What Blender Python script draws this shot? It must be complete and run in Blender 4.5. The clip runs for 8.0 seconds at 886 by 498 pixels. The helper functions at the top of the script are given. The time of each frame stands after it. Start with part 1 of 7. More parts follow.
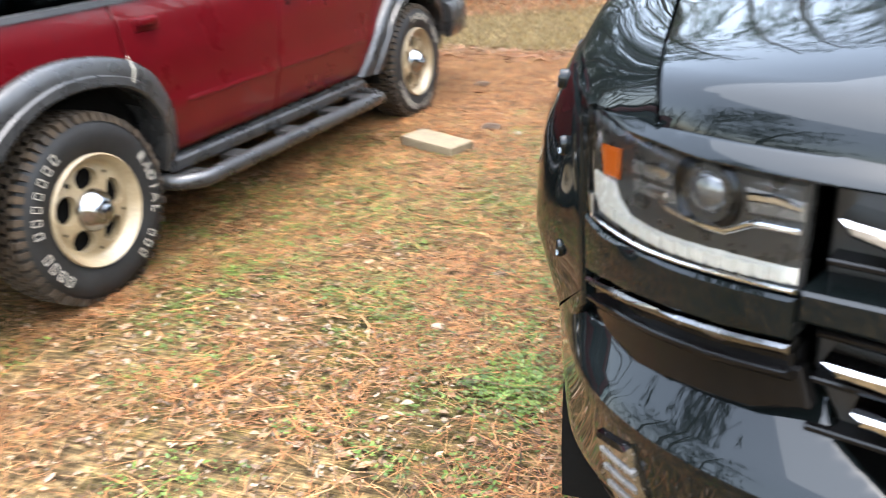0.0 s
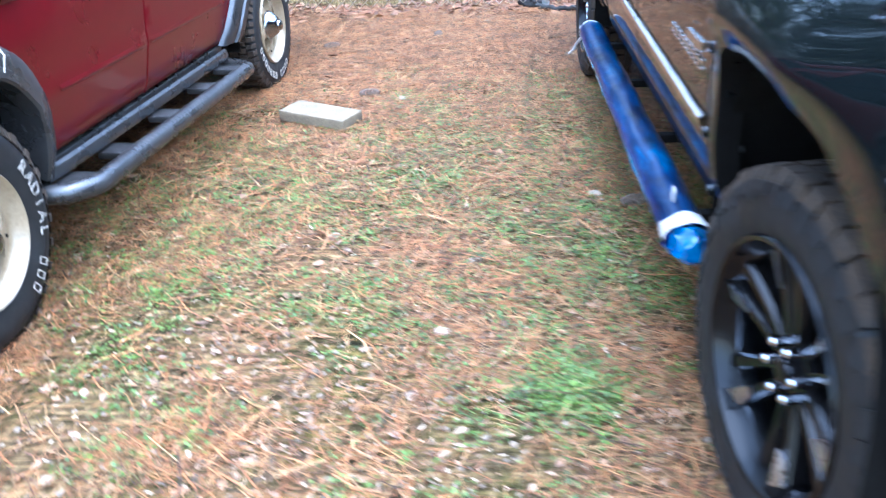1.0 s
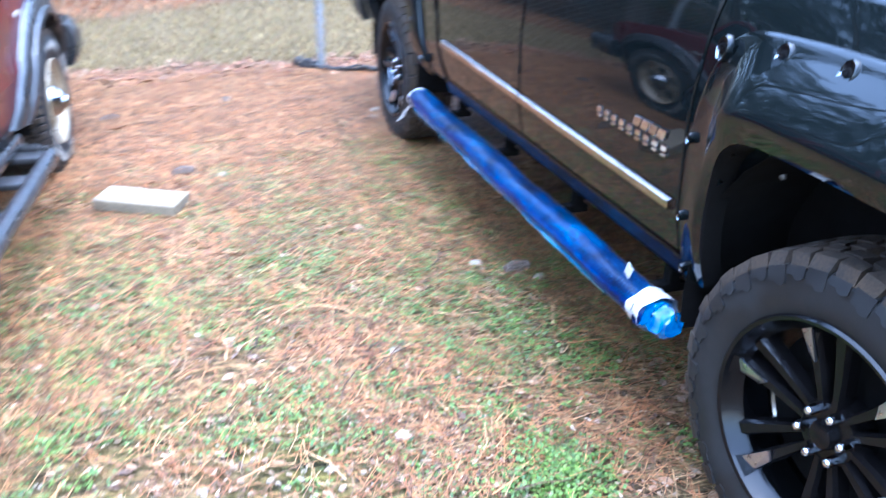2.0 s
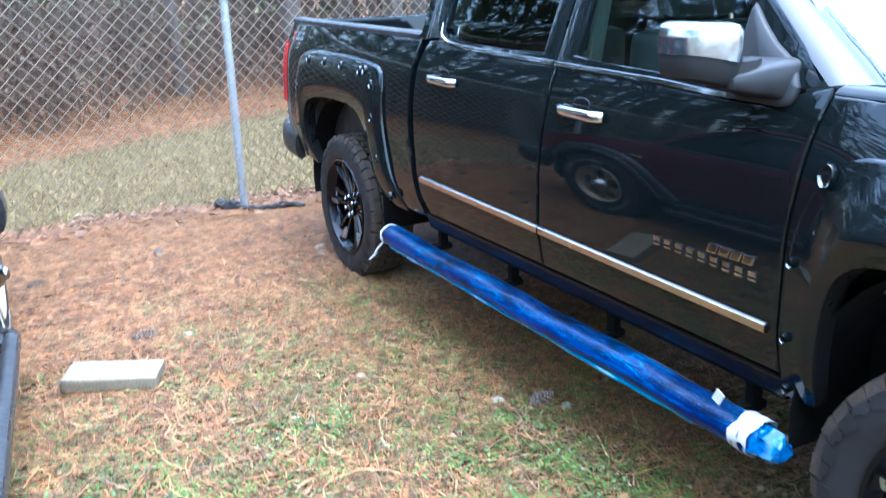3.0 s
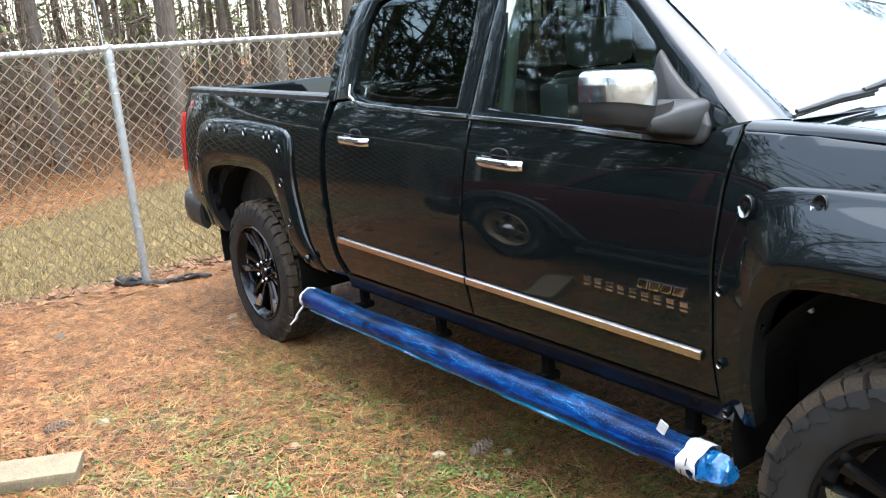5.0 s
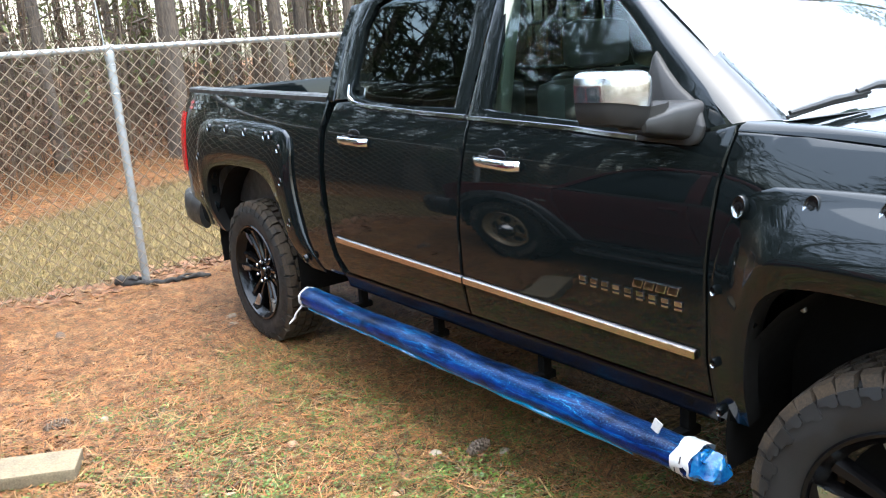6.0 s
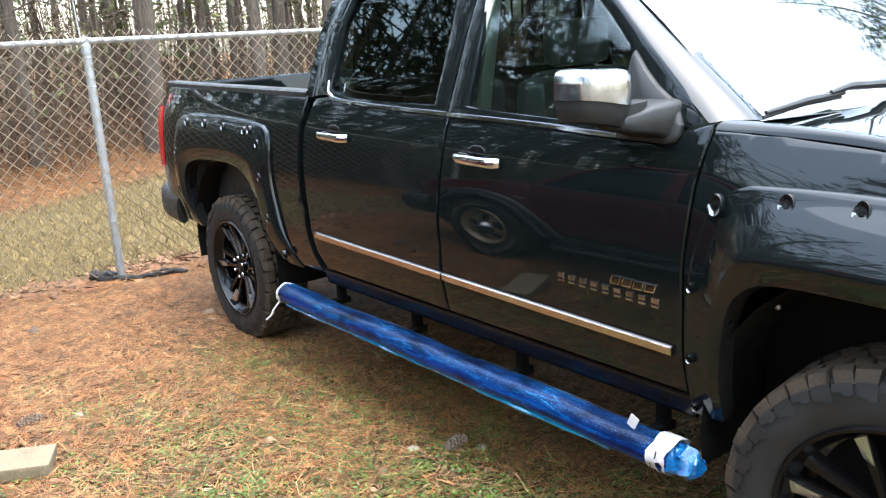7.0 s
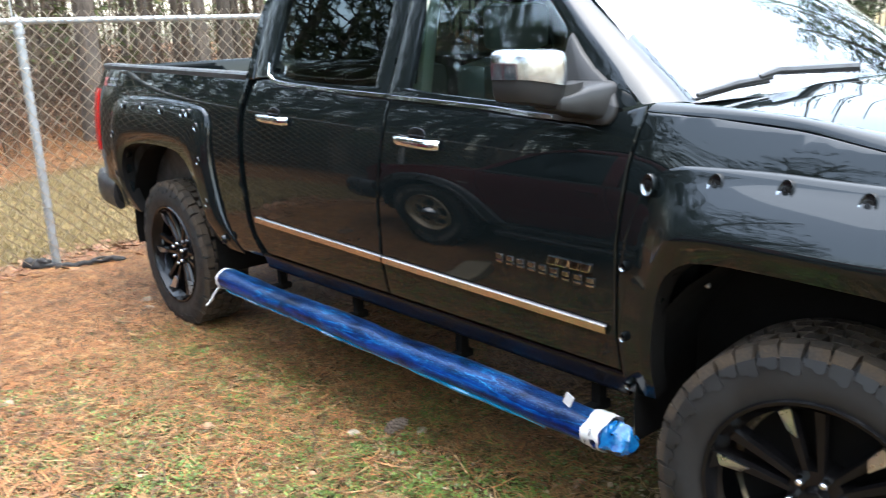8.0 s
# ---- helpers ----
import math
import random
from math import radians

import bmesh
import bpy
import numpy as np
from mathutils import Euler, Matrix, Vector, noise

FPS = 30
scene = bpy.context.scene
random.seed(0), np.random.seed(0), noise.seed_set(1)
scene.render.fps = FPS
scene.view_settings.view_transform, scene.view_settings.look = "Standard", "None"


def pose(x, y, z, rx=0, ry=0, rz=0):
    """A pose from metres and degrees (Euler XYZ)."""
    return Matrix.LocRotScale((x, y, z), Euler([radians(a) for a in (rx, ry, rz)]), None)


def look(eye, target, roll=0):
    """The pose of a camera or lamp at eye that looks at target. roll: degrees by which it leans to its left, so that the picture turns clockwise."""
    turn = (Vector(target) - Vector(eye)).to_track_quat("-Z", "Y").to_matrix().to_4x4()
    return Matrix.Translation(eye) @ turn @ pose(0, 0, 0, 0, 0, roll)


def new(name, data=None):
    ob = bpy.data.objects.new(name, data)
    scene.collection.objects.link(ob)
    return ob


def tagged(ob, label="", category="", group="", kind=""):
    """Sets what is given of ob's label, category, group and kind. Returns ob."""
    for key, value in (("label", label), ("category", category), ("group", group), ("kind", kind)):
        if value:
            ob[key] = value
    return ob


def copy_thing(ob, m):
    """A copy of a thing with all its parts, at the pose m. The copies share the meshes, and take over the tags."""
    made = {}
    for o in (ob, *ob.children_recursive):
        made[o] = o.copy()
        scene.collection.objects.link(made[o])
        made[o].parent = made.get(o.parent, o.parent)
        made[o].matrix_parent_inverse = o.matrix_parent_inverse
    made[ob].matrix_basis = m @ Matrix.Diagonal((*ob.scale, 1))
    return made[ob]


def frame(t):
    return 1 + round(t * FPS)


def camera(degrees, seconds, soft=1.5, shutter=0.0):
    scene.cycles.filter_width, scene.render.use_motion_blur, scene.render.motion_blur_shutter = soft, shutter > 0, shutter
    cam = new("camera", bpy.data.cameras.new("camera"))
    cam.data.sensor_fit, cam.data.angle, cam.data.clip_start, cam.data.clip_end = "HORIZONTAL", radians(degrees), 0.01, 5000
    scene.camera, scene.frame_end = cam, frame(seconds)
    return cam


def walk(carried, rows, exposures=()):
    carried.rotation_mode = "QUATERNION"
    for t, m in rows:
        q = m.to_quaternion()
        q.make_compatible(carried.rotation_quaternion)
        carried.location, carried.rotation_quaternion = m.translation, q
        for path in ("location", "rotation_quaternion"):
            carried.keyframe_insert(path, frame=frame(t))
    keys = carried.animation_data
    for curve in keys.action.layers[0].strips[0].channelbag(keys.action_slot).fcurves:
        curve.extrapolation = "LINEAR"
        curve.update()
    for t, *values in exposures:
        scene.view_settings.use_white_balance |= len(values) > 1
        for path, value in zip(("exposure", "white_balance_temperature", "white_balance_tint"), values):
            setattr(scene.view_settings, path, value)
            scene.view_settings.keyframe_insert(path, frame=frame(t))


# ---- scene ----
cam = camera(55.8, 8.0, soft=1.1, shutter=0.6)
PATH = [
    (0, (0.278, -1.634, 1.427), (-0.380, 0.078, 0.628), -3.3),
    (0.5, (-0.085, -1.640, 1.414), (-0.374, 0.143, 0.560), -0.3),
    (1, (-0.514, -1.400, 1.416), (-0.638, 0.371, 0.497), -2.5),
    (1.5, (-0.92, -1.299, 1.486), (-0.861, 0.515, 0.646), -0.8),
    (2, (-1.189, -1.157, 1.527), (-0.632, 0.57, 0.686), 1.0),
    (2.2, (-1.345, -1.085, 1.557), (-0.645, 0.612, 0.777), 1.4),
    (3.3, (-1.764, -0.725, 1.6), (-0.776, 0.932, 1.074), -1.3),
    (3.5, (-1.792, -0.701, 1.596), (-0.709, 0.911, 1.117), -0.6),
    (4, (-1.794, -0.712, 1.614), (-0.598, 0.81, 1.108), -3.5),
    (4.5, (-1.796, -0.728, 1.613), (-0.663, 0.846, 1.124), -4.7),
    (6, (-1.803, -0.767, 1.609), (-0.676, 0.814, 1.13), -4.3),
    (6.5, (-1.803, -0.77, 1.606), (-0.661, 0.802, 1.132), -3.7),
    (7, (-1.814, -0.771, 1.605), (-0.645, 0.777, 1.118), -3.5),
    (7.5, (-1.804, -0.769, 1.6), (-0.613, 0.757, 1.097), -3.5),
    (8, (-1.803, -0.798, 1.565), (-0.541, 0.668, 1.058), -2.4),
]
EXPOSURE = [(0.0, 3.23, 6040, 11), (0.5, 3.34, 5480, 10), (1.0, 3.43, 4540, 11), (1.5, 3.53, 4450, 14), (2.0, 3.73, 4430, 14), (2.5, 3.63, 4490, 12), (3.3, 3.45, 4620, 6), (3.6, 3.35, 5000, 6), (4.0, 3.24, 5800, 8), (8.0, 3.29, 5840, 8)]
walk(cam, [(t, look(eye, target, roll)) for t, eye, target, roll in PATH], EXPOSURE)

# ---- light: bright overcast, the veiled sun high beyond the pickup ----
SUN_AZ, SUN_EL = radians(130.0), radians(80.0)
world = bpy.data.worlds.new("overcast")
scene.world = world
world.use_nodes = True
wt = world.node_tree
sky = wt.nodes.new("ShaderNodeTexSky")
sky.sky_type, sky.sun_disc = "NISHITA", False
sky.sun_elevation, sky.sun_rotation = SUN_EL, SUN_AZ
sky.dust_density, sky.air_density, sky.ozone_density = 3.0, 2.0, 1.5
pale = wt.nodes.new("ShaderNodeHueSaturation")
pale.inputs["Saturation"].default_value = 0.60
wt.links.new(sky.outputs["Color"], pale.inputs["Color"])
wt.links.new(pale.outputs["Color"], wt.nodes["Background"].inputs["Color"])
wt.nodes["Background"].inputs["Strength"].default_value = 0.15
sun_data = bpy.data.lights.new("sun", "SUN")
sun_data.energy, sun_data.angle, sun_data.color = 0.7, radians(90), (1.0, 0.98, 0.95)
sun = new("sun", sun_data)
SUN_WAY = Vector((math.sin(SUN_AZ) * math.cos(SUN_EL), math.cos(SUN_AZ) * math.cos(SUN_EL), math.sin(SUN_EL)))
sun.matrix_world = look(SUN_WAY * 60, (0, 0, 0))


# ---- materials ----
def node_mat(name):
    m = bpy.data.materials.new(name)
    m.use_nodes = True
    return m, m.node_tree, m.node_tree.nodes["Principled BSDF"]


def wire(t, a, b):
    t.links.new(a, b)


def noise_node(t, scale, detail=4.0, rough=0.55, coord="Object", stretch=None):
    c = t.nodes.new("ShaderNodeTexCoord")
    n = t.nodes.new("ShaderNodeTexNoise")
    n.inputs["Scale"].default_value, n.inputs["Detail"].default_value, n.inputs["Roughness"].default_value = scale, detail, rough
    src = c.outputs[coord]
    if stretch:
        mp = t.nodes.new("ShaderNodeMapping")
        mp.inputs["Scale"].default_value = stretch
        wire(t, src, mp.inputs["Vector"])
        src = mp.outputs["Vector"]
    wire(t, src, n.inputs["Vector"])
    return n


def ramp(t, src, stops):
    r = t.nodes.new("ShaderNodeValToRGB")
    e = r.color_ramp.elements
    while len(e) < len(stops):
        e.new(0.5)
    for k, (p, c) in enumerate(stops):
        e[k].position, e[k].color = p, (*c, 1)
    wire(t, src, r.inputs["Fac"])
    return r.outputs["Color"]


def blend(t, fac, a, b, mode="MIX"):
    m = t.nodes.new("ShaderNodeMix")
    m.data_type, m.blend_type = "RGBA", mode
    if isinstance(fac, float):
        m.inputs["Factor"].default_value = fac
    else:
        wire(t, fac, m.inputs["Factor"])
    for sock, v in ((m.inputs["A"], a), (m.inputs["B"], b)):
        if isinstance(v, tuple):
            sock.default_value = (*v, 1)
        else:
            wire(t, v, sock)
    return m.outputs["Result"]


def bumped(t, bsdf, src, strength, dist):
    b = t.nodes.new("ShaderNodeBump")
    b.inputs["Strength"].default_value, b.inputs["Distance"].default_value = strength, dist
    wire(t, src, b.inputs["Height"])
    wire(t, b.outputs["Normal"], bsdf.inputs["Normal"])


LIGHT_BALANCE = (0.668, 0.588, 0.482)  # light balance put into albedo: every diffuse tone is cut this much against sky reflections


def balanced(c):
    return tuple(v * d for v, d in zip(c, LIGHT_BALANCE))


def surface(name, a, b, scale=20.0, rough=0.5, metal=0.0, bump=0.0, dist=0.002, spread=0.12, coat=0.0, fine=None, stretch=None, spec=None, coat_ior=1.5):
    """Two tones mixed by noise at two scales, with varied roughness and fine relief."""
    m, t, p = node_mat(name)
    big, small = noise_node(t, scale, 5, stretch=stretch), noise_node(t, fine or scale * 9, 3, stretch=stretch)
    mx = t.nodes.new("ShaderNodeMath")
    mx.operation = "MULTIPLY_ADD"
    mx.inputs[1].default_value, mx.inputs[2].default_value = 0.45, 0.0
    wire(t, small.outputs["Fac"], mx.inputs[0])
    ad = t.nodes.new("ShaderNodeMath")
    ad.operation = "MULTIPLY_ADD"
    ad.inputs[1].default_value = 0.55
    wire(t, big.outputs["Fac"], ad.inputs[0])
    wire(t, mx.outputs[0], ad.inputs[2])
    a, b = (balanced(a), balanced(b)) if metal < 0.9 else (a, b)
    wire(t, ramp(t, ad.outputs[0], [(0.32, a), (0.68, b)]), p.inputs["Base Color"])
    lo, hi = max(0.02, rough - spread), min(1.0, rough + spread)
    wire(t, ramp(t, big.outputs["Fac"], [(0.35, (lo,) * 3), (0.65, (hi,) * 3)]), p.inputs["Roughness"])
    p.inputs["Metallic"].default_value = metal
    p.inputs["Coat Weight"].default_value = coat
    p.inputs["Coat Roughness"].default_value = 0.03
    p.inputs["Coat IOR"].default_value = coat_ior
    if spec is not None:
        p.inputs["Specular IOR Level"].default_value = spec
    if bump:
        bumped(t, p, small.outputs["Fac"], bump, dist)
    return m


def glass_mat(name, tint, gloss, rough=0.01, ior=1.6):
    m, t, p = node_mat(name)
    t.nodes.remove(p)
    tr, gl, fr, mx = (t.nodes.new(k) for k in ("ShaderNodeBsdfTransparent", "ShaderNodeBsdfGlossy", "ShaderNodeFresnel", "ShaderNodeMixShader"))
    tr.inputs["Color"].default_value = (*tint, 1)
    gl.inputs["Color"].default_value = (*gloss, 1)
    gl.inputs["Roughness"].default_value = rough
    fr.inputs["IOR"].default_value = ior
    wire(t, fr.outputs[0], mx.inputs[0])
    wire(t, tr.outputs[0], mx.inputs[1])
    wire(t, gl.outputs[0], mx.inputs[2])
    wire(t, mx.outputs[0], t.nodes["Material Output"].inputs["Surface"])
    return m


M = {}
M["paint"] = surface("dark_pickup_paint", (0.0038, 0.0060, 0.0074), (0.0052, 0.0078, 0.0095), 2.5, 0.34, 0.0, coat=1.0, spread=0.02, spec=0.0, fine=40, coat_ior=1.36)
M["red"] = surface("red_paint", (0.088, 0.0021, 0.0058), (0.106, 0.0026, 0.0070), 3, 0.30, 0.1, coat=0.4, spread=0.04, spec=0.2, coat_ior=1.36)
M["grey_plastic"] = surface("faded_grey_cladding", (0.018, 0.0195, 0.022), (0.036, 0.038, 0.043), 8, 0.30, bump=0.15, dist=0.0006)
M["black_plastic"] = surface("black_textured_plastic", (0.010, 0.010, 0.011), (0.022, 0.022, 0.024), 14, 0.5, bump=0.25, dist=0.0005, fine=700)
M["gloss_black"] = surface("gloss_black", (0.004, 0.004, 0.005), (0.007, 0.007, 0.008), 30, 0.16, coat=0.05, spread=0.05, spec=0.16)
# near-black, putting the deep shade of wells and underbody into the base colour
M["dark_void"] = surface("near_black", (0.003, 0.003, 0.003), (0.007, 0.0065, 0.006), 9, 0.9, spec=0.1)
M["rubber"] = surface("tyre_rubber", (0.0085, 0.0087, 0.0092), (0.019, 0.019, 0.0195), 11, 0.62, spec=0.3, bump=0.3, dist=0.0008, fine=300)
M["dusty_rubber"] = surface("dusty_tread_rubber", (0.010, 0.0096, 0.0090), (0.085, 0.062, 0.040), 14, 0.85, spec=0.3, bump=0.4, dist=0.001, fine=160)
M["chrome"] = surface("chrome", (0.50, 0.50, 0.51), (0.58, 0.58, 0.59), 40, 0.08, 1.0, spread=0.04)
M["old_chrome"] = surface("weathered_chrome", (0.22, 0.22, 0.22), (0.32, 0.32, 0.32), 40, 0.16, 1.0, spread=0.06)
M["strip"] = surface("satin_dark_strip", (0.15, 0.145, 0.14), (0.20, 0.195, 0.19), 40, 0.18, 1.0)
M["spoke_face"] = surface("milled_spoke_face", (0.20, 0.215, 0.24), (0.27, 0.285, 0.31), 60, 0.14, 1.0, spread=0.04)
M["spoke_shine"] = surface("bright_glint_face", (0.42, 0.43, 0.47), (0.52, 0.53, 0.57), 60, 0.30, 1.0, spread=0.04)
M["machined"] = surface("machined_face", (0.40, 0.43, 0.50), (0.48, 0.51, 0.58), 60, 0.36, 1.0, spread=0.06)
M["cream_rim"] = surface("weathered_alloy", (0.28, 0.225, 0.145), (0.43, 0.375, 0.265), 9, 0.42, 0.15, bump=0.1, dist=0.0006, coat=0.2)
M["white_letter"] = surface("tyre_lettering", (0.39, 0.39, 0.375), (0.54, 0.54, 0.525), 60, 0.7)
M["amber"] = surface("amber_lens", (0.62, 0.13, 0.012), (0.72, 0.17, 0.02), 60, 0.15, coat=0.6)
M["red_lens"] = surface("red_lens", (0.36, 0.008, 0.010), (0.46, 0.012, 0.014), 40, 0.15, coat=0.7)
M["lamp_white"] = surface("daytime_lamp_bar", (0.72, 0.76, 0.80), (0.86, 0.88, 0.9), 70, 0.2, coat=0.6)
M["lamp_silver"] = surface("lamp_reflector", (0.26, 0.265, 0.28), (0.38, 0.38, 0.39), 50, 0.18, 1.0)
M["lamp_dark"] = surface("lamp_housing", (0.02, 0.021, 0.024), (0.04, 0.042, 0.046), 30, 0.3)
M["lamp_chrome"] = surface("lamp_chrome", (0.60, 0.60, 0.62), (0.68, 0.68, 0.69), 50, 0.10, 1.0, spread=0.03)
M["lamp_grey"] = surface("lamp_grey_trim", (0.16, 0.17, 0.19), (0.24, 0.25, 0.27), 30, 0.3, 0.3)
M["lamp_lens_ball"] = surface("projector_glass", (0.10, 0.11, 0.13), (0.20, 0.20, 0.22), 40, 0.05, 0.4, coat=1.0, spread=0.02)
M["matte_plastic"] = surface("matte_black_plastic", (0.017, 0.018, 0.020), (0.025, 0.026, 0.029), 14, 0.5, spec=0.18, bump=0.2, dist=0.0004, fine=900)
M["tint_glass"] = glass_mat("tinted_glass", (0.045, 0.055, 0.055), (0.85, 0.95, 0.93), ior=1.40)
M["clear_glass"] = glass_mat("side_glass", (0.60, 0.74, 0.69), (0.88, 0.96, 0.93), ior=1.52)
M["windshield"] = glass_mat("windshield_glass", (0.45, 0.55, 0.50), (1, 1, 1), ior=1.75)
M["lens"] = glass_mat("lamp_lens", (0.92, 0.94, 0.96), (1, 1, 1), ior=1.28)
M["seat"] = surface("dark_seat_leather", (0.009, 0.010, 0.010), (0.018, 0.019, 0.019), 12, 0.6)
M["liner"] = surface("grey_cabin_trim", (0.40, 0.46, 0.44), (0.50, 0.56, 0.54), 12, 0.8)
M["steel"] = surface("galvanised_steel", (0.33, 0.38, 0.45), (0.41, 0.46, 0.53), 5, 0.46, 0.35, bump=0.05, dist=0.0004, spread=0.05)
M["fence_wire"] = surface("galvanised_wire", (0.46, 0.445, 0.41), (0.64, 0.62, 0.57), 15, 0.45, 0.5)
M["tape"] = surface("white_tape", (0.540, 0.588, 0.680), (0.714, 0.762, 0.850), 30, 0.55, bump=0.4, dist=0.002, fine=90)
M["concrete"] = surface("weathered_concrete", (0.12, 0.103, 0.070), (0.275, 0.242, 0.172), 13, 0.9, bump=0.7, dist=0.003, fine=130)
M["stone"] = surface("pale_stone", (0.221, 0.195, 0.1625), (0.39, 0.3575, 0.312), 30, 0.85, bump=0.5, dist=0.002)
M["cone"] = surface("pine_cone_scale", (0.10, 0.078, 0.062), (0.22, 0.175, 0.145), 50, 0.85)
M["burnt"] = surface("charred_wood", (0.008, 0.007, 0.007), (0.03, 0.026, 0.024), 20, 0.8, bump=0.8, dist=0.006)


def blue_film():
    """Shiny blue film: water-beaded on top, drawn into long folds along the flank, with their shading and glints
    painted in.
    """
    m, t, p = node_mat("blue_protective_film")
    broad = noise_node(t, 8.0, 5, 0.6, stretch=(1.5, 0.14, 1.5))
    fold = noise_node(t, 40.0, 3, 0.55, stretch=(1.0, 0.018, 1.0))
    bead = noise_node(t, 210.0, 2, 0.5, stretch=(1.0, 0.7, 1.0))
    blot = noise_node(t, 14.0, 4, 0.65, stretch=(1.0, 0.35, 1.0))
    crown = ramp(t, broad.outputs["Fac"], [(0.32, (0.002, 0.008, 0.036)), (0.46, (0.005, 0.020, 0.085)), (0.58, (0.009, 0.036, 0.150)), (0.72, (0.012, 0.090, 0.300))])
    # pale glints on the beads, painted into the crown colour
    bead_glints = ramp(t, bead.outputs["Fac"], [(0.40, (0.70, 0.72, 0.8)), (0.60, (1.0, 1.0, 1.0)), (0.66, (4.5, 3.6, 2.0))])
    # fold shading and highlights painted as dark-to-cyan streaks
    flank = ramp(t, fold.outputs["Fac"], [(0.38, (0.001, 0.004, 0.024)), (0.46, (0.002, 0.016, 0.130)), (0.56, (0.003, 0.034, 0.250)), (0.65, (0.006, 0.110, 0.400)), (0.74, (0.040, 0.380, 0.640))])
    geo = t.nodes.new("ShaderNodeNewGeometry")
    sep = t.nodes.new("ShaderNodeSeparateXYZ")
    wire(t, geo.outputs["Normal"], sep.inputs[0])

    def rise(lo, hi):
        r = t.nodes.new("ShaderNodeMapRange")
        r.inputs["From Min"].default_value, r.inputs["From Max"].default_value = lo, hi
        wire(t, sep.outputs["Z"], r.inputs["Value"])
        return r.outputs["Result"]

    # top and flank shading put into the colour, split by the normal's height
    col = blend(t, rise(0.25, 0.65), flank, blend(t, 1.0, crown, bead_glints, "MULTIPLY"))
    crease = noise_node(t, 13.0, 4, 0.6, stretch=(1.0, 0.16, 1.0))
    # thin bright highlights painted along the creases
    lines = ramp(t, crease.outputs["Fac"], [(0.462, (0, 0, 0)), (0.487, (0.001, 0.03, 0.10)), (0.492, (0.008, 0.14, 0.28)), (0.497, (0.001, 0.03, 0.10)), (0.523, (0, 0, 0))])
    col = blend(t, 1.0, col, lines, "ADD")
    dark = ramp(t, blot.outputs["Fac"], [(0.38, (0.06, 0.08, 0.12)), (0.50, (0.8, 0.8, 0.85)), (0.60, (1.25, 1.25, 1.2))])
    wire(t, blend(t, 1.0, blend(t, 0.9, col, dark, "MULTIPLY"), balanced((1.0, 1.0, 1.0)), "MULTIPLY"), p.inputs["Base Color"])
    p.inputs["Roughness"].default_value = 0.28
    p.inputs["Metallic"].default_value = 0.1
    p.inputs["Specular IOR Level"].default_value = 0.10
    p.inputs["Coat Weight"].default_value = 0.10
    p.inputs["Coat Roughness"].default_value = 0.04
    bumped(t, p, blend(t, 0.30, blend(t, 0.5, broad.outputs["Color"], blot.outputs["Color"]), bead.outputs["Color"]), 0.6, 0.010)
    return m


M["film"] = blue_film()
M["film_edge"] = surface("stretched_film_edge", (0.002, 0.050, 0.22), (0.020, 0.300, 0.56), 10, 0.14, coat=0.5, stretch=(1, 0.12, 1))
M["film_tip"] = surface("bunched_blue_film", (0.003, 0.04, 0.27), (0.025, 0.23, 0.58), 28, 0.14, 0.1, bump=0.6, dist=0.008, coat=0.7, fine=60)


def by_island(name, tones, rough=0.8, objects=False, spec=0.3, clump=None):
    """Each loose piece takes its own tone."""
    m, t, p = node_mat(name)
    g = t.nodes.new("ShaderNodeObjectInfo" if objects else "ShaderNodeNewGeometry")
    src = g.outputs["Random" if objects else "Random Per Island"]
    stops = [(k / max(1, len(tones) - 1), balanced(c)) for k, c in enumerate(tones)]
    col = ramp(t, src, stops)
    n = noise_node(t, 80, 3)
    shade = ramp(t, n.outputs["Fac"], [(0.3, (0.75, 0.75, 0.75)), (0.7, (1.15, 1.12, 1.08))])
    col = blend(t, 1.0, col, shade, "MULTIPLY")
    if clump:
        lo, hi = clump
        heap = ramp(t, noise_node(t, 17, 5, 0.7).outputs["Fac"], [(0.36, (lo, lo * 0.93, lo * 0.86)), (0.5, (1, 1, 1)), (0.64, (hi, hi, hi))])
        col = blend(t, 1.0, col, heap, "MULTIPLY")
    wire(t, col, p.inputs["Base Color"])
    p.inputs["Roughness"].default_value = rough
    p.inputs["Specular IOR Level"].default_value = spec
    return m


M["needles"] = by_island("pine_needles", [(0.24, 0.100, 0.036), (0.36, 0.160, 0.056), (0.36, 0.22, 0.095), (0.035, 0.021, 0.012), (0.44, 0.31, 0.165), (0.31, 0.125, 0.042), (0.05, 0.028, 0.014), (0.40, 0.20, 0.08)], 0.65, clump=(0.42, 1.4))
M["leaves"] = by_island("dead_leaves", [(0.19, 0.105, 0.066), (0.34, 0.215, 0.13), (0.42, 0.31, 0.22), (0.10, 0.060, 0.040), (0.48, 0.39, 0.31), (0.30, 0.165, 0.085), (0.42, 0.33, 0.29)], 0.6)
M["flakes"] = by_island("bark_flakes", [(0.05, 0.034, 0.024), (0.42, 0.34, 0.25), (0.10, 0.060, 0.036), (0.34, 0.22, 0.14), (0.48, 0.43, 0.36), (0.06, 0.042, 0.03), (0.26, 0.14, 0.08)], 0.8)
M["grass"] = by_island("grass_blades", [(0.055, 0.0825, 0.0165), (0.088, 0.121, 0.02475), (0.187, 0.1595, 0.066), (0.0715, 0.11, 0.022), (0.231, 0.1925, 0.0935), (0.11, 0.1375, 0.033)], 0.6)
M["clover"] = by_island("clover_leaves", [(0.050, 0.105, 0.014), (0.085, 0.165, 0.021), (0.135, 0.225, 0.034), (0.06, 0.115, 0.019), (0.17, 0.25, 0.055)], 0.5, clump=(0.6, 1.25))
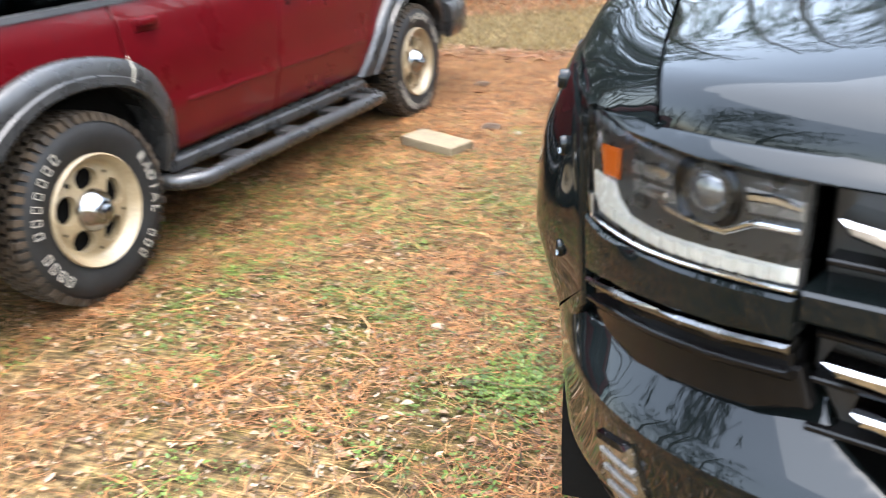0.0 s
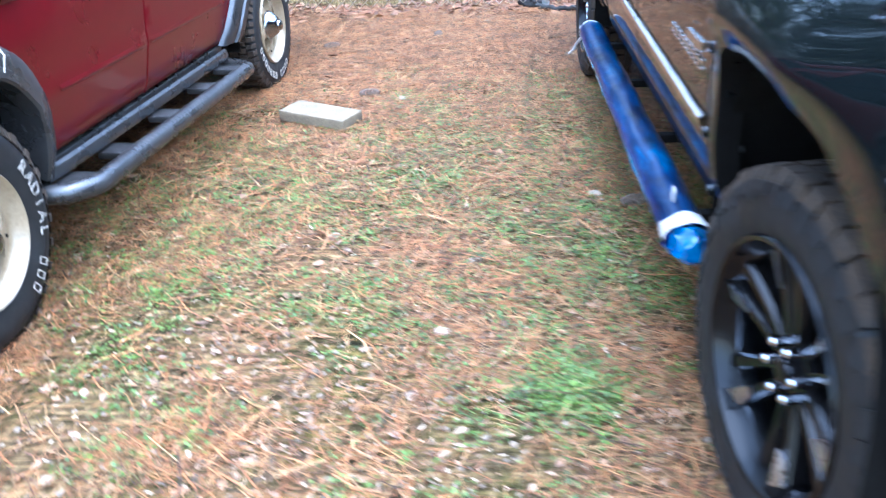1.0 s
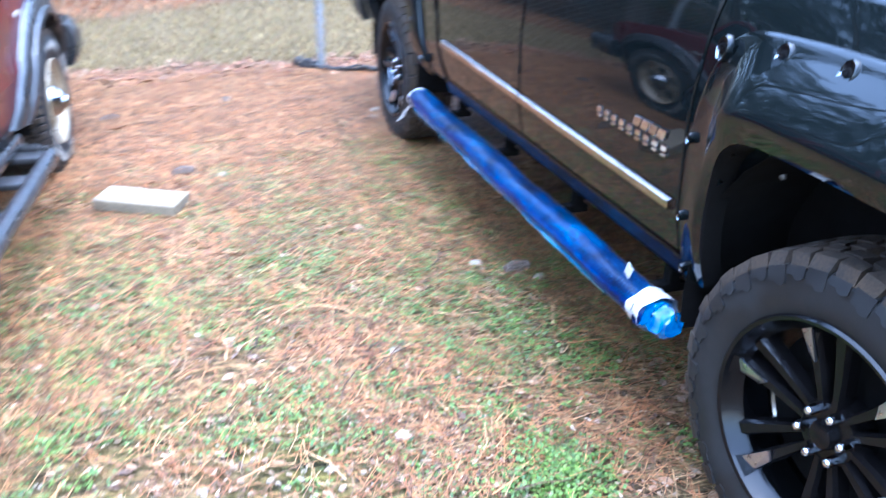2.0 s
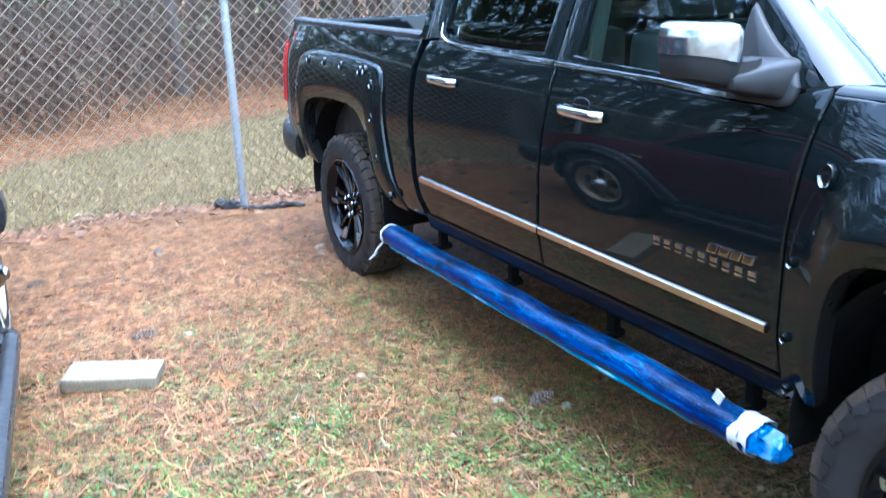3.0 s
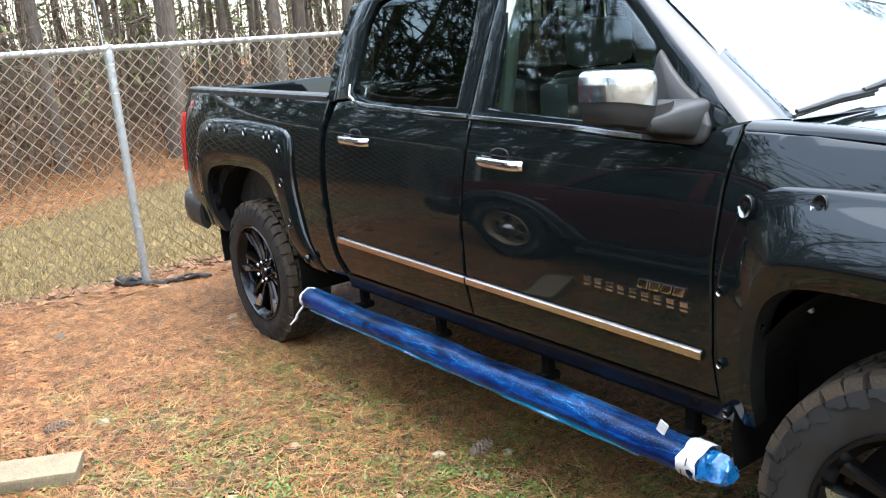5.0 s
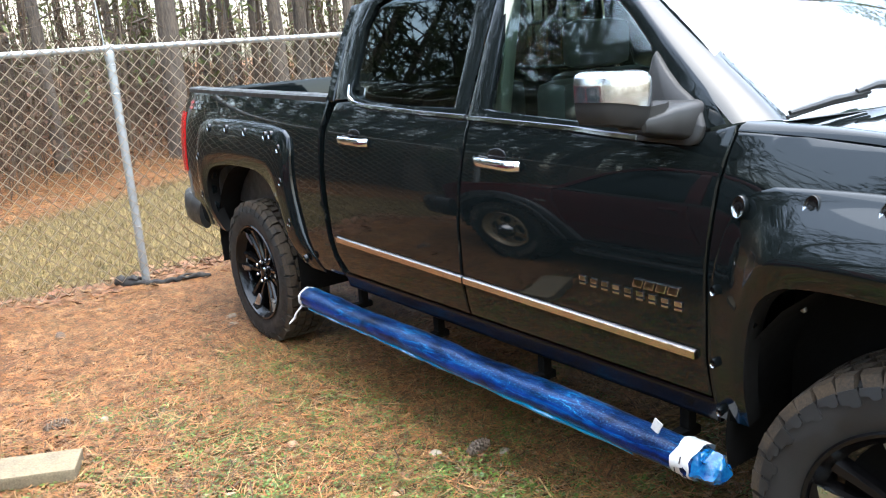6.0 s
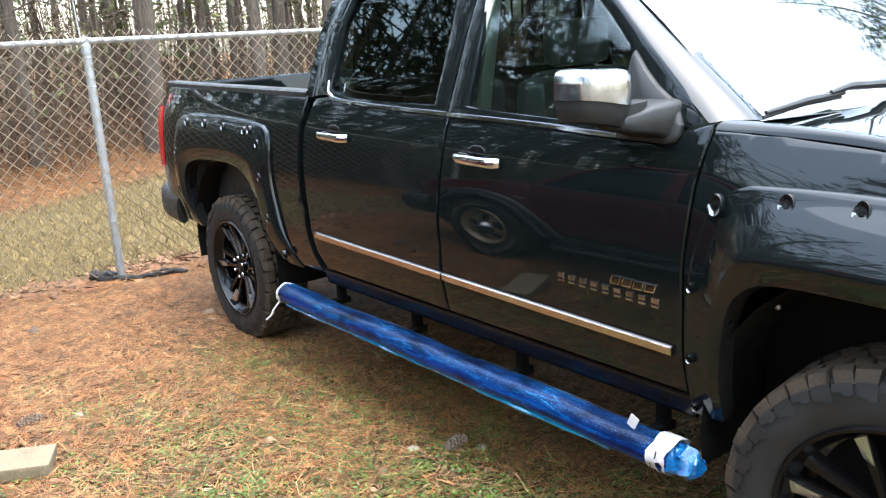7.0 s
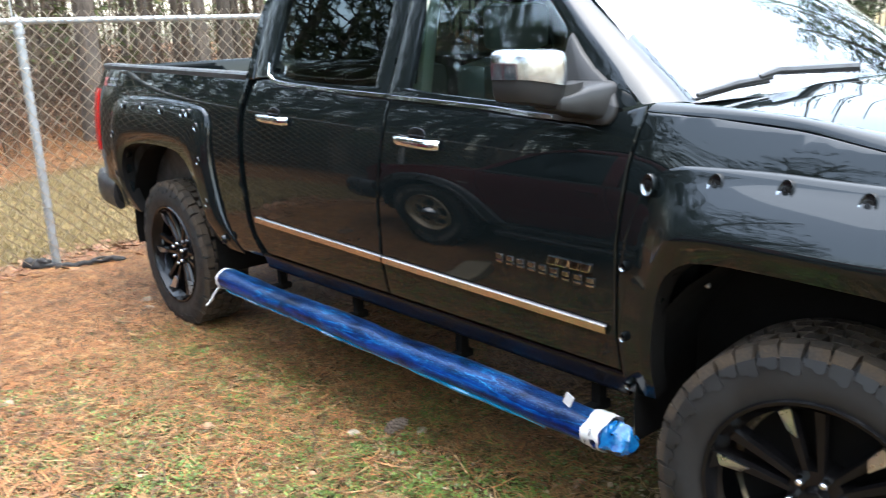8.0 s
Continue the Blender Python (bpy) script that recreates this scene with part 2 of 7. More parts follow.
M["drygrass"] = by_island("dry_lawn_blades", [(0.25, 0.185, 0.090), (0.31, 0.245, 0.130), (0.16, 0.140, 0.048), (0.38, 0.31, 0.19), (0.15, 0.140, 0.042), (0.10, 0.075, 0.040)], 0.7, clump=(0.55, 1.35))
M["gravel"] = by_island("pale_gravel", [(0.20, 0.17, 0.14), (0.29, 0.26, 0.22), (0.23, 0.20, 0.165), (0.35, 0.32, 0.285)], 0.8)
M["brush"] = by_island("bare_brush", [(0.080, 0.062, 0.050), (0.150, 0.118, 0.092), (0.110, 0.078, 0.060), (0.21, 0.175, 0.140), (0.05, 0.037, 0.030)], 0.9)
M["brown_leaf"] = by_island("russet_underbrush", [(0.085, 0.046, 0.028), (0.125, 0.070, 0.045), (0.095, 0.058, 0.038), (0.080, 0.072, 0.034), (0.155, 0.105, 0.072), (0.045, 0.030, 0.022)], 0.85)
M["drift"] = by_island("drifted_leaves", [(0.22, 0.10, 0.055), (0.32, 0.17, 0.10), (0.12, 0.062, 0.04), (0.38, 0.25, 0.17), (0.26, 0.12, 0.07), (0.16, 0.09, 0.06)], 0.7)
M["understory"] = by_island("evergreen_understory", [(0.085, 0.115, 0.036), (0.13, 0.165, 0.05), (0.06, 0.085, 0.03), (0.19, 0.19, 0.075)], 0.7)
M["pine_green"] = by_island("pine_foliage", [(0.035, 0.055, 0.022), (0.055, 0.085, 0.030), (0.08, 0.11, 0.04), (0.045, 0.065, 0.03)], 0.7)
M["bark"] = surface("pine_bark", (0.030, 0.024, 0.020), (0.170, 0.142, 0.120), 7, 0.95, bump=1.0, dist=0.03, fine=26, stretch=(1, 1, 0.28))


def ground_mat():
    m, t, p = node_mat("needle_strewn_ground")
    geo = t.nodes.new("ShaderNodeNewGeometry")
    sep = t.nodes.new("ShaderNodeSeparateXYZ")
    wire(t, geo.outputs["Position"], sep.inputs[0])

    def nz(scale, detail=5, rough=0.6):
        n = t.nodes.new("ShaderNodeTexNoise")
        n.inputs["Scale"].default_value, n.inputs["Detail"].default_value, n.inputs["Roughness"].default_value = scale, detail, rough
        wire(t, geo.outputs["Position"], n.inputs["Vector"])
        return n

    def span(src, lo, hi):
        r = t.nodes.new("ShaderNodeMapRange")
        r.inputs["From Min"].default_value, r.inputs["From Max"].default_value = lo, hi
        r.interpolation_type = "SMOOTHSTEP"
        wire(t, src, r.inputs["Value"])
        return r.outputs["Result"]

    def op(kind, a, b):
        n = t.nodes.new("ShaderNodeMath")
        n.operation = kind
        for k, v in enumerate((a, b)):
            if isinstance(v, float):
                n.inputs[k].default_value = v
            else:
                wire(t, v, n.inputs[k])
        return n.outputs[0]

    def mat_of_needles(turn, shift, scale):
        mp = t.nodes.new("ShaderNodeMapping")
        mp.inputs["Rotation"].default_value = (0, 0, turn)
        mp.inputs["Location"].default_value = (shift, shift, 0)
        mp.inputs["Scale"].default_value = scale
        wire(t, geo.outputs["Position"], mp.inputs["Vector"])
        n = t.nodes.new("ShaderNodeTexNoise")
        n.inputs["Scale"].default_value, n.inputs["Detail"].default_value = 1.0, 2.5
        wire(t, mp.outputs["Vector"], n.inputs["Vector"])
        return n.outputs["Fac"]

    big, mid, small, tiny = nz(0.9), nz(4.5), nz(24), nz(110, 4, 0.7)
    fine, coarse = (9, 150, 9), (5, 48, 5)
    mats = op("MAXIMUM", op("MAXIMUM", mat_of_needles(0.3, 0.0, fine), mat_of_needles(1.4, 3.0, fine)), mat_of_needles(2.5, 7.0, fine))
    wads = op("MAXIMUM", mat_of_needles(0.1, 5.0, coarse), mat_of_needles(1.7, 2.0, coarse))
    straw = ramp(t, small.outputs["Fac"], [(0.34, (0.055, 0.028, 0.013)), (0.5, (0.215, 0.110, 0.043)), (0.66, (0.36, 0.205, 0.088))])
    tan = ramp(t, small.outputs["Fac"], [(0.33, (0.065, 0.050, 0.024)), (0.5, (0.195, 0.150, 0.078)), (0.68, (0.34, 0.275, 0.165))])
    green = ramp(t, tiny.outputs["Fac"], [(0.3, (0.04675, 0.04675, 0.0121)), (0.5, (0.088, 0.088, 0.02475)), (0.7, (0.1485, 0.1375, 0.0495))])
    lawn = ramp(t, tiny.outputs["Fac"], [(0.3, (0.11, 0.10, 0.038)), (0.5, (0.19, 0.16, 0.072)), (0.72, (0.26, 0.22, 0.115))])
    wob = op("MULTIPLY_ADD", mid.outputs["Fac"], 1.6)
    yy = op("ADD", sep.outputs["Y"], wob)
    base = blend(t, span(yy, 2.6, 4.6), tan, straw)
    patch = span(op("ADD", big.outputs["Fac"], op("MULTIPLY", mid.outputs["Fac"], 0.6)), 0.74, 0.98)
    near = op("SUBTRACT", 1.0, span(yy, 3.6, 5.4))
    base = blend(t, op("MULTIPLY", patch, near), base, green)
    base = blend(t, span(op("ADD", sep.outputs["Y"], op("MULTIPLY", mid.outputs["Fac"], 0.5)), 5.75, 6.25), base, lawn)
    bank = op("ADD", op("SUBTRACT", sep.outputs["Y"], op("MULTIPLY", sep.outputs["X"], 0.62)), op("MULTIPLY", mid.outputs["Fac"], 1.2))
    base = blend(t, span(bank, 9.9, 10.35), base, straw)
    lit = ramp(t, mats, [(0.46, (0.50, 0.46, 0.42)), (0.60, (1.0, 1.0, 1.0)), (0.72, (1.45, 1.35, 1.25))])
    base = blend(t, 0.85, base, lit, "MULTIPLY")
    heap = ramp(t, wads, [(0.44, (0.30, 0.27, 0.24)), (0.54, (0.9, 0.9, 0.9)), (0.66, (1.5, 1.4, 1.28))])
    base = blend(t, 0.8, base, heap, "MULTIPLY")
    tufts = ramp(t, nz(13, 4, 0.65).outputs["Fac"], [(0.36, (0.34, 0.30, 0.27)), (0.5, (1.0, 1.0, 1.0)), (0.62, (1.6, 1.5, 1.4))])
    base = blend(t, 0.8, base, tufts, "MULTIPLY")
    # unseen pale ground ahead of the nose, added to brighten its reflections
    front_bounce = ramp(t, small.outputs["Fac"], [(0.3, (0.20, 0.185, 0.16)), (0.7, (0.32, 0.295, 0.26))])
    base = blend(t, span(op("ADD", sep.outputs["Y"], op("MULTIPLY", mid.outputs["Fac"], 0.8)), -2.2, -3.4), base, front_bounce)
    soil = span(tiny.outputs["Fac"], 0.40, 0.28)
    base = blend(t, soil, base, (0.07, 0.045, 0.028))
    base = blend(t, 1.0, base, balanced((1.0, 1.0, 1.0)), "MULTIPLY")
    wire(t, base, p.inputs["Base Color"])
    p.inputs["Roughness"].default_value = 0.95
    p.inputs["Specular IOR Level"].default_value = 0.15
    bumped(t, p, blend(t, 0.4, blend(t, 0.5, small.outputs["Color"], tiny.outputs["Color"]), lit), 0.9, 0.02)
    return m


M["ground"] = ground_mat()


# ---- mesh tools ----
def part(name, bm, material, parent=None, label="", smooth=True, angle=38, loc=None):
    me = bpy.data.meshes.new(name)
    bm.to_mesh(me)
    bm.free()
    if smooth:
        me.shade_smooth()
        me.set_sharp_from_angle(angle=radians(angle))
    me.materials.append(material)
    ob = new(name, me)
    if parent:
        ob.parent = parent
    if loc:
        ob.location = loc
    return tagged(ob, label)


def thing(name, label, category, m=None, group="", kind=""):
    e = new(name)
    e.empty_display_size = 0.2
    if m:
        e.matrix_basis = m
    return tagged(e, label, category, group, kind)


def pydata(name, verts, faces, material, parent=None, label="", smooth=False):
    me = bpy.data.meshes.new(name)
    me.from_pydata([tuple(v) for v in verts], [], faces)
    if smooth:
        me.shade_smooth()
    me.materials.append(material)
    ob = new(name, me)
    if parent:
        ob.parent = parent
    return tagged(ob, label)


def box(bm, lo, hi, bevel=0.0, m=None):
    c = [(a + b) / 2 for a, b in zip(lo, hi)]
    s = [b - a for a, b in zip(lo, hi)]
    r = bmesh.ops.create_cube(bm, size=1.0, matrix=Matrix.Translation(c) @ Matrix.Diagonal((*s, 1)))
    if bevel:
        edges = list({e for v in r["verts"] for e in v.link_edges})
        out = bmesh.ops.bevel(bm, geom=edges, offset=bevel, segments=2, affect="EDGES", profile=0.6)
        vs = list({v for f in out["faces"] for v in f.verts} | {v for v in r["verts"] if v.is_valid})
    else:
        vs = r["verts"]
    if m:
        bmesh.ops.transform(bm, matrix=m, verts=vs)
    return vs


def cyl(bm, a, b, r0, r1=None, n=16, caps=True):
    a, b = Vector(a), Vector(b)
    turn = (b - a).to_track_quat("Z", "Y").to_matrix().to_4x4()
    m = Matrix.Translation((a + b) / 2) @ turn
    return bmesh.ops.create_cone(bm, cap_ends=caps, cap_tris=False, segments=n, radius1=r0, radius2=r0 if r1 is None else r1, depth=(b - a).length, matrix=m)["verts"]


def tube(bm, pts, radii, n=10, flat=1.0, caps=True):
    """A round or oval tube along a line of points."""
    pts = [Vector(p) for p in pts]
    rings = []
    for k, p in enumerate(pts):
        d = (pts[min(k + 1, len(pts) - 1)] - pts[max(k - 1, 0)]).normalized()
        side = d.cross(Vector((0, 0, 1)))
        side = side.normalized() if side.length > 1e-4 else Vector((1, 0, 0))
        up = side.cross(d)
        r = radii[k] if isinstance(radii, (list, tuple)) else radii
        rings.append([bm.verts.new(p + side * math.cos(2 * math.pi * j / n) * r * flat + up * math.sin(2 * math.pi * j / n) * r) for j in range(n)])
    for a, b in zip(rings, rings[1:]):
        for j in range(n):
            bm.faces.new((a[j], a[(j + 1) % n], b[(j + 1) % n], b[j]))
    if caps:
        bm.faces.new(rings[0][::-1])
        bm.faces.new(rings[-1])
    return rings


def lathe(bm, profile, n=48, axis="X"):
    """Profile of (along, radius) turned round the x axis."""
    rings = []
    for a, r in profile:
        rings.append([bm.verts.new((a, r * math.cos(2 * math.pi * j / n), r * math.sin(2 * math.pi * j / n))) for j in range(n)])
    for p, q in zip(rings, rings[1:]):
        for j in range(n):
            bm.faces.new((p[j], p[(j + 1) % n], q[(j + 1) % n], q[j]))
    return rings


def fix_normals(bm, out=None):
    bmesh.ops.recalc_face_normals(bm, faces=bm.faces[:])
    if out is not None:
        f, n = out
        if f.normal.dot(n) < 0:
            bmesh.ops.reverse_faces(bm, faces=bm.faces[:])


def skin(outline, surf, du=0.05, dv=0.05, edge=0.004, depth=0.02, lift=0.0):
    """A body panel: a flat outline in (u, v), cut to a grid and laid on surf(u, v), with rolled edges and a turned-in rim."""
    bm = bmesh.new()
    f = bm.faces.new([bm.verts.new((u, v, 0)) for u, v in outline])
    f.normal_update()
    if f.normal.z < 0:
        f.normal_flip()
    bmesh.ops.inset_region(bm, faces=[f], thickness=edge, use_even_offset=True, use_boundary=True)
    us, vs = [p[0] for p in outline], [p[1] for p in outline]
    for lo, hi, step, no, ax in ((min(us), max(us), du, (1, 0, 0), 0), (min(vs), max(vs), dv, (0, 1, 0), 1)):
        for k in range(1, int((hi - lo) / step) + 1):
            co = [0, 0, 0]
            co[ax] = lo + k * step + 1e-4
            bmesh.ops.bisect_plane(bm, geom=bm.verts[:] + bm.edges[:] + bm.faces[:], plane_co=co, plane_no=no)
    rim = {v for e in bm.edges if len(e.link_faces) == 1 for v in e.verts}
    rim_edges = [e for e in bm.edges if len(e.link_faces) == 1]
    low = {}
    for v in bm.verts:
        u, w = v.co.x, v.co.y
        p = surf(u, w)
        n = (surf(u + 1e-3, w) - p).cross(surf(u, w + 1e-3) - p).normalized()
        if v in rim:
            low[v] = p - n * (depth - lift)
            v.co = p + n * (lift - edge * 0.8)
        else:
            v.co = p + n * lift
    made = {v: bm.verts.new(c) for v, c in low.items()}
    for e in rim_edges:
        a, b = e.verts
        bm.faces.new((a, b, made[b], made[a]))
    bm.normal_update()
    bmesh.ops.recalc_face_normals(bm, faces=bm.faces[:])
    bm.faces.ensure_lookup_table()
    far = max((f for f in bm.faces if len(f.verts) > 2), key=lambda f: f.calc_area())
    # face the outside
    p0 = surf(sum(us) / len(us), sum(vs) / len(vs))
    n0 = (surf(sum(us) / len(us) + 1e-3, sum(vs) / len(vs)) - p0).cross(surf(sum(us) / len(us), sum(vs) / len(vs) + 1e-3) - p0)
    if far.normal.dot(n0) < 0:
        bmesh.ops.reverse_faces(bm, faces=bm.faces[:])
    return bm


def ring(outer, inner, surf, profile, taper=0.0, thin=None):
    """A band between two outlines of as many points each; profile: steps of (share from outer to inner, lift)."""
    bm = bmesh.new()
    rows = []
    n_pts = len(outer)
    for s, lift in profile:
        row = []
        for j, ((a, b), (c, d)) in enumerate(zip(outer, inner)):
            far = min(j, n_pts - 1 - j) / max(1, n_pts - 1)
            ease = min(1.0, 0.12 + far / taper) if taper else 1.0
            u, v = a + (c - a) * s, b + (d - b) * s
            if thin:
                ease *= thin(u)
            p = surf(u, v)
            n = (surf(u + 1e-3, v) - p).cross(surf(u, v + 1e-3) - p).normalized()
            row.append(bm.verts.new(p + n * (lift * ease if lift > 0 else lift)))
        rows.append(row)
    return bm, rows


def band(bm, rows, closed):
    n = len(rows[0])
    for p, q in zip(rows, rows[1:]):
        for j in range(n if closed else n - 1):
            bm.faces.new((p[j], p[(j + 1) % n], q[(j + 1) % n], q[j]))
    bmesh.ops.recalc_face_normals(bm, faces=bm.faces[:])
    return bm


def sheet(bm, rows):
    """A grid of points as a smooth sheet."""
    vs = [[bm.verts.new(p) for p in row] for row in rows]
    for a, b in zip(vs, vs[1:]):
        for j in range(len(a) - 1):
            bm.faces.new((a[j], a[j + 1], b[j + 1], b[j]))
    return vs


def dense(pts, step=0.04, closed=False):
    """Points along a polyline with its corners rounded by a smooth curve."""
    p = [Vector(q) for q in pts]
    out = []
    n = len(p)
    for k in range(n if closed else n - 1):
        a, b, c, d = (p[(k - 1) % n] if closed or k > 0 else p[0]), p[k], p[(k + 1) % n], (p[(k + 2) % n] if closed or k + 2 < n else p[-1])
        m = max(1, int((c - b).length / step))
        for j in range(m):
            s = j / m
            out.append(0.5 * ((2 * b) + (c - a) * s + (2 * a - 5 * b + 4 * c - d) * s * s + (3 * b - a - 3 * c + d) * s ** 3))
    if not closed:
        out.append(p[-1])
    return out


def resample(pts, n):
    """n points evenly along an open polyline."""
    p = np.array(pts, float)
    d = np.r_[0, np.cumsum(np.linalg.norm(np.diff(p, axis=0), axis=1))]
    s = np.linspace(0, d[-1], n)
    return [tuple(float(np.interp(v, d, p[:, k])) for k in range(p.shape[1])) for v in s]


# ---- the pickup: passenger side in the plane x = 0, front axle at y = 0, rear axle at y = 3.645 ----
TRUCK_W, AXLE = 2.03, 3.645
PLAN = dense([Vector((x, y, 0)) for x, y in ((0, 0.2), (0, -0.15), (0.0, -0.30), (0.02, -0.44), (0.06, -0.55), (0.12, -0.655), (0.20, -0.745), (0.30, -0.81), (0.45, -0.865), (0.7, -0.91), (1.015, -0.93))], 0.006)
PLAN_XY = np.array([(p.x, p.y) for p in PLAN])
PLAN_U = -0.2 + np.r_[0, np.cumsum(np.linalg.norm(np.diff(PLAN_XY, axis=0), axis=1))]
_zt = np.linspace(0.2, 2.1, 381)
_xt = np.interp(_zt, [0.2, 0.50, 0.55, 0.62, 0.72, 0.95, 1.05, 1.12, 1.20, 1.26, 1.33, 1.40, 1.92], [0.06, 0.045, 0.035, 0.015, 0.0, -0.006, -0.004, 0.001, 0.011, 0.022, 0.047, 0.075, 0.275])
SIDE_X = np.convolve(np.pad(_xt, 6, mode="edge"), np.ones(13) / 13, "valid")
FRONT_IN = np.interp(_zt, [0.2, 0.5, 0.6, 1.17, 1.25, 1.35], [0.06, 0.03, 0.0, 0.0, 0.03, 0.10])


def step01(v, lo, hi):
    s = min(1.0, max(0.0, (v - lo) / (hi - lo)))
    return s * s * (3 - 2 * s)


def ux(x):
    """Distance along the plan line at which the nose is x in from the side."""
    k = PLAN_XY[:, 0] > 0.004
    return float(np.interp(x, PLAN_XY[k, 0], PLAN_U[k]))


def lean(u, z):
    """The front fender lies back above the flare."""
    return 0.27 * max(0.0, z - 1.10) * step01(u, -0.56, -0.10) if u > -0.56 else 0.0


def wrap(u, z):
    """The pickup's skin: u runs forward along the side (minus y) and on round the nose."""
    inset = float(np.interp(z, _zt, SIDE_X))
    if u <= 0.12:
        rear = -u - 4.15
        return Vector((inset + lean(u, z) + (0.16 * rear * rear if rear > 0 else 0.0), -u, z))
    x, y = float(np.interp(u, PLAN_U, PLAN_XY[:, 0])), float(np.interp(u, PLAN_U, PLAN_XY[:, 1]))
    a, b = float(np.interp(u + 0.02, PLAN_U, PLAN_XY[:, 0])), float(np.interp(u + 0.02, PLAN_U, PLAN_XY[:, 1]))
    c, d = float(np.interp(u - 0.02, PLAN_U, PLAN_XY[:, 0])), float(np.interp(u - 0.02, PLAN_U, PLAN_XY[:, 1]))
    way = Vector((a - c, b - d)).normalized()
    inset += lean(u, z)
    w = step01(u, 0.2, 0.66)
    inset = inset * (1 - w) + float(np.interp(z, _zt, FRONT_IN)) * w
    return Vector((x - way.y * inset, y + way.x * inset, z))


def wrap_left(u, z):
    p = wrap(-u, z)
    return Vector((TRUCK_W - p.x, p.y, p.z))


def yz(pts):
    return [(-y, z) for y, z in pts]


def both(points):
    """Outline and skin for the passenger side, then for the driver's side."""
    return ((points, wrap), ([(-u, z) for u, z in points][::-1], wrap_left))


truck = thing("pickup_truck", "dark grey-green lifted crew-cab pickup with black wheels, parked on the grass", "pickup truck")

DOOR_F_EDGE = [(0.515, 1.352), (0.545, 1.19), (0.568, 0.98), (0.572, 0.72), (0.565, 0.60)]
FRONT_DOOR = yz(DOOR_F_EDGE + [(1.638, 0.60), (1.645, 0.75), (1.642, 0.95), (1.627, 1.10), (1.608, 1.25), (1.606, 1.338), (1.10, 1.320), (0.82, 1.300), (0.66, 1.318)])
REAR_DOOR = yz([(1.648, 0.60), (1.655, 0.75), (1.652, 0.95), (1.637, 1.10), (1.618, 1.25), (1.616, 1.338), (2.31, 1.365), (2.50, 1.388), (2.60, 1.380), (2.645, 1.26), (2.655, 1.09), (2.640, 0.78), (2.615, 0.68), (2.55, 0.60)])
R_ARCH = [(3.02, 0.56), (3.065, 0.66), (3.12, 0.80), (3.175, 0.92), (3.24, 0.985), (3.36, 1.022), (3.56, 1.032), (3.84, 1.022), (4.03, 0.980), (4.10, 0.90), (4.11, 0.80), (4.07, 0.68), (4.02, 0.60)]
BED = yz([(2.675, 1.395), (2.700, 1.25), (2.702, 1.0), (2.685, 0.78), (2.655, 0.66), (2.60, 0.57)] + R_ARCH + [(4.30, 0.61), (4.48, 0.66), (4.55, 0.78), (4.575, 0.95), (4.585, 1.30), (4.55, 1.432), (3.45, 1.410)])
F_ARCH = [(0.455, 0.545), (0.448, 0.68), (0.436, 0.80), (0.410, 0.90), (0.350, 0.964), (0.27, 0.986), (0.08, 0.988), (-0.15, 0.980), (-0.25, 0.955), (-0.33, 0.905), (-0.40, 0.84), (-0.43, 0.78)]
SEAM = ux(0.087)
FENDER_TOP = [(-y, z) for y, z in [(-0.50, 1.198), (-0.36, 1.228), (-0.20, 1.256), (-0.05, 1.280), (0.12, 1.307), (0.30, 1.324)]]
SHUT = [(0.185, -0.727, 1.174), (0.180, -0.700, 1.212), (0.174, -0.60, 1.233), (0.171, -0.50, 1.244), (0.168, -0.35, 1.262), (0.168, -0.20, 1.279), (0.168, -0.05, 1.298), (0.168, 0.14, 1.321), (0.168, 0.34, 1.337), (0.168, 0.485, 1.342)]
FENDER = [(-y, z) for y, z in [(0.512, 1.336), (0.539, 1.19), (0.562, 0.98), (0.566, 0.72), (0.559, 0.545)] + F_ARCH] + [(SEAM - 0.06, 0.83), (SEAM - 0.006, 0.88), (SEAM - 0.006, 1.05), (SEAM + 0.01, 1.168)] + FENDER_TOP

body_parts = {}
for k, side in enumerate(("passenger", "driver")):
    for nm, pts in (("front_door", FRONT_DOOR), ("rear_door", REAR_DOOR), ("bed_side", BED), ("front_fender", FENDER)):
        o, s = both(pts)[k]
        body_parts[nm, k] = part(nm, skin(o, s, 0.045, 0.03, 0.005, 0.03), M["paint"], truck)

# fender tops, from the shoulder in to the hood's shut line
def crown_panel(bm):
    outer = dense([wrap(u, z) for u, z in [(SEAM + 0.012, 1.170)] + FENDER_TOP + [(-0.512, 1.337)]], 0.03)
    inner = dense([Vector(p) for p in SHUT], 0.03)
    a, b = resample([tuple(p) for p in outer], 40), resample([tuple(p) for p in inner], 40)
    rows = []
    for s in (0.0, 0.12, 0.28, 0.5, 0.75, 1.0):
        rows.append([Vector(p).lerp(Vector(q), s) + Vector((-0.3, -0.1, 1.0)) * 0.020 * math.sin(math.pi * s ** 0.7) * (1 if 0 < s < 1 else 0) * min(1.0, j / 9) for j, (p, q) in enumerate(zip(a, b))])
    rows.append([Vector(q) - Vector((-0.002, 0, 0.03)) for q in b])
    sheet(bm, rows)
    fix_normals(bm)
    if sum(f.normal.z * f.calc_area() for f in bm.faces) < 0:
        bmesh.ops.reverse_faces(bm, faces=bm.faces[:])


# rocker below the doors
for k in range(2):
    o, s = both(yz([(0.55, 0.592), (2.60, 0.592), (2.60, 0.520), (0.55, 0.520)]))[k]
    part("rocker_panel", skin(o, s, 0.2, 0.02, 0.006, 0.12), M["gloss_black"], truck)


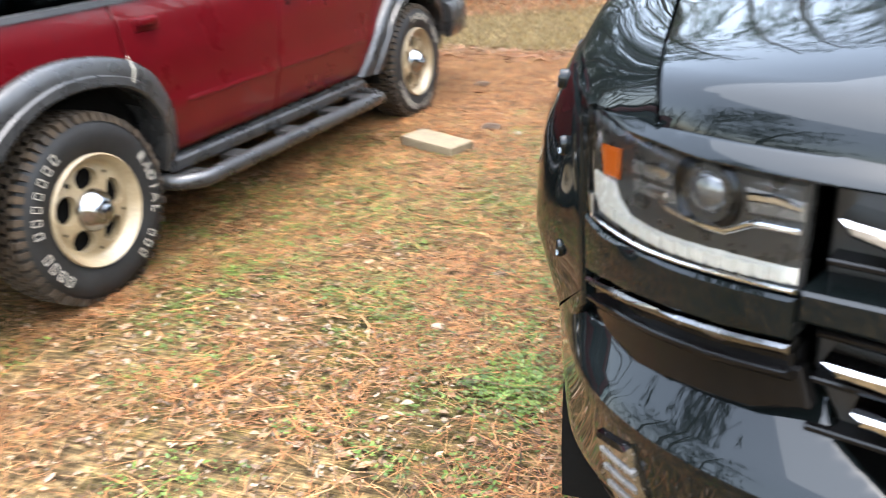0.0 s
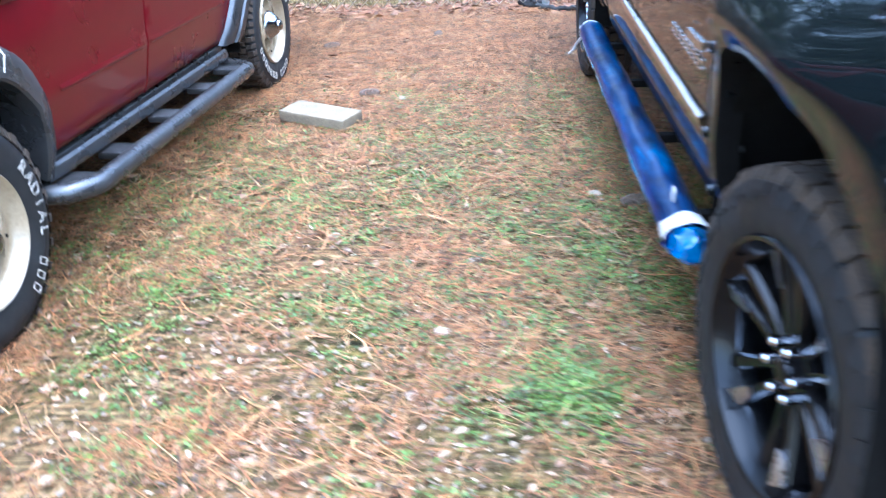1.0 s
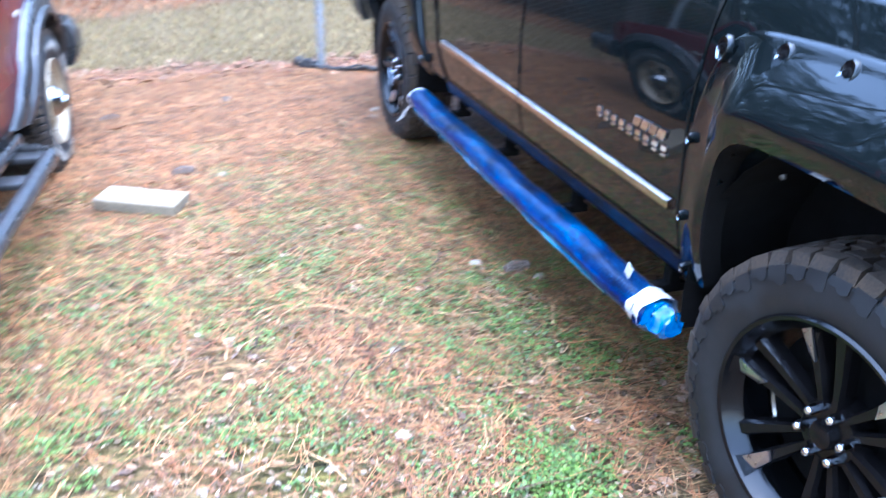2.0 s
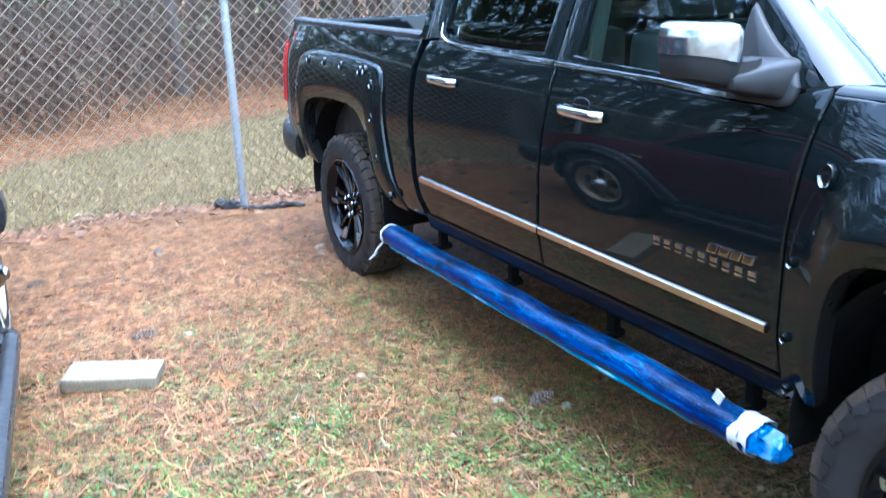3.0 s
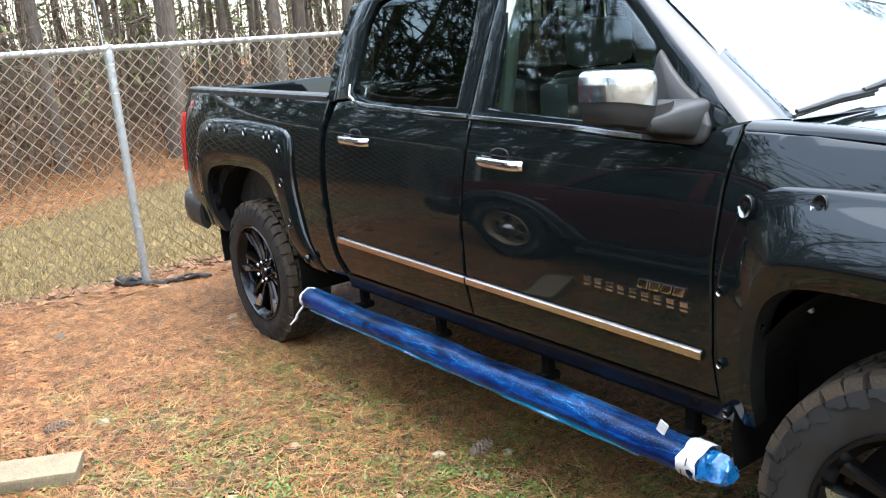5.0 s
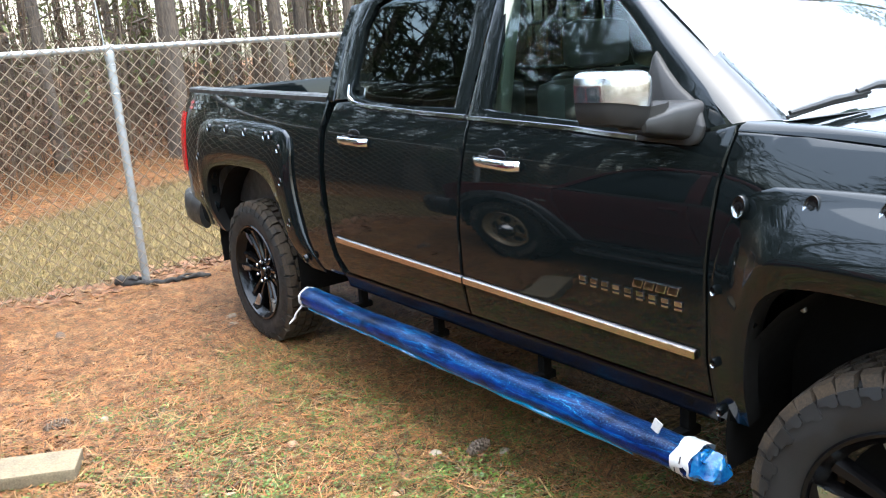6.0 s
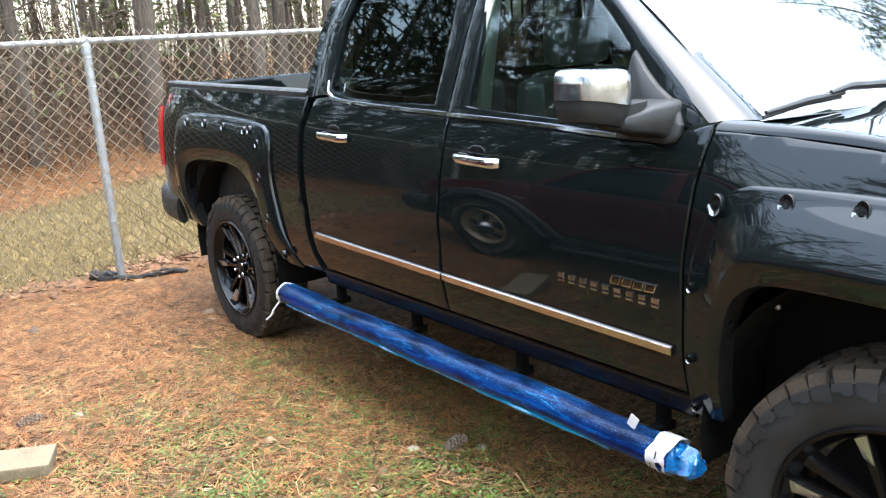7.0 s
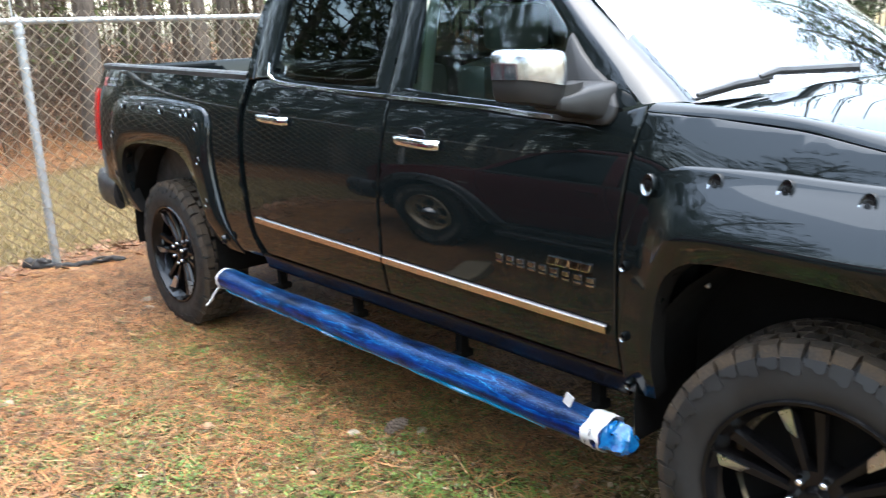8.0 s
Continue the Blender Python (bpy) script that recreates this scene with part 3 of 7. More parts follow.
def on_side(k, fn):
    """Mirrors a mesh in x for the driver's side."""
    bm = bmesh.new()
    fn(bm)
    if k:
        bmesh.ops.transform(bm, matrix=Matrix.Translation((TRUCK_W, 0, 0)) @ Matrix.Diagonal((-1, 1, 1, 1)), verts=bm.verts[:])
        bmesh.ops.reverse_faces(bm, faces=bm.faces[:])
    return bm


for k in range(2):
    part("fender_top", on_side(k, crown_panel), M["paint"], body_parts["front_fender", k], angle=70)

# fender flares with pocket bolts
M["pocket"] = surface("pocket_glint_metal", (0.28, 0.29, 0.31), (0.34, 0.35, 0.37), 60, 0.16, 1.0, coat=0.5, spread=0.04)
FF_OUT = [(0.548, 0.54), (0.552, 0.72), (0.548, 0.94), (0.52, 1.06), (0.475, 1.165), (0.41, 1.205), (0.20, 1.212), (0.0, 1.208), (-0.20, 1.205), (-0.38, 1.205), (-ux(0.050), 1.200), (-ux(0.070), 1.165), (-(SEAM - 0.012), 1.10), (-(SEAM - 0.010), 1.0), (-(SEAM - 0.010), 0.90)]
RF_OUT = [(2.80, 0.555), (2.90, 0.68), (2.965, 0.90), (2.985, 1.06), (2.99, 1.21), (3.10, 1.252), (3.40, 1.272), (3.70, 1.278), (3.98, 1.275), (4.12, 1.255), (4.21, 1.19), (4.25, 0.95), (4.22, 0.62)]
F_FLARE = [(0.0, 0.001), (0.02, 0.007), (0.05, 0.011), (0.10, 0.013), (0.20, 0.021), (0.40, 0.042), (0.62, 0.066), (0.71, 0.074), (0.75, 0.074), (0.80, 0.068), (0.93, 0.050), (1.0, 0.040)]
R_FLARE = [(0.0, 0.002), (0.02, 0.014), (0.05, 0.020), (0.12, 0.022), (0.155, 0.025), (0.19, 0.030), (0.40, 0.033), (0.66, 0.037), (0.72, 0.037), (0.78, 0.034), (0.93, 0.028), (1.0, 0.024)]
F_BOLTS = [(0.463, 1.153), (0.279, 1.168), (0.104, 1.169), (-0.080, 1.160), (-0.255, 1.150), (-ux(0.029), 1.165), (-ux(0.053), 1.090), (-ux(0.047), 0.930), (0.532, 0.925), (0.535, 0.72), (0.535, 0.57)]
R_BOLTS = [(3.985, 1.222), (3.73, 1.224), (3.475, 1.216), (3.22, 1.208), (3.155, 1.214), (3.065, 1.152), (3.06, 0.99), (3.02, 0.79), (2.92, 0.62), (4.17, 1.05), (4.18, 0.82)]


def flare(k, out, arch, bolts):
    a = dense([Vector((-y, z, 0)) for y, z in out], 0.05)
    n = len(a)
    outer = resample([(p.x, p.y) for p in a], 44)
    inner = resample([(p.x, p.y) for p in dense([Vector((-y, z, 0)) for y, z in arch], 0.04)], 44)
    made = []
    face = F_FLARE if out[0][0] < 2 else R_FLARE
    edge = face[-1][1]
    for profile in (face, [(1.0, edge), (1.012, edge - 0.008), (1.018, 0.0), (1.03, -0.05)]):
        bm, rows = ring(outer, inner, wrap, profile, 0.10, lambda u: (1 - 0.50 * step01(u, 0.05, 0.34)) * (1 - 0.80 * step01(-u, 0.34, 0.47) * (1 - step01(-u, 1.0, 1.1))))
        band(bm, rows, False)
        if sum(f.normal.x * f.calc_area() for f in bm.faces) > 0:
            bmesh.ops.reverse_faces(bm, faces=bm.faces[:])
        if k:
            bmesh.ops.transform(bm, matrix=Matrix.Translation((TRUCK_W, 0, 0)) @ Matrix.Diagonal((-1, 1, 1, 1)), verts=bm.verts[:])
            bmesh.ops.reverse_faces(bm, faces=bm.faces[:])
        made.append(bm)
    fl = part("fender_flare", made[0], M["paint"], truck, "dark painted fender flare with bolt pockets", angle=40)
    part("flare_lip", made[1], M["dark_void"], fl, "matt black inner lip")
    for y, z in bolts:
        p = wrap(-y, z)
        q = wrap(-y + 1e-3, z)
        r = wrap(-y, z + 1e-3)
        nrm = (q - p).cross(r - p).normalized()
        if k:
            p, nrm = Vector((TRUCK_W - p.x, p.y, p.z)), Vector((-nrm.x, nrm.y, nrm.z))
        turn = Matrix.Translation(p + nrm * (0.010 if 0.5 < y < 1 else 0.030 if y > 2 else 0.017 * (1 - 0.5 * step01(-y, 0.05, 0.34)))) @ nrm.to_track_quat("X", "Z").to_matrix().to_4x4()
        big = 1.0 if abs(y) > 2 else (0.62 if y < -0.35 or 0.5 < y < 1 else 1.35)
        b = bmesh.new()
        lathe(b, [(-0.008, 0.0200 * big), (0.005, 0.0185 * big), (0.0072, 0.0172 * big), (0.0068, 0.0160 * big), (0.0005, 0.0158 * big)], 24)
        bmesh.ops.scale(b, vec=(1, 0.80, 1.2), verts=b.verts[:])
        bmesh.ops.transform(b, matrix=turn, verts=b.verts[:])
        fix_normals(b)
        part("bolt_pocket", b, M["paint"], fl)
        b = bmesh.new()
        lathe(b, [(0.0068, 0.0162 * big), (0.0045, 0.0140 * big), (0.0030, 0.0110 * big), (0.0022, 0.0060 * big), (0.0020, 0.0002)], 24)
        bmesh.ops.scale(b, vec=(1, 0.80, 1.2), verts=b.verts[:])
        bmesh.ops.transform(b, matrix=turn, verts=b.verts[:])
        fix_normals(b)
        if b.faces[:][0].normal.dot(nrm) < 0:
            bmesh.ops.reverse_faces(b, faces=b.faces[:])
        part("pocket_bowl", b, M["gloss_black"], fl)
        # added bright crescent imitating the sky glint in the lower bowl
        b = bmesh.new()
        lathe(b, [(0.0078, 0.0168 * big), (0.0058, 0.0145 * big), (0.0046, 0.0105 * big)], 24)
        bmesh.ops.scale(b, vec=(1, 0.80, 1.2), verts=b.verts[:])
        bmesh.ops.delete(b, geom=[f for f in b.faces if f.calc_center_median().z > (0.004 if y > 2 else -0.001) * big], context="FACES")
        bmesh.ops.transform(b, matrix=turn, verts=b.verts[:])
        fix_normals(b)
        if b.faces[:][0].normal.dot(nrm) < 0:
            bmesh.ops.reverse_faces(b, faces=b.faces[:])
        part("pocket_glint", b, M["chrome"] if y > 2 else M["pocket"], fl)
        b = bmesh.new()
        cyl(b, (0.001, 0, 0.002), (0.0034, 0, 0.002), 0.0085 * big, n=16)
        bmesh.ops.transform(b, matrix=turn, verts=b.verts[:])
        part("pocket_floor", b, M["dark_void"], fl)
        b = bmesh.new()
        cyl(b, (0.003, 0, 0), (0.0090, 0, 0), 0.0055 * big, n=6)
        bmesh.ops.transform(b, matrix=turn, verts=b.verts[:])
        part("bolt", b, M["gloss_black"], fl, smooth=False)


for k in range(2):
    flare(k, FF_OUT, F_ARCH, F_BOLTS)
    flare(k, RF_OUT, R_ARCH, R_BOLTS)

# cab: door frames, glass, pillars
F_RING_OUT = [(0.55, 1.352), (0.635, 1.438), (0.785, 1.558), (0.965, 1.705), (1.13, 1.825), (1.26, 1.868), (1.40, 1.875), (1.598, 1.875), (1.618, 1.60), (1.622, 1.345), (1.40, 1.336), (1.10, 1.324), (0.82, 1.304), (0.68, 1.322)]
F_RING_IN = [(0.80, 1.400), (0.81, 1.470), (0.86, 1.560), (0.985, 1.668), (1.13, 1.775), (1.27, 1.812), (1.40, 1.818), (1.545, 1.818), (1.535, 1.60), (1.520, 1.372), (1.40, 1.360), (1.10, 1.346), (0.90, 1.338), (0.80, 1.340)]
R_RING_OUT = [(1.630, 1.345), (1.626, 1.60), (1.606, 1.875), (1.85, 1.878), (2.20, 1.872), (2.46, 1.855), (2.585, 1.80), (2.625, 1.66), (2.625, 1.50), (2.61, 1.388), (2.50, 1.394), (2.31, 1.371), (1.95, 1.355)]
R_RING_IN = [(1.712, 1.372), (1.715, 1.60), (1.725, 1.818), (1.90, 1.822), (2.20, 1.820), (2.36, 1.812), (2.435, 1.785), (2.480, 1.70), (2.487, 1.56), (2.478, 1.425), (2.44, 1.402), (2.30, 1.386), (1.95, 1.374)]
FRAME = [(0.0, 0.0), (0.15, 0.004), (0.85, 0.004), (1.0, 0.0), (1.0, -0.02)]
for k in range(2):
    for nm, o, i, door, lab in (("window_frame", F_RING_OUT, F_RING_IN, "front_door", "M"), ("window_frame", R_RING_OUT, R_RING_IN, "rear_door", "M")):
        bm, rows = ring(yz(o), yz(i), wrap, FRAME)
        band(bm, rows, True)
        if sum(f.normal.x * f.calc_area() for f in bm.faces) > 0:
            bmesh.ops.reverse_faces(bm, faces=bm.faces[:])
        if k:
            bmesh.ops.transform(bm, matrix=Matrix.Translation((TRUCK_W, 0, 0)) @ Matrix.Diagonal((-1, 1, 1, 1)), verts=bm.verts[:])
            bmesh.ops.reverse_faces(bm, faces=bm.faces[:])
        part(nm, bm, M["paint"], body_parts[door, k])
        s = both(yz(i))[k]
        g = skin(s[0], s[1], 0.2, 0.1, 0.004, 0.012, lift=-0.012)
        part("window_glass", g, M["clear_glass" if door == "front_door" else "tint_glass"], body_parts[door, k], "tinted side window glass")
    # C pillar and cab back corner
    o, s = both(yz([(2.63, 1.385), (2.632, 1.50), (2.632, 1.66), (2.592, 1.805), (2.66, 1.80), (2.70, 1.66), (2.705, 1.50), (2.695, 1.385)]))[k]
    part("cab_corner", skin(o, s, 0.05, 0.05, 0.006, 0.10), M["paint"], truck)

    def chrome_belt(bm):
        for run in ([(0.80, 1.308), (0.95, 1.314), (1.10, 1.324), (1.62, 1.342)], [(1.632, 1.344), (1.95, 1.354), (2.31, 1.370), (2.44, 1.384), (2.492, 1.405), (2.508, 1.45)]):
            line = dense([Vector((-y, z, 0)) for y, z in run], 0.06)
            rows = []
            for dz, lift in ((-0.0085, 0.0), (-0.007, 0.007), (0.005, 0.008), (0.0075, 0.0)):
                row = []
                for p in line:
                    q = wrap(p.x, p.y + dz)
                    row.append(Vector((q.x - lift - 0.002, q.y, q.z)))
                rows.append(row)
            sheet(bm, rows)
        fix_normals(bm)

    bm = on_side(k, chrome_belt)
    part("belt_moulding", bm, M["chrome"], truck, "chrome window belt moulding")

# roof, windscreen, rear screen
def bow(a, b, sag, n=17):
    """Points from a to b across the cab, bowed by sag (a vector) in the middle."""
    a, b, sag = Vector(a), Vector(b), Vector(sag)
    return [a.lerp(b, j / (n - 1)) + sag * (1 - (2 * j / (n - 1) - 1) ** 2) for j in range(n)]


def across(x, y, z, dy=0.0, dz=0.0, n=17):
    return bow((x, y, z), (TRUCK_W - x, y, z), (0, dy, dz), n)


bm = bmesh.new()
sheet(bm, [across(0.265, 1.24, 1.870, -0.13, 0.03), across(0.30, 1.30, 1.91, -0.13, 0.03), across(0.33, 1.5, 1.935, -0.06, 0.035), across(0.33, 1.9, 1.94, 0, 0.035), across(0.33, 2.35, 1.93, 0.02, 0.03), across(0.31, 2.52, 1.90, 0.03, 0.03), across(0.27, 2.60, 1.80, 0.04, 0.03)])
sheet(bm, [[Vector((x, y, z)) for y in (1.13, 1.26, 1.6, 2.0, 2.4, 2.56)] for x, z in ((0.26, 1.862), (0.29, 1.905), (0.335, 1.936))])
sheet(bm, [[Vector((TRUCK_W - x, y, z)) for y in (1.13, 1.26, 1.6, 2.0, 2.4, 2.56)] for x, z in ((0.26, 1.862), (0.29, 1.905), (0.335, 1.936))])
fix_normals(bm)
part("roof", bm, M["paint"], truck)
WS_LOW = across(0.135, 0.485, 1.345, -0.20, 0.02, 25)
WS_TOP = across(0.325, 1.235, 1.872, -0.13, 0.035, 25)
bm = bmesh.new()
sheet(bm, [[a.lerp(b, s) + Vector((0, -0.5, 0.9)).normalized() * 0.035 * (1 - (2 * s - 1) ** 2) for a, b in zip(WS_LOW, WS_TOP)] for s in [j / 12 for j in range(13)]])
fix_normals(bm)
part("windshield", bm, M["windshield"], truck, "curved windscreen mirroring the white sky", angle=80)
for k in range(2):
    def pillar(bm):
        rows = []
        for s in [j / 10 for j in range(11)]:
            a, b = Vector((0.118, 0.480, 1.345)).lerp(Vector((0.300, 1.225, 1.872)), s), Vector((0.175, 0.430, 1.347)).lerp(Vector((0.36, 1.19, 1.885)), s)
            y = 0.535 + (1.225 - 0.535) * s
            o = Vector((float(np.interp(1.352 + 0.515 * s, _zt, SIDE_X)) + 0.004, y, 1.352 + 0.515 * s))
            out = Vector((-0.4, -0.5, 0.7)).normalized()
            rows.append([o, o.lerp(a, 0.4) + out * 0.010, a.lerp(b, 0.2) + out * 0.016, a.lerp(b, 0.8) + out * 0.010, b - out * 0.012])
        sheet(bm, rows)
        fix_normals(bm)
        if sum(f.normal.x for f in bm.faces) > 0:
            bmesh.ops.reverse_faces(bm, faces=bm.faces[:])

    part("windshield_pillar", on_side(k, pillar), M["paint"], truck, angle=70)
bm = bmesh.new()
sheet(bm, [across(0.30, 2.655, 1.42, 0.05, 0), across(0.33, 2.62, 1.82, 0.05, 0)])
part("rear_screen", bm, M["tint_glass"], truck)
bm = bmesh.new()
sheet(bm, [across(0.09, 2.66, 0.62, 0.03, 0), across(0.09, 2.67, 1.40, 0.03, 0), across(0.30, 2.65, 1.43, 0.05, 0)])
part("cab_back", bm, M["paint"], truck)

# hood
H_EDGE = [(x + 0.005, y, z + 0.001) for x, y, z in SHUT]
H_MID = [(1.015, -0.935, 1.190), (1.015, -0.905, 1.228), (1.015, -0.86, 1.266), (1.015, -0.75, 1.298), (1.015, -0.58, 1.330), (1.015, -0.38, 1.352), (1.015, -0.16, 1.368), (1.015, 0.02, 1.378), (1.015, 0.12, 1.382), (1.015, 0.20, 1.380)]
e2 = dense([Vector(p) for p in H_EDGE], 0.05)
n_e = len(e2)
rows = []
for j in range(n_e):
    # match the stations of the two edge lines
    a = e2[j]
    dist = [(a - Vector(p)).length for p in H_EDGE]
    k0 = min(range(len(dist)), key=lambda q: dist[q])
    if k0 == len(H_EDGE) - 1 or (k0 > 0 and (a - Vector(H_EDGE[k0 - 1])).length < (a - Vector(H_EDGE[k0 + 1])).length and (a.y < H_EDGE[k0][1])):
        k0 -= 1
    k0 = max(0, k0)
    s = (a - Vector(H_EDGE[k0])).length / max(1e-6, (a - Vector(H_EDGE[k0])).length + (a - Vector(H_EDGE[k0 + 1])).length)
    c = Vector(H_MID[k0]).lerp(Vector(H_MID[k0 + 1]), s)
    row = []
    for i in range(27):
        h = min(i, 26 - i) / 13
        x = a.x + (c.x - a.x) * h
        y = a.y + (c.y - a.y) * (1 - (1 - h) ** 2.6)
        z = a.z + (c.z - a.z) * (1 - (1 - h) ** 2.2) + 0.014 * (step01(h, 0.28, 0.40) - 0.4 * step01(h, 0.5, 1.0)) * step01(a.y, -0.66, -0.3)
        row.append(Vector((x if i <= 13 else TRUCK_W - x, y, z)))
    rows.append(row)
bm = bmesh.new()
vs = sheet(bm, rows)
fix_normals(bm)
if sum(f.normal.z for f in bm.faces) < 0:
    bmesh.ops.reverse_faces(bm, faces=bm.faces[:])
rim = [e for e in bm.edges if len(e.link_faces) == 1]
ext = bmesh.ops.extrude_edge_only(bm, edges=rim)
bmesh.ops.translate(bm, vec=(0, 0, -0.025), verts=[v for v in ext["geom"] if isinstance(v, bmesh.types.BMVert)])
part("hood", bm, M["paint"], truck, angle=50)

# cowl and wipers
bm = bmesh.new()
sheet(bm, [across(0.09, 0.47, 1.350, -0.27, 0.018), across(0.13, 0.53, 1.338, -0.22, 0.018)])
part("cowl_panel", bm, M["black_plastic"], truck)
for a, b in (((0.150, 0.430, 1.373), (0.42, 0.370, 1.402)), ((1.05, 0.27, 1.41), (1.35, 0.29, 1.43))):
    bm = bmesh.new()
    a, b = Vector(a), Vector(b)
    up = Vector((0, -0.5, 0.85)).normalized()
    tube(bm, [a, a.lerp(b, 0.5) + up * 0.008, b], [0.006, 0.011, 0.007], 8)
    tube(bm, [a - up * 0.014, a.lerp(b, 0.5) - up * 0.006, b - up * 0.014], 0.005, 6)
    wp = part("wiper", bm, M["black_plastic"], truck)
    bm = bmesh.new()
    tube(bm, [a.lerp(b, 0.80) + up * 0.012, a.lerp(b, 1.02) + up * 0.020, b + Vector((0.07, -0.030, 0.016)), b + Vector((0.30, -0.10, 0.012))], [0.007, 0.012, 0.012, 0.014], 8)
    part("wiper_arm", bm, M["black_plastic"], wp)

# bed: rail caps, inner walls, floor, tailgate
for k in range(2):
    def cap(bm):
        rows = []
        for y in np.linspace(2.69, 4.56, 30):
            z = float(np.interp(y, [2.69, 3.45, 4.56], [1.397, 1.412, 1.434]))
            rows.append([wrap(-y, z) + Vector(d) for d in ((-0.006, 0, -0.02), (-0.006, 0, 0.006), (0.004, 0, 0.014), (0.075, 0, 0.014), (0.082, 0, 0.004), (0.082, 0, -0.05))])
        sheet(bm, rows)
        fix_normals(bm)
    part("bed_rail_cap", on_side(k, cap), M["black_plastic"], truck, "black plastic bed rail cap")

    def inner(bm):
        box(bm, (0.15, 2.72, 0.80), (0.17, 4.54, 1.40))
    part("bed_inner_wall", on_side(k, inner), M["black_plastic"], truck)

    def lamp(bm):
        rows = []
        for z in np.linspace(0.93, 1.30, 12):
            row = []
            for y, lift in ((4.50 + 0.03 * (1.3 - z), 0.002), (4.56, 0.016), (4.60, 0.012)):
                q = wrap(-y, z)
                row.append(Vector((q.x - lift, q.y, q.z)))
            q = wrap(-4.60, z)
            row += [Vector((q.x + 0.012, 4.625, z)), Vector((q.x + 0.07, 4.635, z)), Vector((q.x + 0.12, 4.63, z))]
            rows.append(row)
        sheet(bm, rows)
        fix_normals(bm)
    part("tail_lamp", on_side(k, lamp), M["red_lens"], truck, "red tail lamp lens")
bm = bmesh.new()
box(bm, (0.15, 2.70, 0.76), (TRUCK_W - 0.15, 4.56, 0.80))
part("bed_floor", bm, M["black_plastic"], truck)
bm = bmesh.new()
box(bm, (0.13, 4.56, 0.80), (TRUCK_W - 0.13, 4.62, 1.43), 0.02)
part("tailgate", bm, M["paint"], truck)
bm = bmesh.new()
pts = [Vector(p) for p in ((0.03, 4.36, 0.66), (0.035, 4.62, 0.68), (0.08, 4.76, 0.69), (0.22, 4.82, 0.69), (0.6, 4.84, 0.69), (1.43, 4.84, 0.69), (1.81, 4.82, 0.69), (1.95, 4.76, 0.69), (1.995, 4.62, 0.68), (2.0, 4.36, 0.66))]
tube(bm, dense(pts, 0.08), 0.095, 12, 0.45)
part("rear_bumper", bm, M["black_plastic"], truck, "black rear bumper")

# ---- nose of the pickup ----
def nose(pts):
    return [(ux(x), z) for x, z in pts]


def nose_pair(name, pts, material, parent, du=0.03, dv=0.02, edge=0.004, depth=0.02, lift=0.0, label=""):
    made = []
    for k in range(2):
        o, s = both(nose(pts))[k]
        made.append(part(name, skin(o, s, du, dv, edge, depth, lift), material, parent if not isinstance(parent, list) else parent[k], label))
    return made


lamps = nose_pair("headlamp", [(0.086, 1.168), (0.087, 1.06), (0.088, 1.020), (0.16, 1.022), (0.336, 1.036), (0.336, 1.150), (0.24, 1.150), (0.135, 1.160)], M["lamp_dark"], truck, lift=-0.009, depth=0.02, label="dark headlamp housing")
nose_pair("side_marker", [(0.106, 1.124), (0.112, 1.084), (0.134, 1.090), (0.136, 1.130)], M["amber"], lamps, lift=-0.003, depth=0.005, label="amber side marker")
nose_pair("running_light", [(0.092, 1.082), (0.094, 1.050), (0.104, 1.030), (0.17, 1.030), (0.26, 1.038), (0.334, 1.042), (0.334, 1.061), (0.26, 1.058), (0.19, 1.052), (0.150, 1.054), (0.134, 1.068), (0.126, 1.084)], M["lamp_white"], lamps, lift=-0.006, depth=0.007, label="white daytime running light bar")
LAMP_BITS = [("lamp_louver", [(0.150, 1.124), (0.205, 1.126), (0.205, 1.112), (0.150, 1.108)], "lamp_grey", -0.007),
             ("lamp_louver", [(0.152, 1.102), (0.203, 1.106), (0.206, 1.092), (0.154, 1.086)], "lamp_grey", -0.007),
             ("lamp_louver", [(0.278, 1.134), (0.334, 1.130), (0.334, 1.110), (0.284, 1.108)], "lamp_grey", -0.007),
             ("reflector_blade", [(0.168, 1.128), (0.184, 1.133), (0.204, 1.128), (0.198, 1.118), (0.170, 1.117)], "lamp_chrome", -0.003),
             ("reflector_blade", [(0.166, 1.100), (0.198, 1.104), (0.199, 1.097), (0.168, 1.094)], "lamp_chrome", -0.003),
             ("reflector_blade", [(0.281, 1.130), (0.310, 1.133), (0.333, 1.127), (0.333, 1.120), (0.308, 1.123), (0.283, 1.121)], "lamp_chrome", -0.003),
             ("chrome_sweep", [(0.196, 1.088), (0.233, 1.085), (0.262, 1.086), (0.288, 1.102), (0.334, 1.104), (0.334, 1.097), (0.292, 1.095), (0.264, 1.078), (0.233, 1.078), (0.198, 1.082)], "lamp_chrome", -0.003)]
for nm, outline, stuff, lift in LAMP_BITS:
    nose_pair(nm, outline, M[stuff], lamps, lift=lift, depth=0.006, edge=0.002)
nose_pair("lamp_rim", [(0.0885, 1.050), (0.0915, 1.016), (0.17, 1.020), (0.26, 1.030), (0.335, 1.034), (0.335, 1.040), (0.26, 1.036), (0.17, 1.026), (0.096, 1.022), (0.093, 1.050)], M["lamp_chrome"], lamps, lift=-0.002, depth=0.006, edge=0.002)
for j in range(13):
    x = 0.118 + 0.0162 * j
    z = float(np.interp(x, [0.10, 0.13, 0.19, 0.33], [1.042, 1.042, 1.042, 1.052]))
    nose_pair("light_segment", [(x, z - 0.008), (x + 0.012, z - 0.008), (x + 0.012, z + 0.008), (x, z + 0.008)], M["lamp_white"], lamps, lift=-0.003, depth=0.004, edge=0.002)
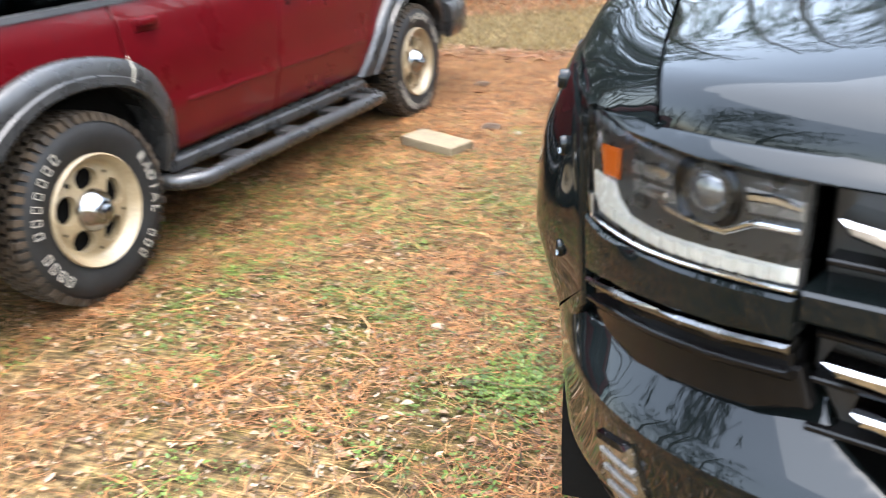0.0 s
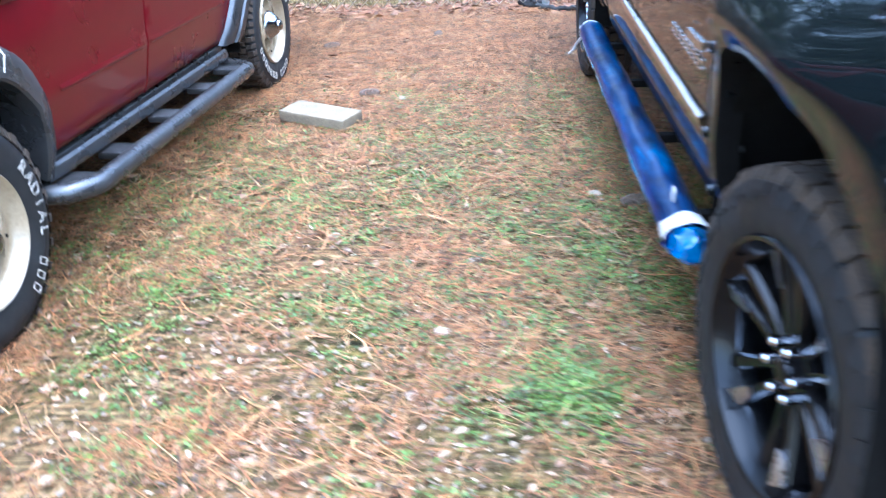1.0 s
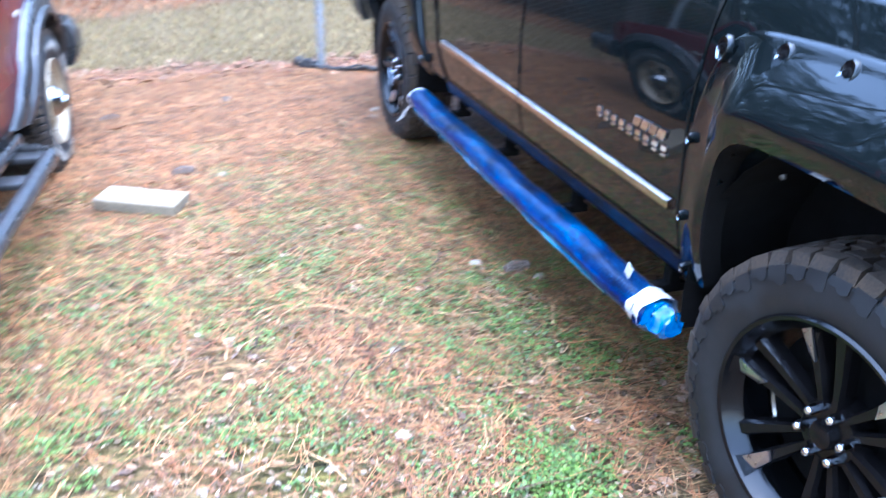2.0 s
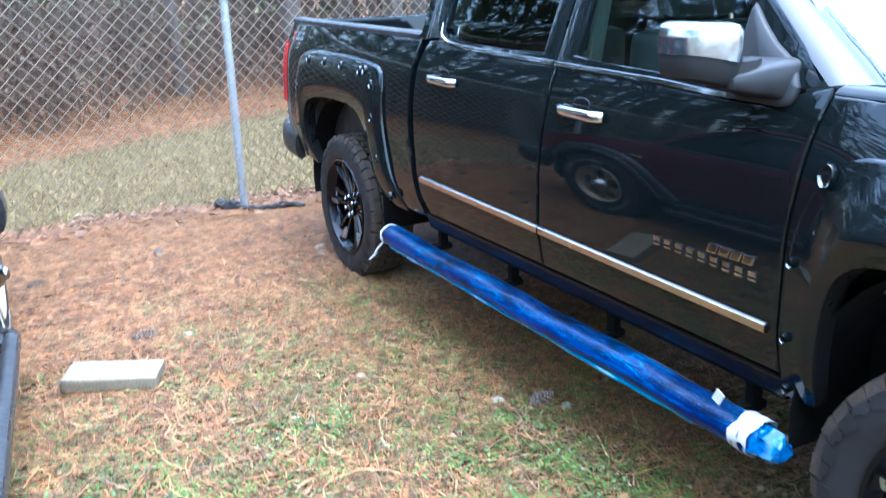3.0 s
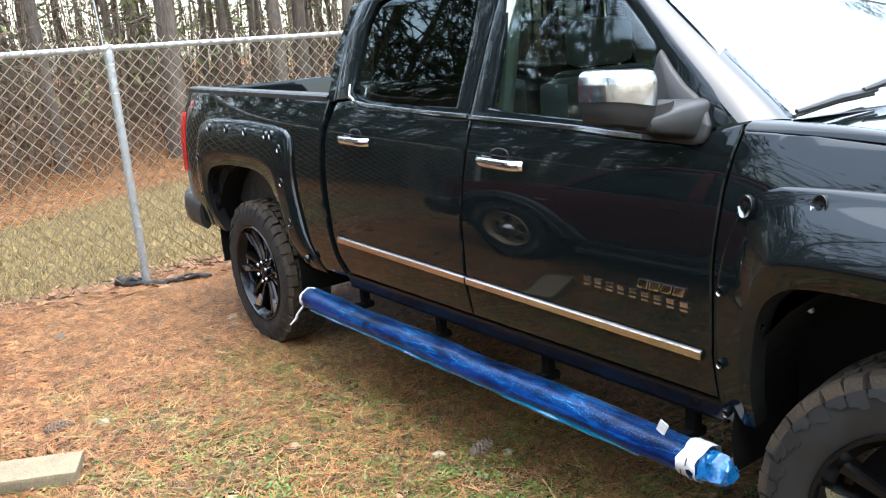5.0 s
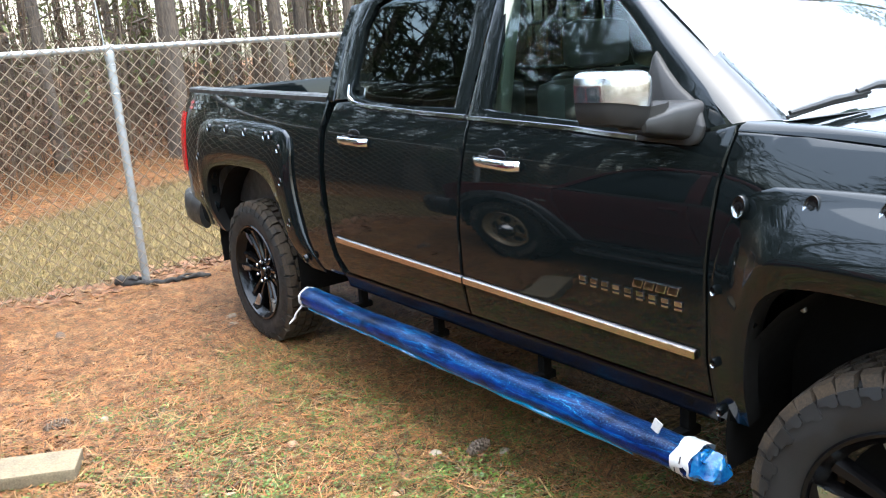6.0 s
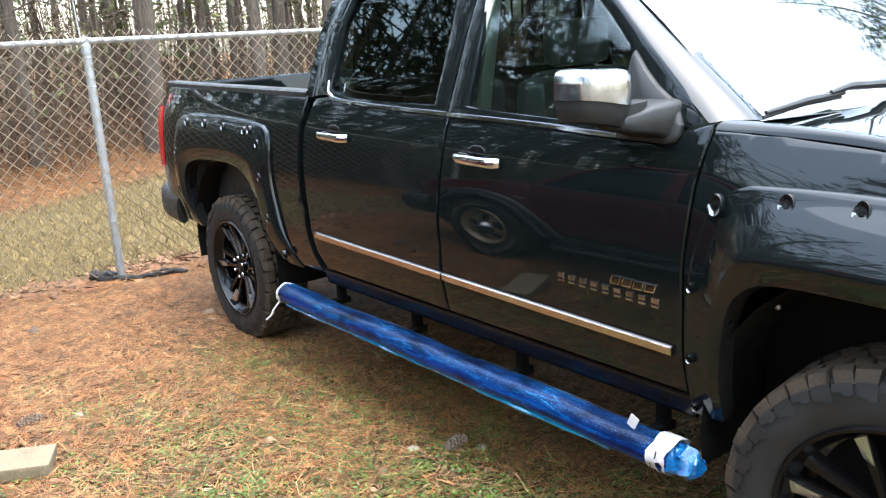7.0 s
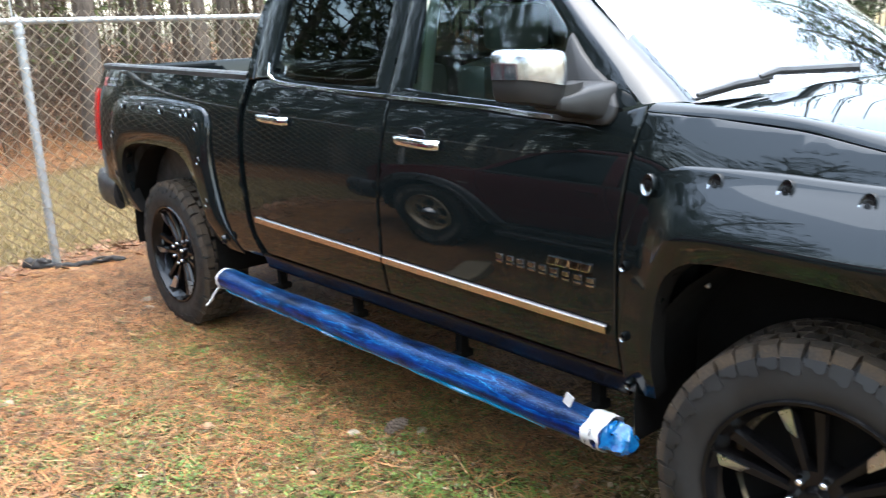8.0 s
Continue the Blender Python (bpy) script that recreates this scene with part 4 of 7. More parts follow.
for k in range(2):
    p, q = wrap(ux(0.238), 1.116), wrap(ux(0.243), 1.116)
    n = (q - p).cross(Vector((0, 0, 1))).normalized()
    if n.y > 0:
        n = -n
    if k:
        p, n = Vector((TRUCK_W - p.x, p.y, p.z)), Vector((-n.x, n.y, n.z))
    turn = Matrix.Translation(p - n * 0.035) @ n.to_track_quat("X", "Z").to_matrix().to_4x4()
    bm = bmesh.new()
    lathe(bm, [(0.0, 0.046), (0.026, 0.044), (0.031, 0.038), (0.022, 0.0285)], 28)
    bmesh.ops.transform(bm, matrix=turn, verts=bm.verts[:])
    fix_normals(bm)
    part("projector_ring", bm, M["gloss_black"], lamps[k])
    bm = bmesh.new()
    lathe(bm, [(0.016, 0.0285), (0.026, 0.024), (0.032, 0.014), (0.034, 0.001)], 28)
    bmesh.ops.transform(bm, matrix=turn, verts=bm.verts[:])
    fix_normals(bm)
    part("projector_lens", bm, M["lamp_lens_ball"], lamps[k])
nose_pair("lens_cover", [(0.087, 1.164), (0.088, 1.06), (0.090, 1.022), (0.16, 1.026), (0.334, 1.040), (0.334, 1.146), (0.24, 1.146), (0.136, 1.156)], M["lens"], lamps, lift=0.001, depth=0.004)

# brow between hood and lamp, panel under the lamp, dark strip, grille frame
BROW = [(0.100, 1.168), (0.140, 1.163), (0.24, 1.156), (0.332, 1.156), (0.45, 1.156), (1.013, 1.156), (1.013, 1.184), (0.45, 1.182), (0.30, 1.179), (0.16, 1.176)]


def brow_skin(u, z):
    p, q = wrap(u, z), wrap(u + 0.004, z)
    way = (q - p).normalized()
    return p + Vector((way.y, -way.x, 0)) * (0.008 - 1.0 * max(0.0, z - 1.160))


def brow_left(u, z):
    p = brow_skin(-u, z)
    return Vector((TRUCK_W - p.x, p.y, p.z))


part("lamp_brow", skin(nose(BROW), brow_skin, 0.02, 0.006, 0.003, 0.04), M["paint"], truck)
part("lamp_brow", skin([(-u, z) for u, z in nose(BROW)][::-1], brow_left, 0.02, 0.006, 0.003, 0.04), M["paint"], truck)
nose_pair("lamp_lower_panel", [(0.087, 1.018), (0.118, 1.012), (0.20, 1.022), (0.338, 1.032), (0.338, 0.984), (0.22, 0.970), (0.14, 0.955), (0.090, 0.938)], M["paint"], truck, lift=0.002, depth=0.04)
nose_pair("trim_strip", [(0.090, 0.930), (0.14, 0.950), (0.22, 0.966), (0.338, 0.980), (0.338, 0.968), (0.22, 0.954), (0.14, 0.938), (0.092, 0.922)], M["strip"], truck, lift=0.004, depth=0.03, label="satin trim strip under the headlamp")
nose_pair("lower_lamp_panel", [(0.090, 0.920), (0.14, 0.935), (0.22, 0.950), (0.338, 0.964), (0.340, 0.930), (0.22, 0.915), (0.14, 0.900), (0.092, 0.880)], M["gloss_black"], truck, lift=-0.012, depth=0.04)
nose_pair("trim_strip", [(0.092, 0.902), (0.14, 0.920), (0.22, 0.934), (0.339, 0.948), (0.339, 0.943), (0.22, 0.929), (0.14, 0.915), (0.092, 0.897)], M["gloss_black"], truck, lift=0.002, depth=0.03)
grille = nose_pair("grille", [(0.342, 1.150), (0.45, 1.150), (1.013, 1.150), (1.013, 0.84), (0.45, 0.84), (0.385, 0.86), (0.345, 0.93)], M["black_plastic"], truck, du=0.08, dv=0.08, lift=-0.06, depth=0.03, label="black grille with chrome bars")
nose_pair("chrome_bar", [(0.362, 1.120), (0.42, 1.112), (1.013, 1.106), (1.013, 1.082), (0.42, 1.092), (0.374, 1.104)], M["chrome"], grille, du=0.08, lift=-0.01, depth=0.05)
nose_pair("body_bar", [(0.342, 1.044), (0.42, 1.046), (1.013, 1.046), (1.013, 1.006), (0.42, 1.010), (0.342, 1.010)], M["paint"], grille, du=0.08, lift=0.004, depth=0.06)
nose_pair("chrome_bar", [(0.366, 0.967), (0.42, 0.966), (1.013, 0.962), (1.013, 0.936), (0.43, 0.948), (0.382, 0.954)], M["chrome"], grille, du=0.08, lift=-0.006, depth=0.05)
nose_pair("chrome_bar", [(0.398, 0.919), (0.44, 0.917), (1.013, 0.912), (1.013, 0.888), (0.44, 0.900), (0.408, 0.908)], M["chrome"], grille, du=0.08, lift=-0.006, depth=0.05)
for z in (1.066, 0.985, 0.93, 0.87):
    nose_pair("grille_slat", [(0.352, z + 0.004), (0.5, z + 0.004), (1.013, z + 0.004), (1.013, z - 0.004), (0.5, z - 0.004), (0.352, z - 0.004)], M["gloss_black"], grille, du=0.1, edge=0.002, lift=-0.03, depth=0.03)

nose_pair("bumper_filler", [(0.060, 0.895), (0.14, 0.915), (0.22, 0.930), (0.345, 0.945), (0.36, 0.90), (0.30, 0.875), (0.2, 0.86), (0.10, 0.83), (0.05, 0.80)], M["gloss_black"], truck, lift=-0.020, depth=0.02)
# front bumper
BUMP = [(0.022, 0.848), (0.090, 0.862), (0.15, 0.885), (0.22, 0.897), (0.31, 0.908), (0.345, 0.925), (0.385, 0.868), (0.45, 0.835), (1.013, 0.835), (1.013, 0.60), (0.45, 0.59), (0.25, 0.58), (0.12, 0.565), (0.05, 0.56), (0.030, 0.60)]


def bumper_skin(u, z):
    p, q = wrap(u, z), wrap(u + 0.004, z)
    way = (q - p).normalized()
    push = float(np.interp(z, [0.55, 0.62, 0.74, 0.785, 0.800, 0.815, 0.89, 0.93], [-0.045, -0.015, 0.012, 0.022, 0.024, 0.014, -0.056, -0.085]))
    return p + Vector((way.y, -way.x, 0)) * push * (0.1 + 0.9 * step01(u, ux(0.03), ux(0.16)))


def bumper_left(u, z):
    p = bumper_skin(-u, z)
    return Vector((TRUCK_W - p.x, p.y, p.z))


bumper = [part("front_bumper", skin(nose(BUMP), bumper_skin, 0.02, 0.008, 0.005, 0.04), M["paint"], truck, "dark painted front bumper"),
          part("front_bumper", skin([(-u, z) for u, z in nose(BUMP)][::-1], bumper_left, 0.02, 0.008, 0.005, 0.04), M["paint"], truck, "dark painted front bumper")]
FOG = [(0.134, 0.735), (0.188, 0.762), (0.202, 0.69), (0.198, 0.625), (0.146, 0.61)]
for k in range(2):
    o = nose(FOG)
    srf = bumper_skin
    if k:
        o, srf = [(-u, z) for u, z in o][::-1], bumper_left
    fg = part("fog_lamp", skin(o, srf, 0.03, 0.03, 0.006, 0.03, lift=0.010), M["lamp_silver"], bumper[k], "clear fog lamp")
    for z0 in (0.66, 0.69, 0.72):
        o = nose([(0.145, z0 - 0.004), (0.195, z0 + 0.004), (0.195, z0 + 0.012), (0.145, z0 + 0.004)])
        if k:
            o = [(-u, z) for u, z in o][::-1]
        part("fog_lamp_rib", skin(o, srf, 0.03, 0.03, 0.002, 0.01, lift=0.014), M["lamp_grey"], fg)
bm = bmesh.new()
rows = []
for z, back in ((0.60, 0.03), (0.50, 0.07), (0.46, 0.14)):
    rows.append([wrap(u, z) + Vector((0, back, 0)) for u in np.linspace(ux(0.05), PLAN_U[-1], 24)])
sheet(bm, rows)
g = bmesh.ops.duplicate(bm, geom=bm.verts[:] + bm.edges[:] + bm.faces[:])
bmesh.ops.transform(bm, matrix=Matrix.Translation((TRUCK_W, 0, 0)) @ Matrix.Diagonal((-1, 1, 1, 1)), verts=[v for v in g["geom"] if isinstance(v, bmesh.types.BMVert)])
fix_normals(bm)
part("air_dam", bm, M["black_plastic"], truck)

# wheel wells, frame, axles
for k in range(2):
    for yc, lo, hi in ((0.0, -0.42, 0.50), (AXLE, 3.10, 4.12)):
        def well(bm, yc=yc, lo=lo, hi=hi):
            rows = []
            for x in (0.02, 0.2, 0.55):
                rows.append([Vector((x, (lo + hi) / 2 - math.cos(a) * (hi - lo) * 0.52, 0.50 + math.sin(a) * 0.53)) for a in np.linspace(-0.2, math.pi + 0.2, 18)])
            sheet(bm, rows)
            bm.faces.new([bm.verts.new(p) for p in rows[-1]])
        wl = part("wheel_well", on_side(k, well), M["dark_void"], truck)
        if yc == 0.0:
            for cx, ca in ((0.06, 2.75), (0.14, 2.35), (0.20, 1.95), (0.17, 2.15), (0.08, 3.05), (0.24, 1.60), (0.16, 1.30)):
                def clip(bm, cx=cx, ca=ca, lo=lo, hi=hi):
                    c = Vector((cx, (lo + hi) / 2 - math.cos(ca) * (hi - lo) * 0.51, 0.50 + math.sin(ca) * 0.515))
                    inward = (Vector((cx, (lo + hi) / 2, 0.50)) - c).normalized()
                    cyl(bm, c - inward * 0.004, c + inward * 0.006, 0.010, 0.006, 10)
                part("liner_clip", on_side(k, clip), M["lamp_grey"], wl, "small bright liner clip")
UNDER = [("floor_pan", (0.08, 0.55, 0.545), (TRUCK_W - 0.08, 2.65, 0.60)), ("engine_cradle", (0.3, -0.7, 0.5), (TRUCK_W - 0.3, 0.5, 0.9)),
         # unseen boxes from here on, added to block light from the far side
         ("gearbox", (0.86, 0.55, 0.36), (1.16, 1.75, 0.56)), ("fuel_tank", (0.62, 1.85, 0.37), (0.98, 2.85, 0.56)),
         ("cross_member", (0.50, 0.9, 0.43), (TRUCK_W - 0.50, 1.0, 0.50)), ("cross_member", (0.50, 1.76, 0.43), (TRUCK_W - 0.50, 1.84, 0.50))]
for name, lo, hi in UNDER:
    bm = bmesh.new()
    box(bm, lo, hi, 0.02)
    part(name, bm, M["dark_void"], truck)
for x in (0.48, TRUCK_W - 0.58):
    bm = bmesh.new()
    sheet(bm, [[Vector((x + dx, y, z)) for dx, z in ((0, lo), (0.10, lo), (0.10, lo + 0.16), (0, lo + 0.16), (0, lo))] for y, lo in ((-0.75, 0.55), (0.50, 0.55), (0.72, 0.42), (2.80, 0.42), (3.05, 0.55), (4.60, 0.55))])
    fix_normals(bm)
    part("frame_rail", bm, M["dark_void"], truck)
for y in (0.0, AXLE):
    bm = bmesh.new()
    cyl(bm, (0.2, y, 0.405), (TRUCK_W - 0.2, y, 0.405), 0.05)
    part("axle", bm, M["dark_void"], truck)

# cabin
for x0 in (0.24, 1.12):
    for y0, z1 in ((1.30, 1.45), (2.15, 1.42)):
        bm = bmesh.new()
        box(bm, (x0, y0 - 0.45, 0.90), (x0 + 0.60, y0 + 0.10, 1.06), 0.04)
        box(bm, (x0, y0 + 0.02, 1.0), (x0 + 0.60, y0 + 0.18, z1), 0.05)
        box(bm, (x0 + 0.16, y0 + 0.10, z1 + 0.03), (x0 + 0.44, y0 + 0.20, z1 + 0.20), 0.04)
        part("cabin_seat", bm, M["seat"], truck)
bm = bmesh.new()
box(bm, (0.14, 0.50, 1.05), (TRUCK_W - 0.14, 0.98, 1.30), 0.06)
part("dashboard", bm, M["seat"], truck)
bm = bmesh.new()
lathe(bm, [(0.015 * math.cos(a), 0.185 + 0.015 * math.sin(a)) for a in np.linspace(0, 2 * math.pi, 9)], 32)
bmesh.ops.transform(bm, matrix=Matrix.Translation((1.46, 1.06, 1.25)) @ Matrix.Rotation(radians(65), 4, "X") @ Matrix.Rotation(radians(90), 4, "Y"), verts=bm.verts[:])
part("steering_wheel", bm, M["seat"], truck)
for k in range(2):
    def belt(bm):
        box(bm, (0.12, 1.56, 1.0), (0.16, 1.70, 1.38), 0.01)
        tube(bm, [(0.15, 1.545, 1.33), (0.20, 1.545, 1.60), (0.245, 1.54, 1.84)], 0.034, 8, 0.6)
    part("door_pillar_trim", on_side(k, belt), M["liner"], truck, "pale grey-green door pillar trim")
    def cards(bm):
        box(bm, (0.10, 0.6, 0.65), (0.12, 2.6, 1.31))
    part("door_card", on_side(k, cards), M["seat"], truck)
bm = bmesh.new()
box(bm, (0.32, 1.3, 1.86), (TRUCK_W - 0.32, 2.55, 1.875))
part("headliner", bm, M["liner"], truck)


# side details: handles, mouldings, badges, mirrors, steps
def side_strip(bm, run, h, lift):
    line = [(-y, z) for y, z in run]
    rows = []
    for dz, l in ((-h / 2, 0.0), (-h / 2 + 0.003, lift), (h / 2 - h * 0.18, lift), (h / 2 - 0.002, lift * 0.55), (h / 2, 0.0)):
        rows.append([wrap(u, z + dz) + Vector((-l - 0.001, 0, 0)) for u, z in line])
    vs = sheet(bm, rows)
    bm.faces.new([r[0] for r in vs])
    bm.faces.new([r[-1] for r in vs][::-1])
    fix_normals(bm)


M["copper_chrome"] = surface("satin_chrome_moulding", (0.40, 0.34, 0.30), (0.46, 0.41, 0.37), 30, 0.16, 1.0, spread=0.05)
for k in range(2):
    for door, a, b in (("front_door", 0.596, 1.632), ("rear_door", 1.642, 2.585)):
        def moulding(bm, a=a, b=b):
            side_strip(bm, [(y, 0.725 + (y - 0.596) * 0.0190) for y in np.linspace(a, b, 12)], 0.030, 0.013)
        part("door_moulding", on_side(k, moulding), M["copper_chrome"], body_parts[door, k], "bright door moulding strip")
    for door, y0, y1, z in (("front_door", 1.305, 1.535, 1.196), ("rear_door", 2.265, 2.500, 1.225)):
        def grip(bm, y0=y0, y1=y1, z=z):
            pts = [Vector((wrap(-y, z).x - out, y, z + dz)) for y, out, dz in ((y0, 0.006, -0.004), (y0 + 0.02, 0.030, -0.002), (y0 + 0.08, 0.038, 0.001), (y1 - 0.08, 0.038, 0.003), (y1 - 0.03, 0.030, 0.004), (y1, 0.006, 0.005))]
            tube(bm, dense(pts, 0.02), 0.017, 12, 0.55)
        h = part("door_handle", on_side(k, grip), M["chrome"], body_parts[door, k], "chrome door handle")

        def cup(bm, y0=y0, y1=y1, z=z):
            c = wrap(-(y0 + y1) / 2 - 0.01, z + 0.02)
            r = bmesh.ops.create_uvsphere(bm, u_segments=20, v_segments=10, radius=1.0, matrix=Matrix.Translation(c + Vector((0.004, 0, 0))) @ Matrix.Diagonal((0.008, 0.055, 0.030, 1)))
        part("handle_cup", on_side(k, cup), M["gloss_black"], h)

    for j in range(9):
        def badge(bm, j=j):
            y = 1.018 - j * 0.0455
            z = 0.852 + (y - 0.632) * 0.024
            box(bm, (-0.009, y - 0.013, z - 0.0145), (0.0, y + 0.013, z - 0.006), 0.002)
            box(bm, (-0.009, y - 0.013, z - 0.002), (0.0, y + 0.013, z + 0.0145), 0.002)
        part("badge_bar", on_side(k, badge), M["chrome"], body_parts["front_door", k], "small chrome badge block", smooth=False)

    for j in range(4):
        def badge2(bm, j=j):
            y = 0.797 - j * 0.042
            box(bm, (-0.012, y - 0.019, 0.880), (0.0, y + 0.017, 0.908), 0.003, m=Matrix.Translation((0, y, 0.89)) @ Matrix(((1, 0, 0, 0), (0, 1, -0.35, 0), (0, 0, 1, 0), (0, 0, 0, 1))) @ Matrix.Translation((0, -y, -0.89)))
        part("badge_plate", on_side(k, badge2), M["chrome"], body_parts["front_door", k], "slanted chrome badge block", smooth=False)

    for y, w, stuff, lab in ((4.42, 0.075, "red_lens", "red slanted decal block"), (4.325, 0.070, "machined", "silver slanted decal block"), (4.245, 0.050, "machined", "silver slanted decal block")):
        def decal(bm, y=y, w=w):
            rows = [[wrap(-(y + dy * w - dz * 0.25), 1.345 + dz) + Vector((-0.003, 0, 0)) for dy in (0.5, 0.1, -0.1, -0.5)] for dz in (-0.024, -0.010, 0.010, 0.024)]
            vs = [[bm.verts.new(p) for p in row] for row in rows]
            for q, a, b in ((0, 0, 3), (2, 0, 3), (1, 1, 2)):
                bm.faces.new((vs[q][a], vs[q][b], vs[q + 1][b], vs[q + 1][a]))
            fix_normals(bm)
        part("decal", on_side(k, decal), M[stuff], body_parts["bed_side", k], lab, smooth=False)

    # door mirror: boxy housing, chrome upper cap, wedge, foot and sail
    HOUSE = [(-0.075, 0.775), (-0.085, 0.690), (-0.100, 0.662), (-0.130, 0.652), (-0.180, 0.660), (-0.225, 0.690), (-0.252, 0.735), (-0.258, 0.775)]

    def shell(bm):
        rows = []
        for z, g in ((1.352, 0.72), (1.356, 0.86), (1.374, 0.96), (1.42, 1.0), (1.47, 1.0), (1.488, 0.96), (1.497, 0.88), (1.500, 0.70)):
            row = []
            for x, y in HOUSE:
                drop = 0.022 * step01(-x, 0.09, 0.25) if z < 1.40 else -0.004 * step01(-x, 0.15, 0.26)
                row.append(Vector((-0.165 + (x + 0.165) * g, 0.775 + (y - 0.775) * g, z + drop)))
            rows.append(row + row[:1])
        vs = sheet(bm, rows)
        bm.faces.new([bm.verts.new(p) for p in rows[0][:-1]])
        bm.faces.new([bm.verts.new(p) for p in rows[-1][:-1]][::-1])
        bmesh.ops.remove_doubles(bm, verts=bm.verts[:], dist=1e-4)
        fix_normals(bm)
    mir = part("door_mirror", on_side(k, shell), M["matte_plastic"], truck, "black door mirror with a chrome cap", angle=32)

    def capm(bm):
        rows = []
        line = dense([Vector((x, y, 0)) for x, y in HOUSE[1:]], 0.012)
        for z, g in ((1.412, 1.005), (1.412, 1.035), (1.470, 1.035), (1.487, 1.015), (1.498, 0.95), (1.5045, 0.80), (1.506, 0.55), (1.505, 0.05)):
            row = []
            for p in line:
                x, y = p.x, p.y
                lift = 0.022 * step01(-x, 0.10, 0.25) if z < 1.43 else 0.004 * step01(-x, 0.15, 0.26)
                row.append(Vector((-0.165 + (x + 0.165) * g, 0.775 + (y - 0.775) * g, z + lift)))
            rows.append(row)
        sheet(bm, rows)
        fix_normals(bm)
    part("mirror_cap", on_side(k, capm), M["old_chrome"], mir, "chrome mirror cap", angle=40)

    def arm(bm):
        # wedge at the inner end of the housing, and the foot that carries it
        rows = []
        for x, y0, y1, z0, z1 in ((-0.150, 0.690, 0.760, 1.366, 1.410), (-0.102, 0.664, 0.760, 1.366, 1.410), (-0.045, 0.660, 0.745, 1.378, 1.414), (-0.018, 0.672, 0.735, 1.402, 1.416)):
            rows.append([Vector((x, y, z)) for y, z in ((y0, z0), (y0, z1), (y1, z1), (y1, z0), (y0, z0))])
        sheet(bm, rows)
        rows = []
        for x, y0, y1, z0, z1 in ((-0.128, 0.668, 0.745, 1.350, 1.376), (-0.122, 0.660, 0.755, 1.344, 1.382), (-0.08, 0.652, 0.770, 1.334, 1.388), (-0.02, 0.640, 0.785, 1.322, 1.402), (0.03, 0.628, 0.800, 1.306, 1.410), (0.09, 0.62, 0.81, 1.30, 1.415)):
            c, d, e, f = (y0 + y1) / 2, (y1 - y0) / 2, (z0 + z1) / 2, (z1 - z0) / 2
            sup = lambda v: math.copysign(abs(v) ** 0.38, v)
            rows.append([Vector((x, c + d * sup(math.cos(q)), e + f * sup(math.sin(q)))) for q in np.linspace(0, 2 * math.pi, 21)])
        sheet(bm, rows)
        bm.faces.new([bm.verts.new(p) for p in rows[0][:-1]])
        bmesh.ops.remove_doubles(bm, verts=bm.verts[:], dist=1e-4)
        fix_normals(bm)
    part("mirror_arm", on_side(k, arm), M["matte_plastic"], mir, angle=35)

    def sail(bm):
        a = [(0.606, 1.345), (0.606, 1.318), (0.618, 1.300), (0.640, 1.294), (0.73, 1.298), (0.82, 1.300), (0.832, 1.42), (0.832, 1.53), (0.826, 1.541), (0.812, 1.530), (0.770, 1.490), (0.716, 1.446), (0.662, 1.414), (0.628, 1.385)]
        c = Vector((-0.72, 1.38))
        rows = []
        for shrink, out in ((1.0, 0.002), (0.995, 0.010), (0.97, 0.016), (0.90, 0.020), (0.5, 0.026), (0.05, 0.028)):
            row = []
            for y, z in a + a[:1]:
                u, w = c.x + (-y - c.x) * shrink, c.y + (z - c.y) * shrink
                row.append(wrap(u, w) + Vector((-out, 0, 0)))
            rows.append(row)
        sheet(bm, rows)
        fix_normals(bm)
        if sum(f.normal.x * f.calc_area() for f in bm.faces) > 0:
            bmesh.ops.reverse_faces(bm, faces=bm.faces[:])
    part("mirror_base", on_side(k, sail), M["matte_plastic"], mir, angle=50)

    # side step in film
    def step_tube(bm):
        rnd = random.Random(5)
        pts, rad = [], []
        for y in np.linspace(0.572, 2.955, 150):
            end = min(1.0, (y - 0.540) / 0.045, (2.962 - y) / 0.03) ** 0.45
            pts.append(Vector((-0.012, y, 0.412 + 0.004 * math.sin(y * 7))))
            rad.append(0.049 * end)
        rings = tube(bm, pts, rad, 20, 1.2)
        for ring_ in rings:
            for v in ring_:
                if v.co.y < 0.60:
                    v.co += Vector((noise.noise(v.co * 38), 0.6 * noise.noise(v.co * 31), noise.noise(v.co * 43))) * 0.016
                n = noise.noise(Vector((v.co.x * 26, v.co.y * 6, v.co.z * 26))) * 0.0050 + noise.noise(Vector((v.co.x * 60, v.co.y * 22, v.co.z * 60))) * 0.0022
                c = Vector((-0.012, v.co.y, 0.412))
                v.co += (v.co - c).normalized() * n
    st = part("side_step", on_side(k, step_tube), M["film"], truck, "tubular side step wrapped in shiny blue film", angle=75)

    def hem(bm):
        rows = []
        for y in np.linspace(0.78, 2.86, 70):
            w = 0.0016 * math.sin(y * 9) + 0.001 * math.sin(y * 31)
            rows.append([Vector((-0.056 + w, y, 0.384)), Vector((-0.064 + w, y, 0.380 + w)), Vector((-0.062 + w, y, 0.372 + w)), Vector((-0.052 + w, y, 0.368 + w))])
        sheet(bm, rows)
        fix_normals(bm)
